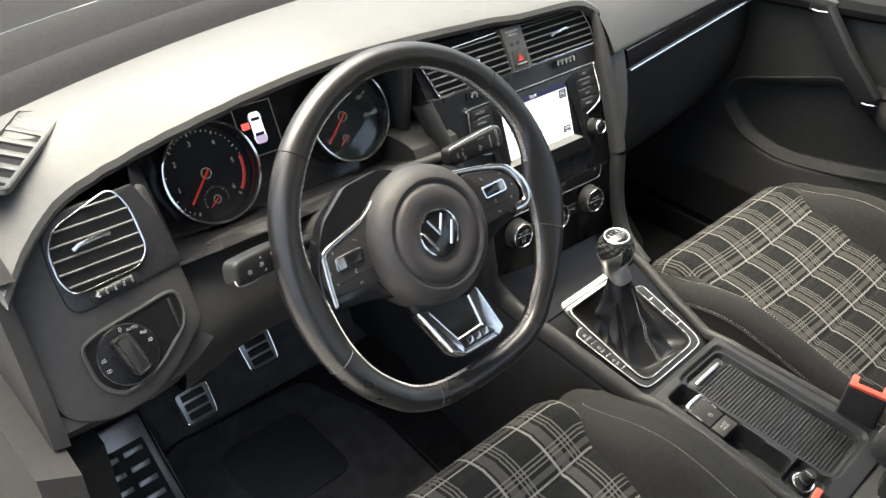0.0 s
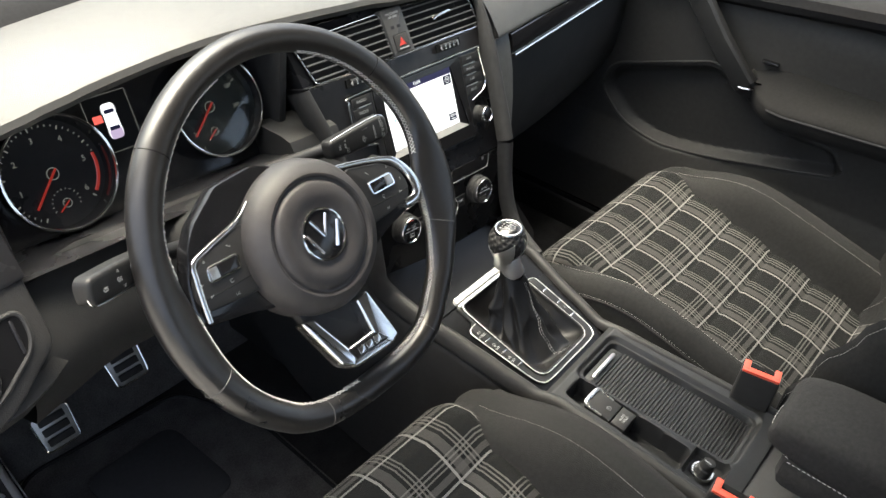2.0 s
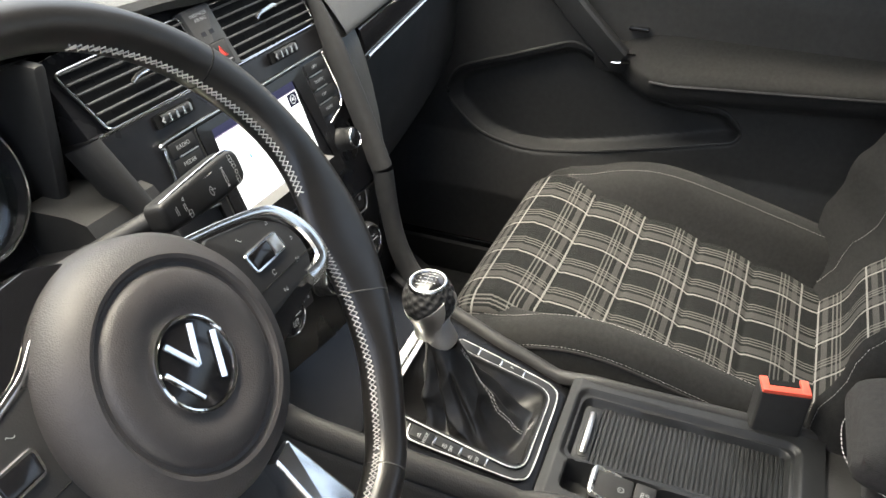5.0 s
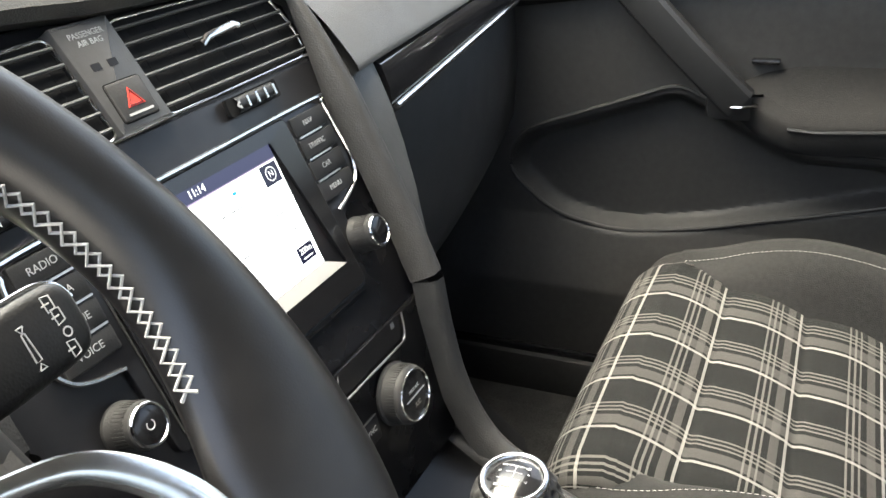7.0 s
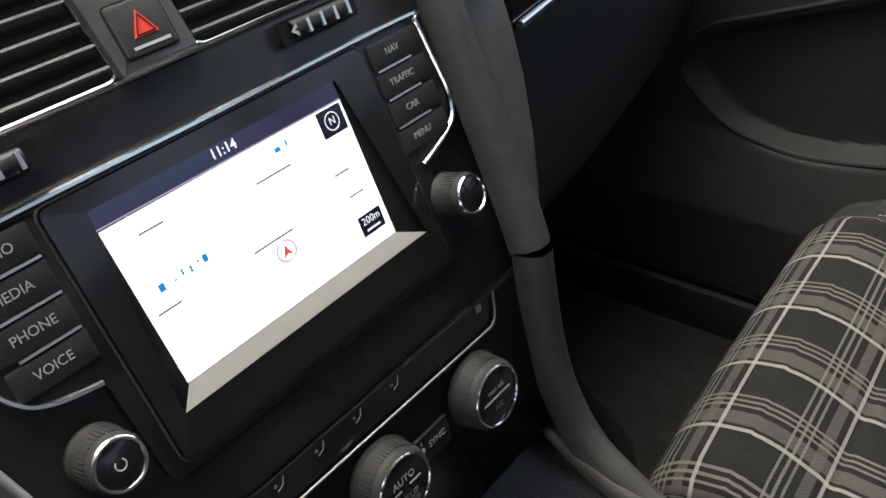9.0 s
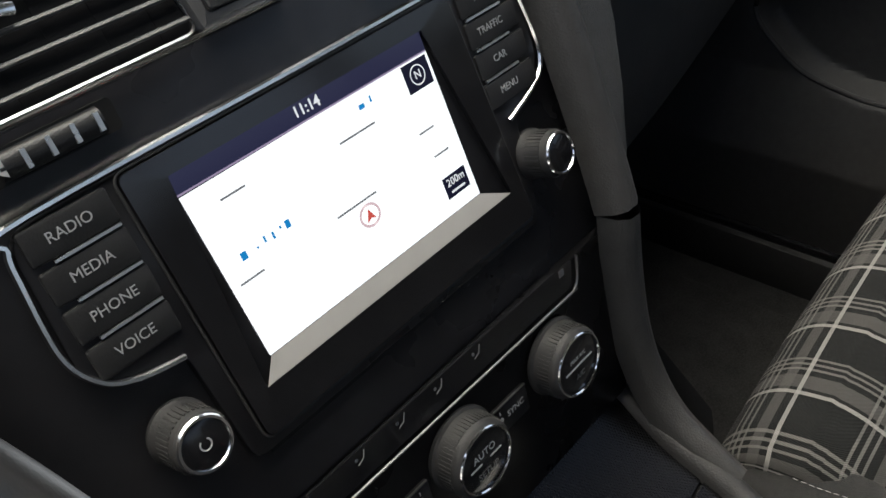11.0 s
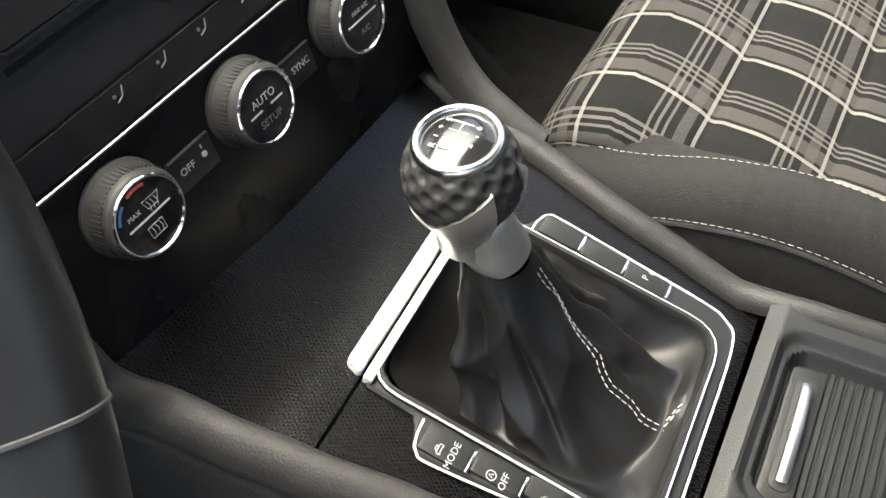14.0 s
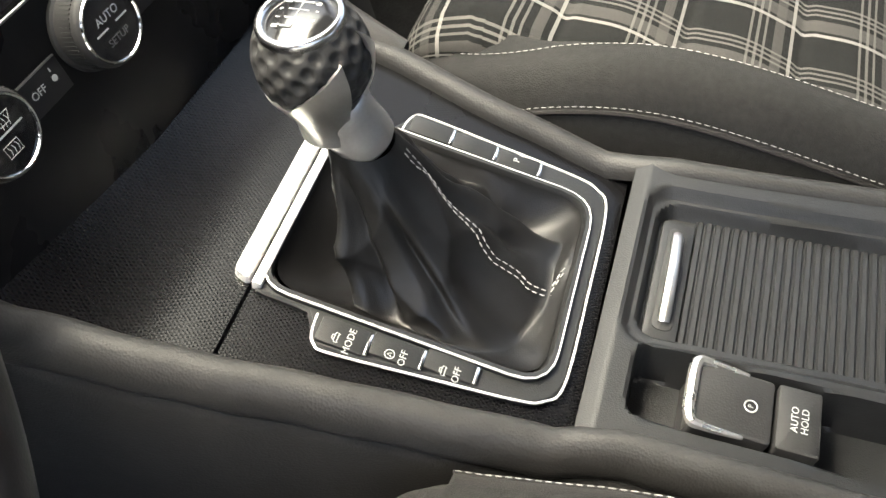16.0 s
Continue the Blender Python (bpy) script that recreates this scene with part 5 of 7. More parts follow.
for x, up, low in DIALS:
    m = pose(x, -0.041, 0)
    kb = turn_knob(cp, m, 0.0205, 0.0165, 0.86, 64, "dial")
    for a in range(0, 360, 6):
        part("grip_rib", local(m @ pose(0, 0, 0, 0, 0, a), box(0.0198, -0.0004, 0.005, 0.0204, 0.0004, 0.0125)), dark_mat, kb)
    part("chrome_ring", tube([m @ Vector((0.0172 * math.cos(a), 0.0172 * math.sin(a), 0.0168)) for a in np.linspace(0, 2 * math.pi, 57)[:-1]], 0.0008, closed=True, seg=6), bright_mat, kb)
    part("cap", local(m, disc(0, 0, 0.0166, 0.0150, 0.0166, 0.0003, 44)), gloss_mat, kb)
    if up == "AUTO":
        part("light_bar", local(m, box(-0.011, -0.00035, 0.0165, -0.003, 0.00035, 0.0170)), white_mat, kb)
        part("light_bar", local(m, box(0.003, -0.00035, 0.0165, 0.011, 0.00035, 0.0170)), white_mat, kb)
    else:
        part("light_bar", local(m, box(-0.0115, -0.00035, 0.0165, 0.0115, 0.00035, 0.0170)), white_mat, kb)
    lettering("marking", up, 0.0056 if up == "AUTO" else 0.0032, x - (0.0062 if up == "MAX" else 0), -0.041 + 0.0048, 0.0169, grey_print, cp)
    if low:
        lettering("marking", low, 0.0052 if low == "SETUP" else 0.0045, x, -0.041 - 0.0065, 0.0169, faint_print, cp)
    else:
        o = [(x + dx, -0.041 + dy, 0.0169) for dx, dy in ((-0.004, -0.0095), (0.004, -0.0095), (0.004, -0.004), (-0.004, -0.004))]
        part("rear_window_mark", tube(o, 0.00018, closed=True, seg=4), white_mat, cp)
        o = [(x + dx, -0.041 + dy, 0.0169) for dx, dy in ((0.001, 0.003), (0.006, 0.003), (0.0085, 0.0075), (-0.0005, 0.0075))]
        part("front_window_mark", tube(o, 0.00018, closed=True, seg=4), white_mat, cp)
        for k in range(3):
            part("heat_mark", tube([(x - 0.0022 + k * 0.0022, -0.041 - 0.0088, 0.0169), (x - 0.0016 + k * 0.0022, -0.041 - 0.0068, 0.0169), (x - 0.0024 + k * 0.0022, -0.041 - 0.0048, 0.0169)], 0.00015, seg=4), white_mat, cp)
            part("heat_mark", tube([(x + 0.0018 + k * 0.002, -0.041 + 0.0015, 0.0169), (x + 0.0024 + k * 0.002, -0.041 + 0.0040, 0.0169), (x + 0.0016 + k * 0.002, -0.041 + 0.0065, 0.0169)], 0.00015, seg=4), white_mat, cp)
        part("hot_mark", tube([(x + 0.0145 * math.cos(a), -0.041 + 0.0145 * math.sin(a), 0.0167) for a in np.linspace(1.9, 1.25, 8)], 0.0008, seg=4, flat=0.4), red_mat, cp)
        part("cold_mark", tube([(x + 0.0145 * math.cos(a), -0.041 + 0.0145 * math.sin(a), 0.0167) for a in np.linspace(2.75, 2.15, 8)], 0.0008, seg=4, flat=0.4), blue_mat, cp)
for x, txt in ((-0.0350, "OFF"), (0.0395, "SYNC")):
    part("button", prism(rect(x - 0.0130, -0.0565, x + 0.0130, -0.0395, 0.001), -0.001, 0.0012, 0.0004), panel_mat, cp)
    part("button_line", box(x - 0.0125, -0.0395, 0.0008, x + 0.0125, -0.0388, 0.0018), dull_mat, cp)
    lettering("marking", txt, 0.0052, x - 0.0045 if txt == "OFF" else x + 0.003, -0.0475, 0.0014, white_mat, cp)
    part("fan_mark", local(pose(x + (0.0065 if txt == "OFF" else -0.0085), -0.0475, 0.0012), lathe([(0.0016, 0), (0.0016, 0.0003)], 8)), white_mat, cp)
    part("fan_mark", box(x + (0.0062 if txt == "OFF" else -0.0088), -0.0442, 0.0012, x + (0.0068 if txt == "OFF" else -0.0082), -0.0422, 0.0015), white_mat, cp)

# ---- centre console ----
GF = pose(0.0138, -0.0231, 0.5981, 16.1, 0.2, 2.2)
CF = pose(0.0158, -0.0406, 0.606, 6.0, -2.0, 1.2)
con = thing("centre_console", pose(0, 0, 0), "dark grey centre console with padded side rails", "centre console")
# panel under lever and the storage floor that rises to the climate panel
LEFT = [(-0.30, -0.074), (-0.25, -0.076), (0.0, -0.080), (0.06, -0.0885), (0.11, -0.0960), (0.16, -0.1045), (0.205, -0.1105), (0.235, -0.1115), (0.265, -0.1105), (0.30, -0.107), (0.40, -0.098)]
RIGHT = [(-0.30, 0.118), (-0.25, 0.112), (0.0, 0.088), (0.06, 0.097), (0.16, 0.115), (0.23, 0.124), (0.30, 0.128)]


def deck(u, v, v0, v1):
    y = lerp(v0, v1, v)
    a, b = table(LEFT, y)[0] - 0.012 * min(1.0, max(0.0, (y - 0.19) / 0.05)), table(RIGHT, y)[0]
    t = max(0.0, y - 0.180)
    return (lerp(a, b, u), y - 1.5 * t * t, 3.0 * t * t - 0.0015)


def well(x, y, x0, y0, x1, y1, r, e=0.0022):
    """1 inside a rounded rectangle, 0 outside, with a short slope."""
    cx, cy, hx, hy = (x0 + x1) / 2, (y0 + y1) / 2, (x1 - x0) / 2 - r, (y1 - y0) / 2 - r
    qx, qy = abs(x - cx) - hx, abs(y - cy) - hy
    d = math.hypot(max(qx, 0), max(qy, 0)) + min(max(qx, qy), 0) - r
    t = max(0.0, min(1.0, 0.5 - d / (2 * e)))
    return t * t * (3 - 2 * t)


def lever_deck(u, v):
    x, y, z = deck(u, v, -0.012, 0.1590)
    return (x, y, z - 0.05 * well(x, y, -0.060, 0.008, 0.060, 0.154, 0.018))


part("lever_panel", local(GF, sheet(lever_deck, 60, 60)), weave_mat, con, "embossed black panel round the gear lever")
part("storage_lid", local(GF, sheet(lambda u, v: deck(u, v, 0.1612, 0.33), 10, 30)), weave_mat, con, "embossed black storage lid")
part("gap", local(GF, box(-0.108, 0.150, -0.01, 0.115, 0.168, -0.0045)), deep_mat, con)


RAIL_PAD = ((-0.001, -0.003), (0.0006, 0.003), (0.004, 0.0068), (0.009, 0.0078), (0.014, 0.0055), (0.0175, 0.0005), (0.0195, -0.006), (0.0205, -0.013), (0.0195, -0.0165), (0.0188, -0.018))
REAR_PAD = ((-0.001, -0.003), (0.0006, 0.0025), (0.0038, 0.0055), (0.008, 0.0060), (0.0125, 0.0035), (0.0155, -0.001), (0.0175, -0.0065), (0.0185, -0.013), (0.0178, -0.0165), (0.0172, -0.018))


def section(p, s, knots, low, up=Vector((0, 0, 1)), wide=1.0):
    """Rounded pad of the rail, a groove, then the console's side down to the floor."""
    pad = smooth_path([(a, 0, b) for a, b in knots], 22)
    side_wall = [(0.0205, -0.022), (0.0215, -0.026), (0.026, -0.10), (0.033, -0.8 * low), (0.036, -low)]
    out = Vector((s * wide, 0, 0))
    return [p + out * v.x + up * v.z for v in pad] + [p + out * a + up * b for a, b in side_wall]


def rail(side, name):
    L = LEFT if side < 0 else RIGHT
    rings = []
    for k in range(41):
        y = lerp(-0.02, 0.30 if side > 0 else 0.205, k / 40)
        t = max(0.0, y - 0.215)
        p = GF @ Vector((table(L, y)[0], y - 3.2 * t * t, 6.0 * t * t))
        rings.append(section(p, side, RAIL_PAD, 0.31))
    if side < 0:
        # at its front end the rail turns up along the climate panel
        turn = smooth_path([GF @ Vector((-0.1105, 0.205, 0.0)), GF @ Vector((-0.1130, 0.228, 0.003)), KF @ Vector((-0.1165, -0.100, 0.004)), KF @ Vector((-0.1187, -0.080, 0.004)), KF @ Vector((-0.1205, -0.055, 0.004)), KF @ Vector((-0.1217, -0.020, 0.004)), KF @ Vector((-0.1200, 0.004, 0.004))], 32)
        for k, p in enumerate(turn[1:]):
            q = min(1.0, (k + 1) / 16)
            q = q * q * (3 - 2 * q)
            rings.append(section(p, side, RAIL_PAD, 0.31, Vector((0, 0, 1)).lerp(Vector((0, -0.97, 0.22)), q).normalized(), 1 + 0.3 * q))
    rear = []
    for k in range(21):
        y = lerp(-0.30, -0.004, k / 20)
        p = CF @ Vector((table(L, y)[0] - 0.004 * side, y, 0))
        rear.append(section(p, side, REAR_PAD, 0.29))
    part(name, skin(rear[:-1] + [[(a + b) / 2 for a, b in zip(rear[-1], rings[2])]] + rings[3:], closed=False), soft_mat, con, "leather-grained padded rail")


rail(-1, "left_rail")
rail(1, "right_rail")
# the rails climb along the stack to the dash top
for side in (-1, 1):
    if side > 0:
        pts = [(0.150, 0.300, 1.002), (0.149, 0.276, 0.960), (0.1465, 0.246, 0.895), (0.1435, 0.218, 0.830), (0.1415, 0.207, 0.803)]
        low = [(0.1413, 0.2055, 0.800), (0.1405, 0.200, 0.757), (0.1405, 0.192, 0.717), (0.1410, 0.180, 0.686), (0.1400, 0.164, 0.6645), (0.1385, 0.144, 0.6515), (0.1375, 0.118, 0.6390)]
    else:
        pts = [(-0.192, 0.285, 0.96), (-0.175, 0.25, 0.89), (-0.160, 0.225, 0.82), (-0.152, 0.214, 0.800)]
        low = None
    for name, pp, w in (("upper_rail", pts, 0.011), ("lower_rail", low, 0.0105)):
        if pp is None:
            continue
        path = smooth_path(pp, 24)
        rings = []
        for k, p in enumerate(path):
            d = (path[min(k + 1, 24)] - path[max(k - 1, 0)]).normalized()
            out = Vector((0, -1, 0.0)) - d * d.dot(Vector((0, -1, 0)))
            out.normalize()
            if k > 12 and name == "lower_rail":
                out = out.lerp(Vector((0, -0.2, 1)), (k - 12) / 14).normalized()
            tp = min(1.0, 0.8 + (24 - k) / 20) if name == "lower_rail" and side > 0 else 1.0 if side < 0 else 0.2 + 0.8 * min(1, k / 9)
            rings.append([p + Vector((side * a, 0, 0)) * w * tp + out * b * tp for a, b in ((-1, -0.012), (-0.95, 0.0), (-0.6, 0.006), (0.1, 0.0075), (0.7, 0.004), (1, -0.004), (1.0, -0.012), (0.9, -0.02))])
        part(name, skin(rings, closed=False), rail_mat if side > 0 else dark_mat, con, smooth=80)
part("side_wall", skin([[(0.163, y, z) for y, z in ((0.27, 0.905), (0.215, 0.80), (0.20, 0.70), (0.15, 0.655), (0.10, 0.35))], [(0.166, y, z) for y, z in ((0.60, 0.905), (0.60, 0.80), (0.60, 0.70), (0.60, 0.60), (0.60, 0.35))]], closed=False), dark_mat, con)
part("side_wall", skin([[(-0.150, 0.25, 0.86), (-0.147, 0.222, 0.80), (-0.130, 0.262, 0.735), (-0.108, 0.262, 0.672), (-0.100, 0.20, 0.35)], [(-0.165, 0.60, 0.86), (-0.160, 0.60, 0.80), (-0.135, 0.60, 0.735), (-0.110, 0.60, 0.672), (-0.105, 0.60, 0.35)]], closed=False), dark_mat, con)

# button frame round the lever
bf = thing("shifter_surround", GF, "black button surround with satin chrome edging", "button panel")
def spokes(outline, cx, cy, n=96):
    """The outline met by n rays from a point inside it."""
    out = []
    for k in range(n):
        d = Vector((math.cos(2 * math.pi * k / n), math.sin(2 * math.pi * k / n)))
        best = 0.0
        for a, b in zip(outline, outline[1:] + outline[:1]):
            e = Vector(b) - Vector(a)
            q = Vector(a) - Vector((cx, cy))
            den = d.x * e.y - d.y * e.x
            if abs(den) > 1e-12:
                s, t = (q.x * e.y - q.y * e.x) / den, (q.x * d.y - q.y * d.x) / den
                if -1e-6 <= t <= 1 + 1e-6:
                    best = max(best, s)
        out.append((cx + d.x * best, cy + d.y * best))
    return out


plate_o = rounded([(-0.072, -0.003), (0.077, -0.003), (0.082, 0.121), (0.0665, 0.127), (0.0655, 0.1600), (-0.0655, 0.1600), (-0.0665, 0.127), (-0.084, 0.121)], [0.022, 0.022, 0.008, 0.003, 0.004, 0.004, 0.003, 0.008])
hole = spokes(rect(-0.0605, 0.0075, 0.060, 0.1545, 0.018), 0, 0.07)
rim_o = spokes(plate_o, 0, 0.07)
part("plate", skin([[(x, y, z) for x, y in o] for o, z in ((rim_o, -0.004), (rim_o, 0.001), (inset(rim_o, 0.0015), 0.0022), (hole, 0.0022), (hole, -0.010))]), grey_mat, bf)
cu = smooth_path([(-0.066, 0.1235, 0.002), (-0.076, 0.1225, 0.002), (-0.0825, 0.119, 0.002), (-0.084, 0.110, 0.002), (-0.0785, 0.06, 0.002), (-0.0738, 0.02, 0.002), (-0.0695, 0.006, 0.002), (-0.056, -0.0025, 0.002), (0.0, -0.0035, 0.002), (0.060, -0.0025, 0.002), (0.0735, 0.006, 0.002), (0.0772, 0.02, 0.002), (0.0795, 0.06, 0.002), (0.0818, 0.110, 0.002), (0.0805, 0.119, 0.002), (0.074, 0.1225, 0.002), (0.064, 0.1235, 0.002)], 110)
part("chrome_edge", tube(cu, 0.0007, seg=8), barsilver_mat, bf, "satin chrome edging")
EDGE = [0.121, 0.0945, 0.0675, 0.0405, 0.012]
for side in (-1, 1):
    for k in range(4):
        ym = (EDGE[k] + EDGE[k + 1]) / 2
        tp = 0.105 * (0.11 - ym) if side < 0 else 0.045 * (0.11 - ym)
        x0, x1 = (-0.0815 + tp, -0.0660 + tp * 0.5) if side < 0 else (0.0650 - tp * 0.5, 0.0798 - tp)
        if k < 3:
            part("button", prism(rect(x0 + 0.0008, EDGE[k + 1] + 0.001, x1 - 0.0005, EDGE[k] - 0.001, 0.0015), 0.001, 0.0042, 0.0009), grey_mat, bf)
            part("divider", box(x0 + 0.0015, EDGE[k + 1] - 0.0008, 0.002, x1 - 0.002, EDGE[k + 1] + 0.0008, 0.0048, 0.0003), chrome_mat, bf)
for k, t in enumerate(("MODE", "OFF", "OFF")):
    ym = (EDGE[k] + EDGE[k + 1]) / 2 - 0.001
    lettering("marking", t, 0.0050, -0.0760 + 0.085 * (0.11 - ym) * 0.6, ym - 0.0032, 0.0044, white_mat, bf, 90 - 90 + 0)
    glyph(bf, pose(-0.0763 + 0.085 * (0.11 - ym) * 0.6, ym + 0.0035, 0.0044), CAR_SIGN if k != 1 else [circle(0, 0, 2.4), [(-1, -1), (0, 1.3), (1, -1)]], white_mat, 0.00025, 0.0010)
lettering("marking", "P", 0.0056, 0.0715, (EDGE[2] + EDGE[3]) / 2 + 0.001 - 0.0, 0.0044, white_mat, bf)
for k in range(2):
    part("marking", box(0.0755 + k * 0.0018, 0.0515, 0.0042, 0.0763 + k * 0.0018, 0.0545 + k * 0.001, 0.0044), white_mat, bf)
# frame of the boot, with the wide bright bar in front
io = rounded([(-0.064, 0.004), (0.0635, 0.004), (0.0635, 0.158), (-0.064, 0.158)], [0.022, 0.022, 0.018, 0.018])
ii = inset(io, 0.0048)
bm = bmesh.new()
skin([[(x, y, z) for x, y in o] for o, z in ((io, 0.001), (io, 0.0045), (inset(io, 0.0014), 0.0058), (inset(io, 0.0034), 0.0056), (ii, 0.003), (inset(io, 0.0055), -0.010))], bm=bm)
part("boot_frame", bm, grey_mat, bf)
part("inner_chrome", tube([(x, y, 0.0050) for x, y in inset(io, 0.0008)], 0.0007, closed=True, seg=8), barsilver_mat, bf)
part("bright_plate", prism(rect(-0.0640, 0.1540, 0.0640, 0.1590, 0.001), 0.0, 0.0062, 0.0008), barsilver_mat, bf)
part("bright_bar", prism(rounded([(-0.0625, 0.1612), (0.063, 0.1612), (0.060, 0.1705), (-0.0595, 0.1705)], 0.003), -0.003, 0.0050, 0.002), barsilver_mat, bf, "wide bright silver bar")

# gear lever
lev = thing("gear_lever", pose(0, 0, 0), "golf-ball gear knob on satin collar with leather boot", "gear lever")
tip, low = Vector((0.0010, 0.0977, 0.7680)), Vector((0.0095, 0.0845, 0.6900))
ax = Vector((-0.08, 0.02, 1.0)).normalized()
xa = (Vector((1, 0, 0)) - ax * ax.x).normalized()
axm = Matrix((xa, ax.cross(xa), ax)).transposed().to_4x4()
axm.translation = tip - ax * 0.0230
dimples = []
for k in range(150):
    z = 1 - 2 * (k + 0.5) / 150
    a = k * 2.39996
    dimples.append(Vector((math.sqrt(1 - z * z) * math.cos(a), math.sqrt(1 - z * z) * math.sin(a), z)))
bm = bmesh.new()
bmesh.ops.create_icosphere(bm, subdivisions=6, radius=1.0)
for v in bm.verts:
    n = v.co.normalized()
    dd = min(math.acos(max(-1, min(1, n.dot(d)))) for d in (q for q in dimples if n.dot(q) > 0.9))
    dip = 0.0016 * max(0.0, 1 - (dd / 0.125) ** 2) if dd < 0.125 else 0.0
    r = 0.0262 - dip
    v.co = Vector((n.x * r, n.y * r, min(n.z * r * 1.06, 0.0195)))
part("knob", local(axm, bm), dark_mat, lev, "black dimpled golf-ball knob", 60)
cap = axm @ pose(0, 0, 0.0195)
part("chrome_ring", local(cap, lathe([(0.0195, -0.002)] + [(0.0173 + 0.0022 * math.cos(q), 0.0006 + 0.0026 * math.sin(q)) for q in np.linspace(0, math.pi, 13)] + [(0.0151, -0.002)], 56)), ring_mat, lev, "polished chrome ring")
part("cap", local(cap, lathe([(0.0153, -0.001), (0.0153, 0.0012), (0.0125, 0.0024), (0.0095, 0.0033), (0.0065, 0.0039), (0.0035, 0.0042), (0.0001, 0.0043)], 48)), gloss_mat, lev, "gloss black cap with shift pattern")
sh = part("shift_pattern", local(cap @ pose(0, 0, 0.0040), tube([(-0.0085, 0, 0), (0.0065, 0, 0)], 0.00045, seg=4)), white_mat, lev)
for x in (-0.0035, 0.0015, 0.0065):
    part("shift_line", local(cap @ pose(0, 0, 0.0040), tube([(x, -0.0045, 0), (x, 0.0045, 0)], 0.00045, seg=4)), white_mat, lev)
part("shift_line", local(cap @ pose(0, 0, 0.0040), tube([(-0.0085, 0, 0), (-0.0085, 0.0045, 0)], 0.00045, seg=4)), white_mat, lev)
for txt, x, y in (("R", -0.0085, 0.0068), ("1", -0.0035, 0.0072), ("3", 0.0015, 0.0072), ("5", 0.0065, 0.0066), ("2", -0.0035, -0.0072), ("4", 0.0015, -0.0072), ("6", 0.0065, -0.0066)):
    lettering("numeral", txt, 0.0042, 0, 0, 0, white_mat, lev).matrix_local = cap @ pose(x, y, 0.0036)
cd = (tip - ax * 0.040 - low).normalized()
cm = cd.to_track_quat("Z", "Y").to_matrix().to_4x4()
cm.translation = low
L = (tip - ax * 0.040 - low).length
prof = [(0.0150, 0.000), (0.0165, 0.003), (0.0165, 0.012), (0.0155, 0.022), (0.0152, 0.030), (0.0160, 0.040), (0.0150, 0.044)]
part("collar", local(cm, lathe([(r, z * L / 0.060) for r, z in prof], 40)), collar_mat, lev, "satin silver collar")
# cup of the collar round the lower ball, rising into two wings with a slit between them
CUP = [(-0.050, 0.0172), (-0.042, 0.0166), (-0.034, 0.0166), (-0.026, 0.0182), (-0.019, 0.0214), (-0.012, 0.0246), (-0.006, 0.0264), (0.0, 0.0272), (0.008, 0.0261), (0.016, 0.0231)]


def cup_top(a):
    if a < -0.85:
        return lerp(0.014, -0.010, (a + 1.42) / 0.57)
    if a > 3.05:
        return lerp(-0.010, 0.010, ((a - 3.05) / 1.11) ** 0.8)
    return -0.010


def cup_ring(a, top):
    zs = [lerp(-0.042, top, q / 14) for q in range(15)]
    rad = [table(CUP, z)[0] for z in zs]
    out = [(r * math.cos(a), r * math.sin(a), z) for r, z in zip(rad, zs)]
    return out + [((r - 0.0016) * math.cos(a), (r - 0.0016) * math.sin(a), z) for r, z in reversed(list(zip(rad, zs)))]


part("collar_cup", local(axm, skin([cup_ring(a, cup_top(a)) for a in np.linspace(-1.42, 4.16, 76)], True, True)), collar_mat, lev, "satin silver cup with wings clasping the ball")
part("collar_cup", local(axm, skin([cup_ring(a, -0.031) for a in np.linspace(-2.125, -1.418, 10)], True, True)), collar_mat, lev)
part("slot", local(axm @ pose(0, 0, 0, 0, 0, -98), box(0.0128, -0.0040, -0.031, 0.0152, 0.0040, -0.026, 0.001)), bright_mat, lev, "bright slot in the collar")
# leather boot: a creased column drawn to the corners, in a sunk skirt
base = [Vector((x, y, 0)) for x, y in spokes(rect(-0.0590, 0.0090, 0.0585, 0.1530, 0.018), 0.0, 0.078, 168)]
nb = len(base)
gi = GF.inverted()
topc = gi @ (low + cd * 0.006)
foot_c = Vector((0.0, 0.070, 0))


def turn_off(a, b):
    return (a - b + math.pi) % (2 * math.pi) - math.pi


def bell(a, q, w):
    return math.exp(-(turn_off(a, q) / w) ** 2)


def fold(x):
    """A soft pleat wave, sharper in its valleys."""
    return 0.5 - abs(math.sin(x)) ** 0.7


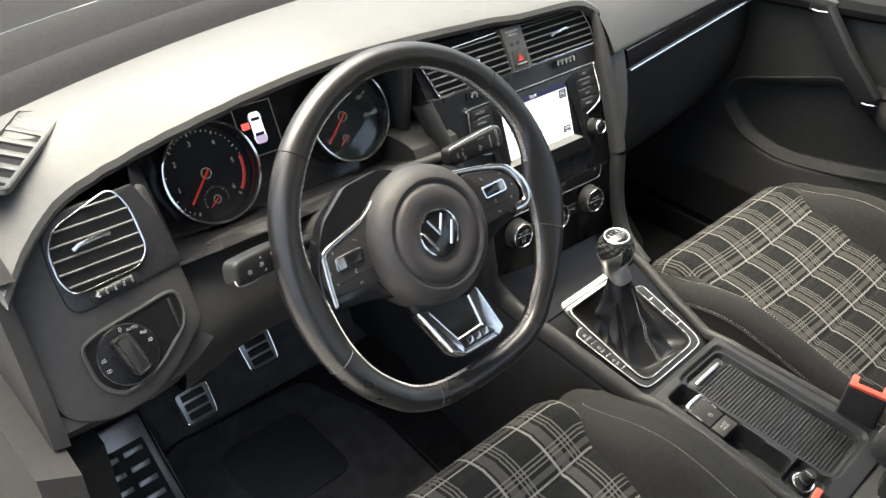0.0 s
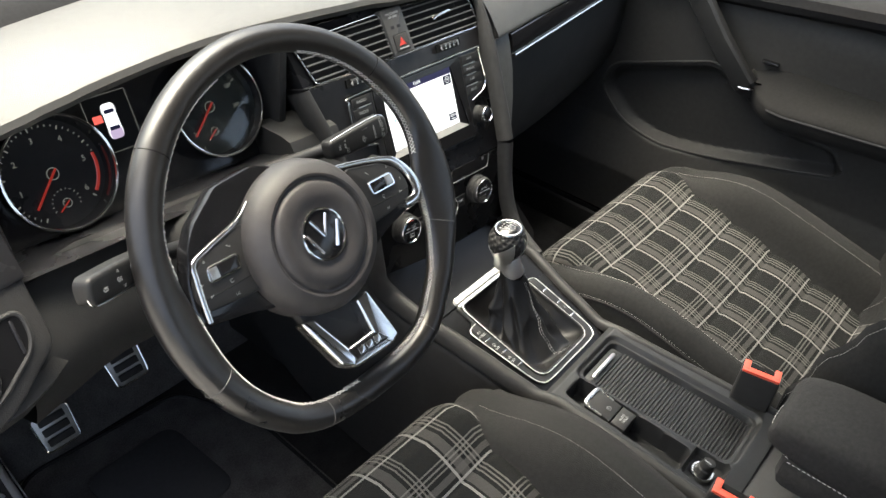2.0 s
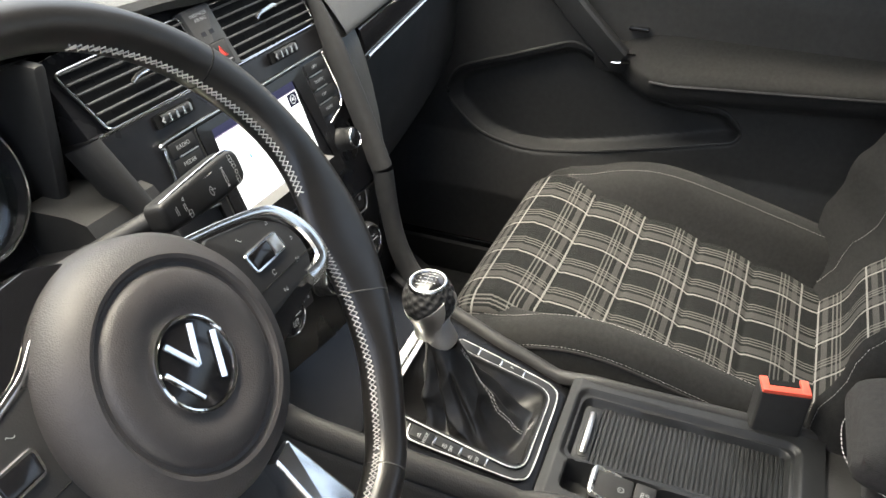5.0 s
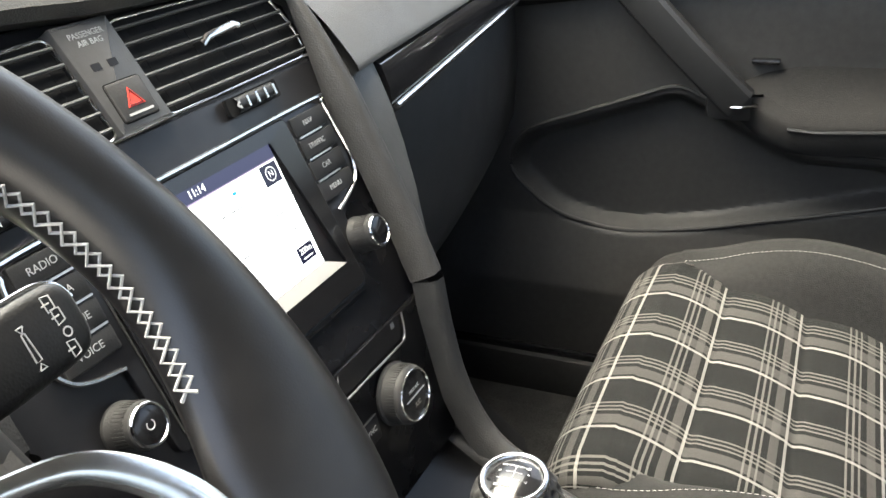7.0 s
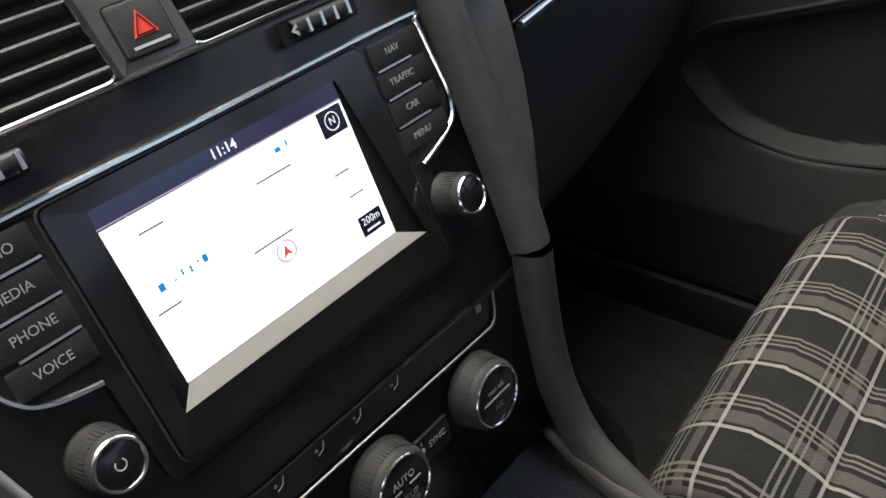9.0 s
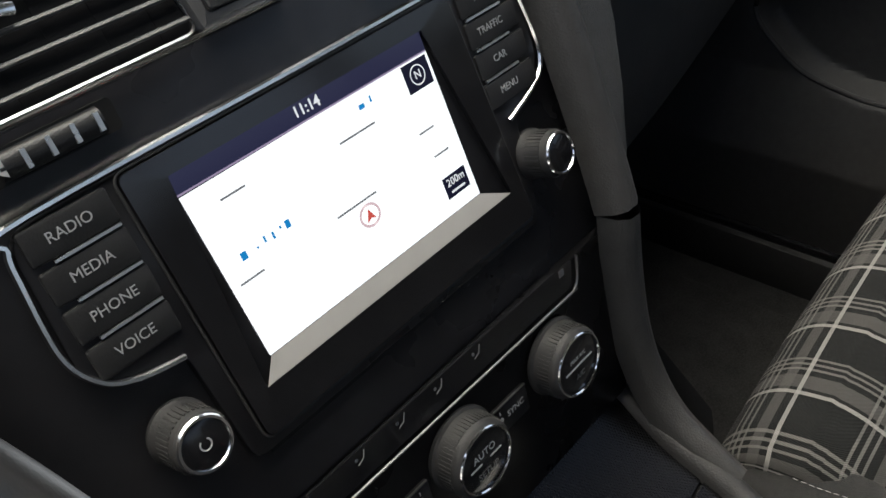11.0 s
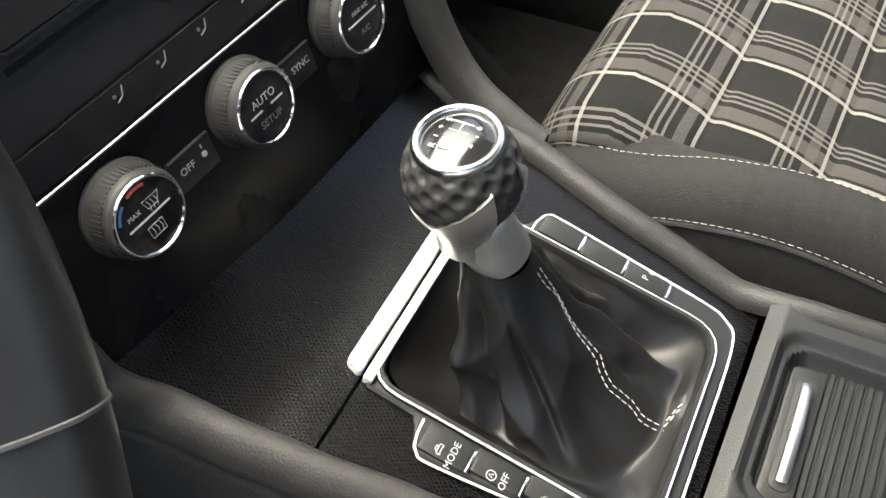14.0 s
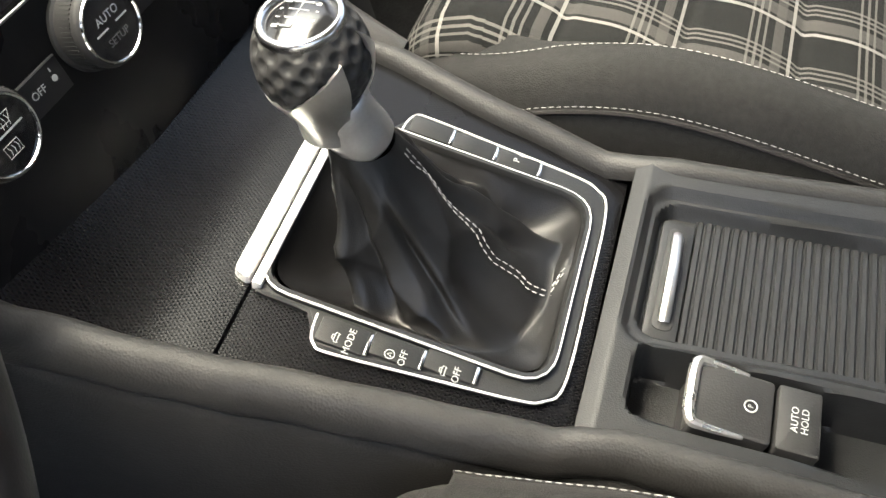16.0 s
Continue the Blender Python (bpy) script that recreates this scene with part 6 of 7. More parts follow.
rings = []
NJ = 60
for j in range(NJ + 1):
    t = j / NJ
    ring = []
    for b in base:
        a = math.atan2(b.y - 0.078, b.x)
        o = Vector((math.cos(a), math.sin(a), 0))
        pit = max(bell(a, 1.72, 0.84), 0.75 * bell(a, -0.62, 0.40), 0.30 * bell(a, -2.15, 0.30))
        ridge = bell(a, 2.62, 0.13) + 0.5 * bell(a, -0.18, 0.16) + 0.6 * bell(a, -1.05, 0.18)
        pit = max(0.0, pit - 0.4 * ridge)
        foot = b.lerp(foot_c + o * 0.031, 0.22 + 0.66 * pit)
        z0 = -0.005 - 0.020 * pit
        tp = topc + o * 0.0172
        if t < 0.3:
            q = t / 0.3
            p = b.lerp(foot, q)
            p.z = 0.0025 + (z0 - 0.0025) * math.sin(0.5 * math.pi * q) ** 0.8 + 0.003 * math.sin(math.pi * q) * (1 - pit)
            p.z += 0.0035 * math.sin(math.pi * q) * fold(3.5 * a + 1.4)
        else:
            q = (t - 0.3) / 0.7
            p = foot.lerp(tp, q ** 0.90)
            p.z = z0 + (topc.z - z0) * q ** 1.22
            env = math.sin(math.pi * q ** 0.7)
            crease = bell(a, -2.62, 0.10) + 0.8 * bell(a, -1.30, 0.10) + 0.9 * bell(a, 2.95, 0.09) + 0.7 * bell(a, 0.35, 0.12)
            p += o * env * (0.0040 * ridge - 0.0095 * crease * (1 - q) ** 0.7 + 0.0046 * fold(1.5 * a + 4.0 * q + 0.6) + 0.0040 * fold(2.5 * a - 6.0 * q + 2.0))
        p += Vector((1, 0.6, 0.8)) * 0.0036 * math.sin(math.pi * t) * noise.noise(Vector((p.x * 42, p.y * 42, p.z * 30)))
        ring.append(GF @ p)
    rings.append(ring)
part("boot", skin(rings), boot_mat, lev, "creased soft black leather boot", 80)
SEAM = [(0.0, -1.36), (0.10, -1.42), (0.25, -1.56), (0.36, -1.68), (0.52, -1.66), (0.75, -1.44), (1.0, -1.34)]
for off in (-0.0017, 0.0017):
    line = []
    for j in range(6, NJ - 1):
        ring = rings[j]
        ang = table(SEAM, j / NJ)[0]
        f = ((ang % (2 * math.pi)) / (2 * math.pi)) * nb
        k = int(f)
        e = (ring[(k + 1) % nb] - ring[k % nb])
        d = (rings[j + 1][k % nb] - ring[k % nb]).normalized()
        o = e.cross(d).normalized()
        line.append(ring[k % nb] + e * (f - k) + e.normalized() * off + o * 0.0007 * (1 if o.z > 0 else -1))
    part("stitching", dashes(smooth_path(line[::3], 140), 0.0032, 0.0014, 0.00036), thread_mat, lev, "double white stitching")

# ---- rear of the console: deck with wells ----
def console_deck(u, v):
    y = lerp(-0.262, 0.004, v)
    a, b = table(LEFT, y)[0] - 0.002, table(RIGHT, y)[0] + 0.004
    x = lerp(a, b, u)
    s = lerp(0.020, 0.0, v)
    z = 0.002
    z -= 0.006 * well(x, y, -0.028 + s, -0.236, 0.073 + s, -0.008, 0.012, 0.003)
    z -= 0.009 * well(x, y, -0.020 + s, -0.228, 0.066 + s, -0.015, 0.010)
    z -= 0.030 * well(x, y, -0.066, -0.186, -0.029, -0.018, 0.007)
    z -= 0.016 * well(x, y, -0.064, -0.235, -0.012, -0.190, 0.008)
    z -= 0.004 * max(0.0, (y + 0.004) / 0.008)
    return (x, y, z)


part("rear_box", box(-0.058, -0.62, 0.48, 0.138, -0.2885, 0.577, 0.010), soft_mat, con, "grained rear console box under the armrest")
part("rear_deck", local(CF, sheet(console_deck, 100, 130)), grey_mat, con, "satin dark grey console deck")
tray = thing("tray_cover", CF, "ribbed grey sliding tray cover with chrome handle", "tray cover")
part("front_plate", local(pose(0, 0, 0), prism(rounded([(-0.018, -0.036), (0.062, -0.036), (0.062, -0.018), (-0.018, -0.018)], 0.004), -0.02, -0.0095, 0.001)), grey_mat, tray)
rib_me = None
for k in range(38):
    y = -0.0385 - k * 0.0050
    s = lerp(0.020, 0.0, (y + 0.262) / 0.266)
    bm = skin([[(x, y + dy, z) for dy, z in ((-0.0023, -0.016), (-0.0021, -0.0125), (-0.0012, -0.0113), (0.0012, -0.0113), (0.0021, -0.0125), (0.0023, -0.016))] for x in (-0.018, 0.064)], True, True)
    if rib_me is None:
        first = part("slat", bm, grey_mat, tray)
        first.matrix_local = pose(s, 0, 0)
        rib_me = first.data
        y0 = y
    else:
        bm.free()
        ob = new("slat", rib_me)
        ob.parent = tray
        ob.matrix_local = pose(s, y - y0, 0)
part("handle_seat", local(pose(0.0228, -0.0275, -0.0095), prism(rect(-0.034, -0.0055, 0.034, 0.0055, 0.005), -0.002, 0.0006, 0.0005)), dark_mat, tray)
part("handle", tube([(-0.006, -0.0280, -0.0085), (-0.002, -0.0278, -0.0060), (0.022, -0.0275, -0.0050), (0.047, -0.0270, -0.0060), (0.051, -0.0268, -0.0085)], 0.0032, seg=10, flat=0.8), collar_mat, tray, "polished chrome handle")
pb = thing("parking_brake_switch", CF, "electric parking brake and auto hold switch with silver lip", "switch")
part("brake_rocker", local(pose(-0.0475, -0.0655, 0, 4, 0, 0), prism(rect(-0.0172, -0.019, 0.0172, 0.019, 0.003), -0.028, 0.0035, 0.002)), dark_mat, pb)
part("silver_lip", local(pose(-0.0475, -0.0655, 0.0026, 4, 0, 0), tube(smooth_path([(-0.0168, -0.006, 0), (-0.0172, 0.012, 0.0006), (-0.0150, 0.0195, 0.001), (0, 0.0205, 0.001), (0.0150, 0.0195, 0.001), (0.0172, 0.012, 0.0006), (0.0168, -0.006, 0)], 40), [0.0010 + 0.0022 * math.sin(math.pi * k / 40) for k in range(41)], seg=8)), silver_mat, pb, "satin silver lip")
part("silver_cap", local(pose(-0.0475, -0.0655, 0, 4, 0, 0), prism(rect(-0.0165, 0.0085, 0.0165, 0.0192, 0.003), -0.012, 0.0030, 0.0012)), alu_mat, pb, "broad satin silver front edge")
part("hold_button", prism(rect(-0.0650, -0.1065, -0.0305, -0.0860, 0.002), -0.028, 0.0030, 0.0015), dark_mat, pb)
part("brake_mark", tube([(-0.0475 + 0.0030 * math.cos(a), -0.0735 + 0.0030 * math.sin(a), 0.0036) for a in np.linspace(0, 2 * math.pi, 21)[:-1]], 0.0004, closed=True, seg=4), white_mat, pb)
lettering("marking", "P", 0.0036, -0.0475, -0.0735, 0.0037, white_mat, pb, 0)
lettering("marking", "AUTO\nHOLD", 0.0048, -0.0478, -0.0965, 0.0032, white_mat, pb, 0)
part("slot_mark", box(-0.052, -0.0580, 0.002, -0.043, -0.0555, 0.0040), panel_mat, pb)
so2 = thing("power_socket", CF, "black twelve-volt socket plug with silver ring", "power socket")
part("silver_ring", local(pose(-0.0375, -0.2105, -0.013), lathe([(0.0105, 0.0), (0.0150, 0.0), (0.0152, 0.004), (0.0140, 0.0062), (0.0118, 0.0062), (0.0105, 0.004)], 36)), bright_mat, so2)
part("plug", local(pose(-0.0375, -0.2105, -0.010, 6, 8, 0), lathe([(0.0104, 0.0), (0.0104, 0.010), (0.0088, 0.0115), (0.0084, 0.020), (0.0076, 0.0215), (0.0001, 0.0215)], 32)), dark_mat, so2)
part("marking", local(pose(-0.0375, -0.2105, 0.0125, 6, 8, 0), box(-0.001, -0.005, 0, 0.001, 0.004, 0.0003)), grey_print, so2)


# ---- seats ----
PROFILE = [(0.118, 0.42), (0.142, 0.46), (0.158, 0.51), (0.165, 0.552), (0.160, 0.587), (0.140, 0.610), (0.108, 0.6200)]
TUFTS = (0.048, -0.034, -0.116, -0.197)


def cushion_height(y):
    z = 0.6030 - 0.262 * (0.045 - y) - 0.9 * max(0.0, y - 0.075) ** 2
    z += 0.0026 * math.cos(2 * math.pi * (y - 0.007) / 0.0815)
    for t in TUFTS:
        z -= 0.0034 * math.exp(-((y - t) / 0.0050) ** 2)
    return z


def centre_line():
    pts = smooth_path([(0, y, z) for y, z in PROFILE], 26)
    pts += [Vector((0, y, cushion_height(y))) for y in np.linspace(0.104, -0.33, 150)]
    return pts


LINE = centre_line()
ARC = [0.0]
for a, b in zip(LINE, LINE[1:]):
    ARC.append(ARC[-1] + (b - a).length)
V_TUFT = ARC[min(range(len(LINE)), key=lambda i: abs(LINE[i].y - TUFTS[0]) + (1 if i < 26 else 0))]


def seat(m, label, narrow, inner):
    s = thing("car_seat", m, label, "car seat", "front seats")
    nL = len(LINE) - 1

    def half(y):
        t = min(1.0, max(0.0, (y - 0.005) / 0.11))
        return 0.166 + 0.018 * t * t * (3 - 2 * t)

    def panel(u, v):
        i = round(v * nL)
        p = LINE[i]
        w = 2 * u - 1
        x = w * half(p.y)
        dish = -0.010 * (1 - w * w)
        edge = -0.004 * max(0, abs(w) - 0.93) / 0.07
        edge -= 0.22 * max(0.0, abs(x) - 0.168)
        return (x, p.y - 0.006 * w * w * (1 if i < 30 else 0), p.z + dish + edge)

    part("cushion", sheet(panel, 24, nL, uv=lambda u, v: (-(2 * u - 1) * half(LINE[round(v * nL)].y), ARC[round(v * nL)] - V_TUFT)), tartan_mat, s, "tartan seat cushion with sewn channels")
    for side in (-1, 1):
        rings, stitch1, stitch2 = [], [], []
        spine = [(p.y, p.z) for p in smooth_path([(0, y, z) for y, z in PROFILE], 16)]
        spine += [(y, 0.6030 - 0.262 * (0.045 - y) - 0.9 * max(0.0, y - 0.075) ** 2) for y in np.linspace(0.100, -0.34, 40)]
        for k, (y, z) in enumerate(spine):
            (y0, z0), (y1, z1) = spine[max(k - 1, 0)], spine[min(k + 1, len(spine) - 1)]
            n = Vector((0, z1 - z0, y0 - y1)).normalized()
            g = min(1.0, k / 20)
            g = g * g * (3 - 2 * g)
            e = min(1.0, max(0.0, (k - 4) / 14))
            h = 0.066 / (1 + math.exp((y - 0.034) / 0.030)) + 0.012 * (1 - e * e * (3 - 2 * e)) - 0.006 - 0.016 * min(1, max(0, (y - 0.04) / 0.07))
            h *= 1.12 if inner > 0.9 and side * narrow < 0 else 1.0
            sec = [(0.150, -0.026), (0.168, -0.004), (0.180, 0.3 * h), (0.196, 0.75 * h), (0.212, 0.97 * h), (0.222, h), (0.238, h + 0.003), (0.254, h + 0.001), (0.268, h - 0.006), (0.279, h - 0.020), (0.287, h - 0.05), (0.292, -0.12 * g - 0.03), (0.288, -0.19 * g - 0.035), (0.27, -0.25 * g - 0.04)]
            ring = []
            for x, q in sec:
                x = 0.164 + (x - 0.164) * (0.72 + 0.28 * g) * (0.86 if side * narrow > 0 else inner) if x > 0.164 else x
                ring.append(Vector((side * x, y, z)) + n * (q - 0.004))
            rings.append(ring)
            stitch1.append(ring[4].lerp(ring[5], 0.55) + n * 0.0012 - Vector((side * 0.0008, 0, 0)))
            stitch2.append(ring[9] + n * 0.0006 + Vector((side * 0.0012, 0, 0)))
        part("bolster", skin(rings, closed=False), cloth_mat, s, "charcoal cloth side bolster")
        part("piping", tube([r[9].lerp(r[10], 0.1) + Vector((side * 0.0008, 0, -0.0008)) for r in rings[16:]], 0.0016, seg=6), rib_cloth, s)
        for line in (stitch1, stitch2):
            part("stitching", dashes(line[17:], 0.0034, 0.0016, 0.00028), seam_mat, s, "pale seam stitching")
    for side in (-1, 1):
        down = ((0.0, 0.0), (0.004, -0.003), (0.008, -0.010), (0.010, -0.022), (0.011, -0.060))

        def flank(u, v):
            i = round(v * nL)
            k = round(u * 4)
            p = Vector(panel(0.5 + 0.5 * side, i / nL))
            return p + Vector((side * down[k][0], -0.25 * down[k][0], down[k][1] * (0.15 + 0.85 * min(1.0, max(0.0, (i - 16) / 24)))))

        part("cushion_side", sheet(flank, 4, nL, uv=lambda u, v: (-side * (half(LINE[round(v * nL)].y) + (0.0, 0.005, 0.013, 0.025, 0.063)[round(u * 4)]), ARC[round(v * nL)] - V_TUFT)), tartan_mat, s)
    part("base", box(-0.27, -0.36, 0.31, 0.27, 0.09, 0.44, 0.02), dark_mat, s)
    part("front_valance", skin([[(x, y, z) for y, z in ((0.120, 0.43), (0.110, 0.40), (0.08, 0.36), (0.04, 0.33))] for x in (-0.26, -0.15, 0, 0.15, 0.26)], closed=False), rib_cloth, s)
    part("rail", box(-0.235, -0.40, 0.296, -0.195, 0.16, 0.325, 0.004), dark_mat, s)
    part("rail", box(0.195, -0.40, 0.296, 0.235, 0.16, 0.325, 0.004), dark_mat, s)
    # backrest
    B = pose(0, -0.294, 0.505, 32, 0, 0)

    def back(u, v, w0, w1, front):
        x = lerp(w0, w1, u)
        h = lerp(0.0, 0.62, v)
        return B @ Vector((x, front(x, h), h))

    def front(x, h):
        t = max(0.0, (abs(x) - 0.135) / 0.09)
        bump = 0.105 * min(1, t) ** 1.3 * math.sin(math.pi * min(1, max(0, (h + 0.03) / 0.56))) ** 0.7
        taper = -0.05 * max(0, h - 0.5) / 0.12
        return bump + taper + 0.004 * math.cos(h * 77)

    part("backrest", sheet(lambda u, v: back(u, v, -0.137, 0.137, front), 14, 60, uv=lambda u, v: (-lerp(-0.137, 0.137, u), -v * 0.62)), tartan_mat, s, "tartan backrest panel")
    for side in (-1, 1):
        rings = []
        seam = []
        for k in range(31):
            h = lerp(-0.02, 0.62, k / 30)
            ring = [B @ Vector((side * x, front(x, h), h)) for x in (0.136, 0.155, 0.172, 0.188, 0.203, 0.217, 0.226)]
            tipy = front(0.226, h)
            ring += [B @ Vector((side * x, tipy * f, h)) for x, f in ((0.236, 0.93), (0.245, 0.75), (0.250, 0.4))] + [B @ Vector((side * 0.245, -0.06, h))]
            rings.append(ring)
            seam.append(ring[2] + B.to_3x3() @ Vector((0, 0.001, 0)))
        part("back_bolster", skin(rings, closed=False), cloth_mat, s)
        part("stitching", dashes([r[7] + B.to_3x3() @ Vector((side * 0.0006, 0.0008, 0)) for r in rings], 0.0034, 0.0016, 0.00028), seam_mat, s)
        part("stitching", dashes(seam, 0.0034, 0.0016, 0.00028), seam_mat, s)
    part("back_shell", sheet(lambda u, v: B @ Vector((lerp(-0.248, 0.248, u), -0.075 - 0.02 * math.sin(math.pi * u), lerp(-0.06, 0.63, v))), 8, 8), rib_cloth, s)
    part("top_roll", tube([B @ Vector((x, -0.04, 0.60 - 0.05 * (x / 0.24) ** 4)) for x in np.linspace(-0.235, 0.235, 15)], 0.045, seg=12), cloth_mat, s)
    return s


seat(pose(0.376, -0.006, 0.004), "tartan and charcoal cloth passenger seat beside the console", 1, 0.60)
seat(pose(-0.369, -0.100, 0.0145), "tartan and charcoal cloth driver seat before the steering wheel", -1, 0.93)


def buckle(m, label):
    b = thing("seat_belt_buckle", m, label, "seat belt buckle", "belt buckles")
    part("body", prism(rounded([(-0.0125, -0.026), (0.0125, -0.026), (0.0125, 0.026), (-0.0125, 0.026)], 0.004), -0.090, 0.0, 0.002), dark_mat, b)
    part("button", skin([[(x, y, z) for x, z in ((-0.0115, 0.0), (-0.0115, 0.0042), (-0.003, 0.0036), (0.001, 0.001), (0.001, 0.0))] for y in (-0.0235, -0.015, 0.015, 0.0235)], True, True), buckle_mat, b, "orange red release button")
    part("button", box(-0.0118, 0.016, 0.0, 0.0118, 0.0245, 0.004, 0.001), buckle_mat, b)
    part("button", box(-0.0118, -0.0245, 0.0, 0.0118, -0.016, 0.004, 0.001), buckle_mat, b)
    part("slot", box(0.002, -0.015, -0.001, 0.010, 0.015, 0.0012), deep_mat, b)
    part("stem", box(-0.006, -0.014, -0.20, 0.006, 0.014, -0.07, 0.002), dark_mat, b)
    return b


buckle(pose(0.132, -0.2465, 0.641, 2, 0, 13), "black seat belt buckle with orange red button beside the passenger seat")
buckle(pose(-0.069, -0.302, 0.622, 6, 0, 8), "black seat belt buckle with orange red button beside the driver seat")

arm = thing("armrest", pose(0.0435, -0.302, 0.688, 3, 0, 2), "charcoal cloth centre armrest with pale seam", "armrest")
rings = []
for k in range(25):
    y = 0.004 - 0.33 * (k / 24) ** 1.3
    f = 0.20 + 0.80 * math.sqrt(1 - (1 - min(1, k / 11)) ** 2)
    rings.append([(0.064 * (0.70 + 0.3 * f) * math.copysign(abs(math.cos(a)) ** 0.45, math.cos(a)), y, 0.037 * f * math.copysign(abs(math.sin(a)) ** 0.6, math.sin(a)) - 0.008 * (1 - f)) for a in np.linspace(0, 2 * math.pi, 41)[:-1]])
part("pad", skin(rings, True, True), arm_cloth, arm)
part("lower_pad", box(-0.058, -0.33, -0.075, 0.058, -0.022, -0.020, 0.016), arm_cloth, arm)
part("stitching", dashes([(x, 0.006 - 0.035 * abs(x / 0.06) ** 3, -0.020) for x in np.linspace(-0.06, 0.06, 30)], 0.0042, 0.0018, 0.0006), thread_mat, arm)
part("stitching", dashes([(-0.0655, -0.03 - 0.3 * t, -0.020) for t in np.linspace(0, 1, 30)], 0.0042, 0.0018, 0.0006), thread_mat, arm)

# ---- passenger door ----
door = thing("car_door", pose(-0.028, -0.006, 0), "closed dark passenger door with pull handle and storage pocket", "car door")
POCKET = [(0.146, 0.772), (0.360, 0.696), (0.378, 0.640), (0.313, 0.580), (0.225, 0.559), (0.113, 0.576), (-0.018, 0.609), (-0.128, 0.637), (-0.138, 0.656), (-0.110, 0.690), (0.0, 0.692), (0.085, 0.740)]
pk = rounded(POCKET, [0.02, 0.03, 0.03, 0.03, 0.04, 0.04, 0.03, 0.012, 0.012, 0.02, 0.03, 0.02])


def inside(y, z, poly):
    c = False
    for (y0, z0), (y1, z1) in zip(poly, poly[1:] + poly[:1]):
        if (z0 > z) != (z1 > z) and y < (y1 - y0) * (z - z0) / (z1 - z0) + y0:
            c = not c
    return c


def off_edge(y, z, poly):
    best = 9.0
    p = Vector((y, z))
    for a, b in zip(poly, poly[1:] + poly[:1]):
        a, b = Vector(a), Vector(b)
        d = b - a
        t = max(0, min(1, (p - a).dot(d) / max(d.length_squared, 1e-12)))
        best = min(best, (p - a - d * t).length)
    return best if inside(y, z, poly) else -best


def door_x(y, z):
    x = 0.765
    d = off_edge(y, z, pk)
    if d > -0.001:
        t = max(0, min(1, (d + 0.001) / 0.020))
        x += 0.027 * t * t * (3 - 2 * t)
    if z > 0.86:
        t = min(1, (z - 0.86) / 0.06)
        x += 0.018 * t * t
    if z < 0.58:
        x -= 0.03 * min(1, (0.58 - z) / 0.10)
    return x


part("panel", sheet(lambda u, v: (door_x(lerp(0.62, -0.80, u), lerp(0.34, 0.915, v)), lerp(0.62, -0.80, u), lerp(0.34, 0.905, v)), 260, 124), door_mat, door, "matt black moulded door panel")
part("pocket_rim", tube([(0.7655, y, z) for y, z in pk], 0.0032, closed=True, seg=8), door_mat, door, "rounded rim of the pocket")
rings = []
for k in range(21):
    y = lerp(0.60, -0.80, k / 20)
    z = 0.908 - 0.105 * (y - 0.05)
    rings.append([(0.80, y, z - 0.012), (0.756, y, z - 0.010), (0.745, y, z - 0.002), (0.742, y, z + 0.010), (0.748, y, z + 0.024), (0.766, y, z + 0.033), (0.81, y, z + 0.037), (0.84, y, z + 0.027)])
part("belt_rail", skin(rings, closed=False), cowl_mat, door, "grained shoulder rail")
rings = []
for k in range(29):
    t = k / 28
    y = lerp(0.075, -0.80, t)
    f = 1 - (1 - min(1, t / 0.10)) ** 2
    top = 0.770 + 0.023 * f
    edge = lerp(0.768, 0.742, f) + 0.02 * max(0, -y - 0.0) / 0.25 * 0.9
    xe = 0.752 - 0.052 * f
    rings.append([(0.775, y, top + 0.018), (0.762, y, top + 0.004), (0.735, y, lerp(top, edge, 0.35)), (xe + 0.016, y, edge + 0.016), (xe + 0.003, y, edge + 0.006), (xe, y, edge - 0.002), (xe + 0.004, y, edge - 0.022), (xe + 0.018, y, edge - 0.036), (0.775, y, edge - 0.044)])
part("armrest", skin(rings, closed=False), cloth_mat, door, "cloth covered door armrest")
part("armrest_seam", tube([(r[5][0] - 0.0008, r[5][1], r[5][2]) for r in rings[2:]], 0.0022, seg=6), grey_mat, door)
a, b = Vector((0.724, 0.203, 0.897)), Vector((0.722, 0.068, 0.762))
d = (b - a).normalized()
w = Vector((0, d.z, -d.y))
rings = []
for t, sx in ((-0.0, 0.0), (0.05, 0.0), (0.5, 0.008), (0.95, 0.002), (1.0, 0.0)):
    p = a.lerp(b, t)
    rings.append([p + Vector((-sx + dx, 0, 0)) + w * dw for dx, dw in ((0.0, -0.020), (-0.006, -0.016), (-0.008, 0.0), (-0.006, 0.016), (0.0, 0.020), (0.018, 0.019), (0.018, -0.019))])
part("pull_handle", skin(rings, True, True), grey_mat, door, "slanted grey pull handle")
for p in (a, b):
    part("chrome_cap", tube([p + Vector((-0.004, 0.020, -0.001)), p + Vector((-0.0095, 0, 0)), p + Vector((-0.004, -0.020, 0.002))], 0.0018, seg=6), bright_mat, door)
part("handle_root", box(0.735, 0.045, 0.735, 0.785, 0.11, 0.775, 0.012), dark_mat, door)
part("handle_root", box(0.735, 0.18, 0.885, 0.785, 0.235, 0.915, 0.010), dark_mat, door)
part("window_switch", box(0.755, 0.030, 0.802, 0.775, 0.062, 0.808, 0.002), gloss_mat, door)
part("door_edge", box(0.802, -0.80, 0.30, 0.835, 0.62, 0.90), deep_mat, door)

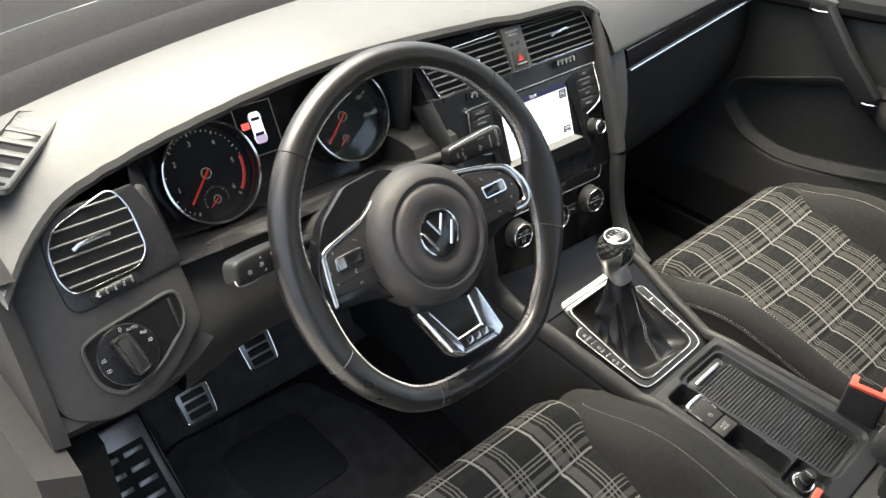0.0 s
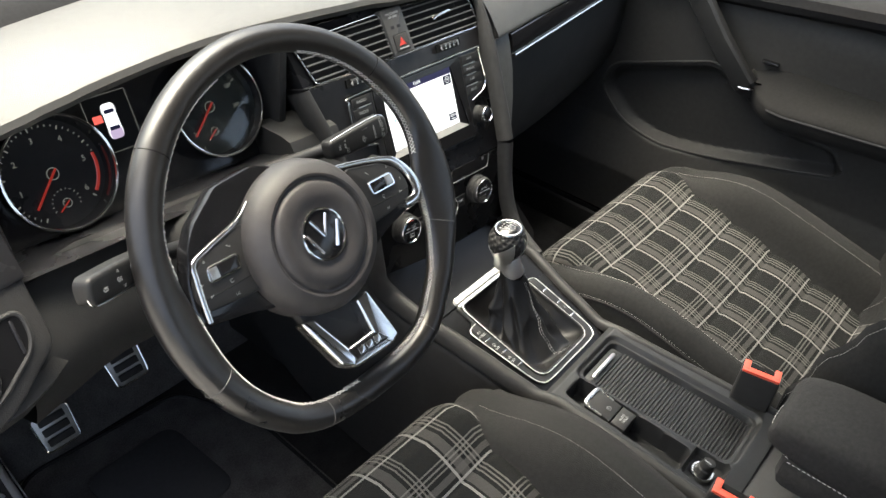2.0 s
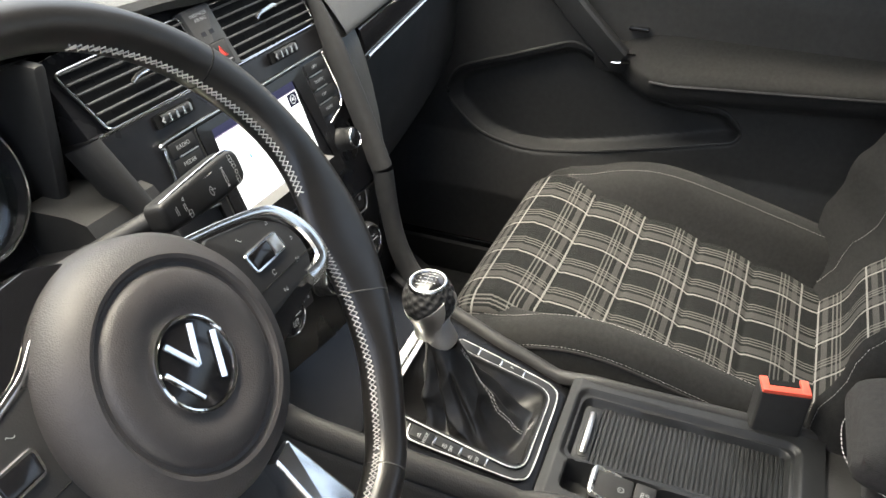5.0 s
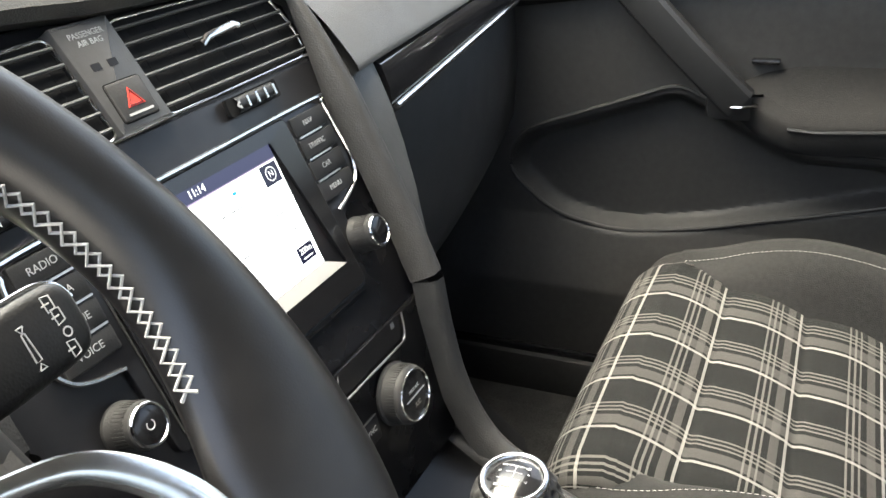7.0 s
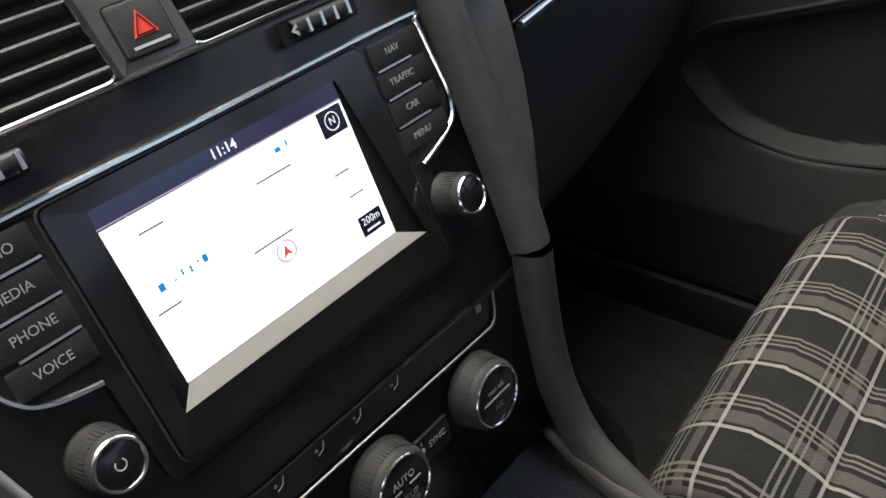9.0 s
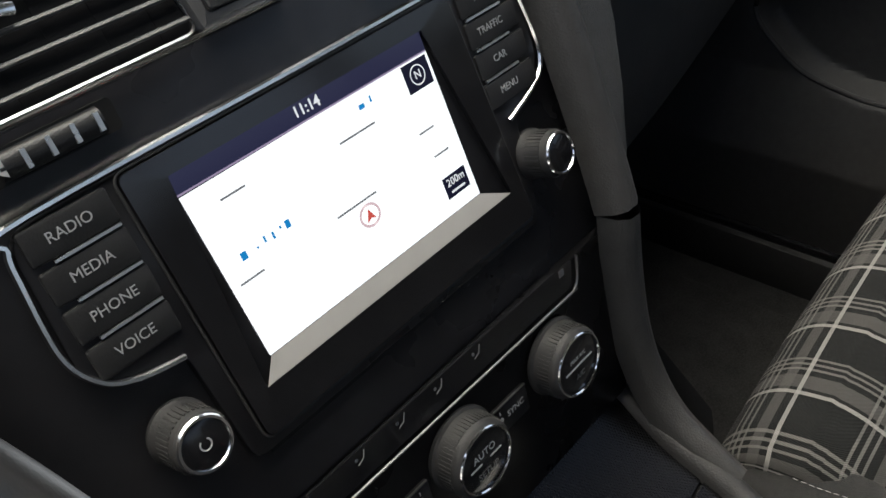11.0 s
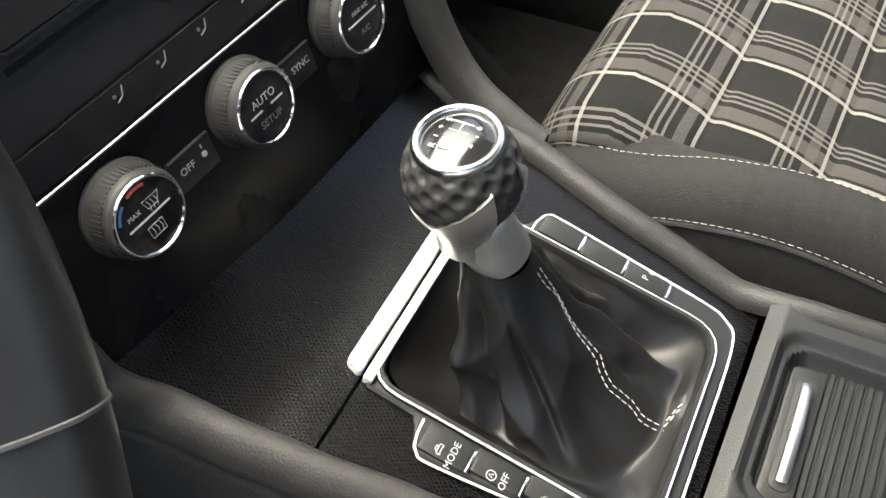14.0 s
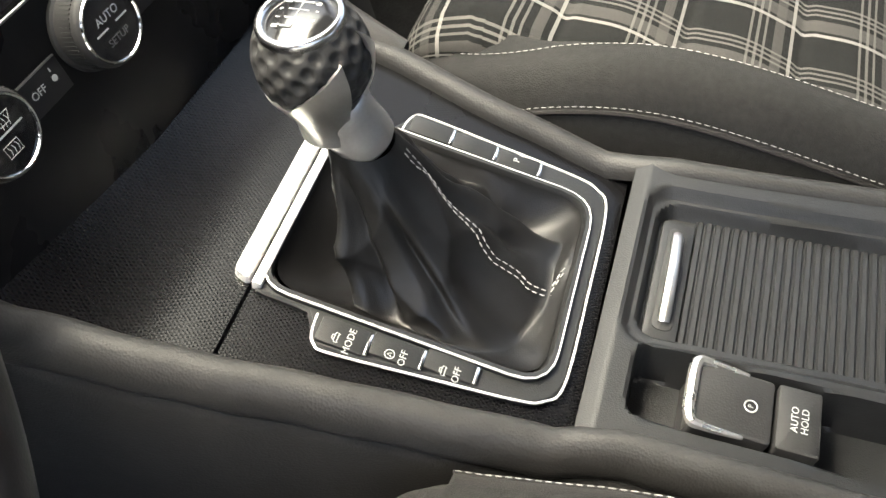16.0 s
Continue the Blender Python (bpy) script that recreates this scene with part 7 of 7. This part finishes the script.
# ---- footwell ----
mat = thing("floor_mat", pose(-0.021, 0, 0.001), "dark grey carpet floor mat with stitched border", "floor mat")
mo = rounded([(-0.60, 0.02), (-0.185, 0.02), (-0.165, 0.40), (-0.22, 0.56), (-0.50, 0.58), (-0.60, 0.45)], 0.04)
part("carpet", prism(mo, 0.300, 0.309, 0.004), carpet_mat, mat)
part("border", tube([(x, y, 0.309) for x, y in inset(mo, 0.008)], 0.0035, closed=True, seg=6), grey_mat, mat)
part("heel_pad", prism(rounded([(-0.44, 0.33), (-0.28, 0.33), (-0.28, 0.50), (-0.44, 0.50)], 0.03), 0.309, 0.313, 0.002), bare_mat, mat)
mat2 = thing("floor_mat", pose(0, 0, 0), "dark grey carpet floor mat before the passenger seat", "floor mat")
# darker than the driver's mat: the footwell's shade is put into the colour
part("carpet", prism(rounded([(0.19, 0.05), (0.64, 0.05), (0.64, 0.55), (0.19, 0.55)], 0.04), 0.300, 0.309, 0.004), carpet_shaded_mat, mat2)


def pedal(m, label):
    p = thing("pedal", m, label, "pedal", "pedals")
    o = rounded([(-0.025, -0.029), (0.025, -0.029), (0.028, 0.026), (-0.028, 0.026)], 0.009)
    part("plate", prism(o, -0.006, 0.0, 0.002), alu_mat, p, "brushed steel pedal plate")
    part("edge", tube([(x, y, 0.0005) for x, y in o], 0.0016, closed=True, seg=8), chrome_mat, p)
    for k in range(3):
        part("rubber_grip", box(-0.019, -0.022 + k * 0.0155, -0.001, 0.019, -0.011 + k * 0.0155, 0.004, 0.0015), rubber_mat, p)
    part("arm", tube([(0, 0.02, -0.01), (0, 0.08, -0.03), (0, 0.25, -0.02)], 0.008, seg=8), dark_mat, p)
    return p


FEET = pose(-0.0157, -0.0058, 0.0177, 2.97, -3.91, -2.82)
pedal(FEET @ pose(-0.455, 0.505, 0.440, 52, 0, 0), "steel clutch pedal with black rubber grips")
pedal(FEET @ pose(-0.328, 0.525, 0.458, 52, 0, 0), "steel brake pedal with black rubber grips")
ft = thing("foot_rest", FEET @ pose(-0.582, 0.515, 0.375, 45, 0, 0), "steel foot rest plate with black rubber grips", "foot rest")
part("plate", prism(rounded([(-0.056, -0.125), (0.056, -0.125), (0.051, 0.068), (-0.051, 0.068)], 0.008), -0.012, 0.0, 0.003), alu_mat, ft, "brushed steel plate")
part("inlay", prism(rounded([(-0.046, -0.112), (0.042, -0.112), (0.040, 0.030), (-0.042, 0.030)], 0.004), -0.002, 0.001), rubber_mat, ft)
for i in range(2):
    for k in range(5):
        part("grip", box(-0.037 + i * 0.040, 0.012 - k * 0.026, 0.0, -0.006 + i * 0.040, 0.021 - k * 0.026, 0.0035, 0.001), alu_mat, ft)
part("edge", tube([(0.0515, 0.066, 0.001), (0.0560, -0.12, 0.001)], 0.003, seg=8), bright_mat, ft)
solid("pillar_trim", skin([[(x, y, z) for x, y in ((-0.775, 0.14), (-0.742, 0.12), (-0.735, 0.30), (-0.735, 0.62), (-0.775, 0.66))] for z in (0.30, 0.40, 0.60, 0.84)], True, True), edge_mat, "dark grey plastic trim at the foot of the door pillar", "trim panel", "structure")
solid("kick_panel", skin([[(-0.735, y, z) for y, z in ((0.12, 0.36), (0.16, 0.80), (0.40, 0.82), (0.60, 0.80), (0.60, 0.30))], [(-0.700, y, z) for y, z in ((0.16, 0.36), (0.19, 0.79), (0.40, 0.80), (0.60, 0.78), (0.60, 0.30))]], True, True), edge_mat, "dark plastic kick panel by the foot rest", "trim panel", "structure")
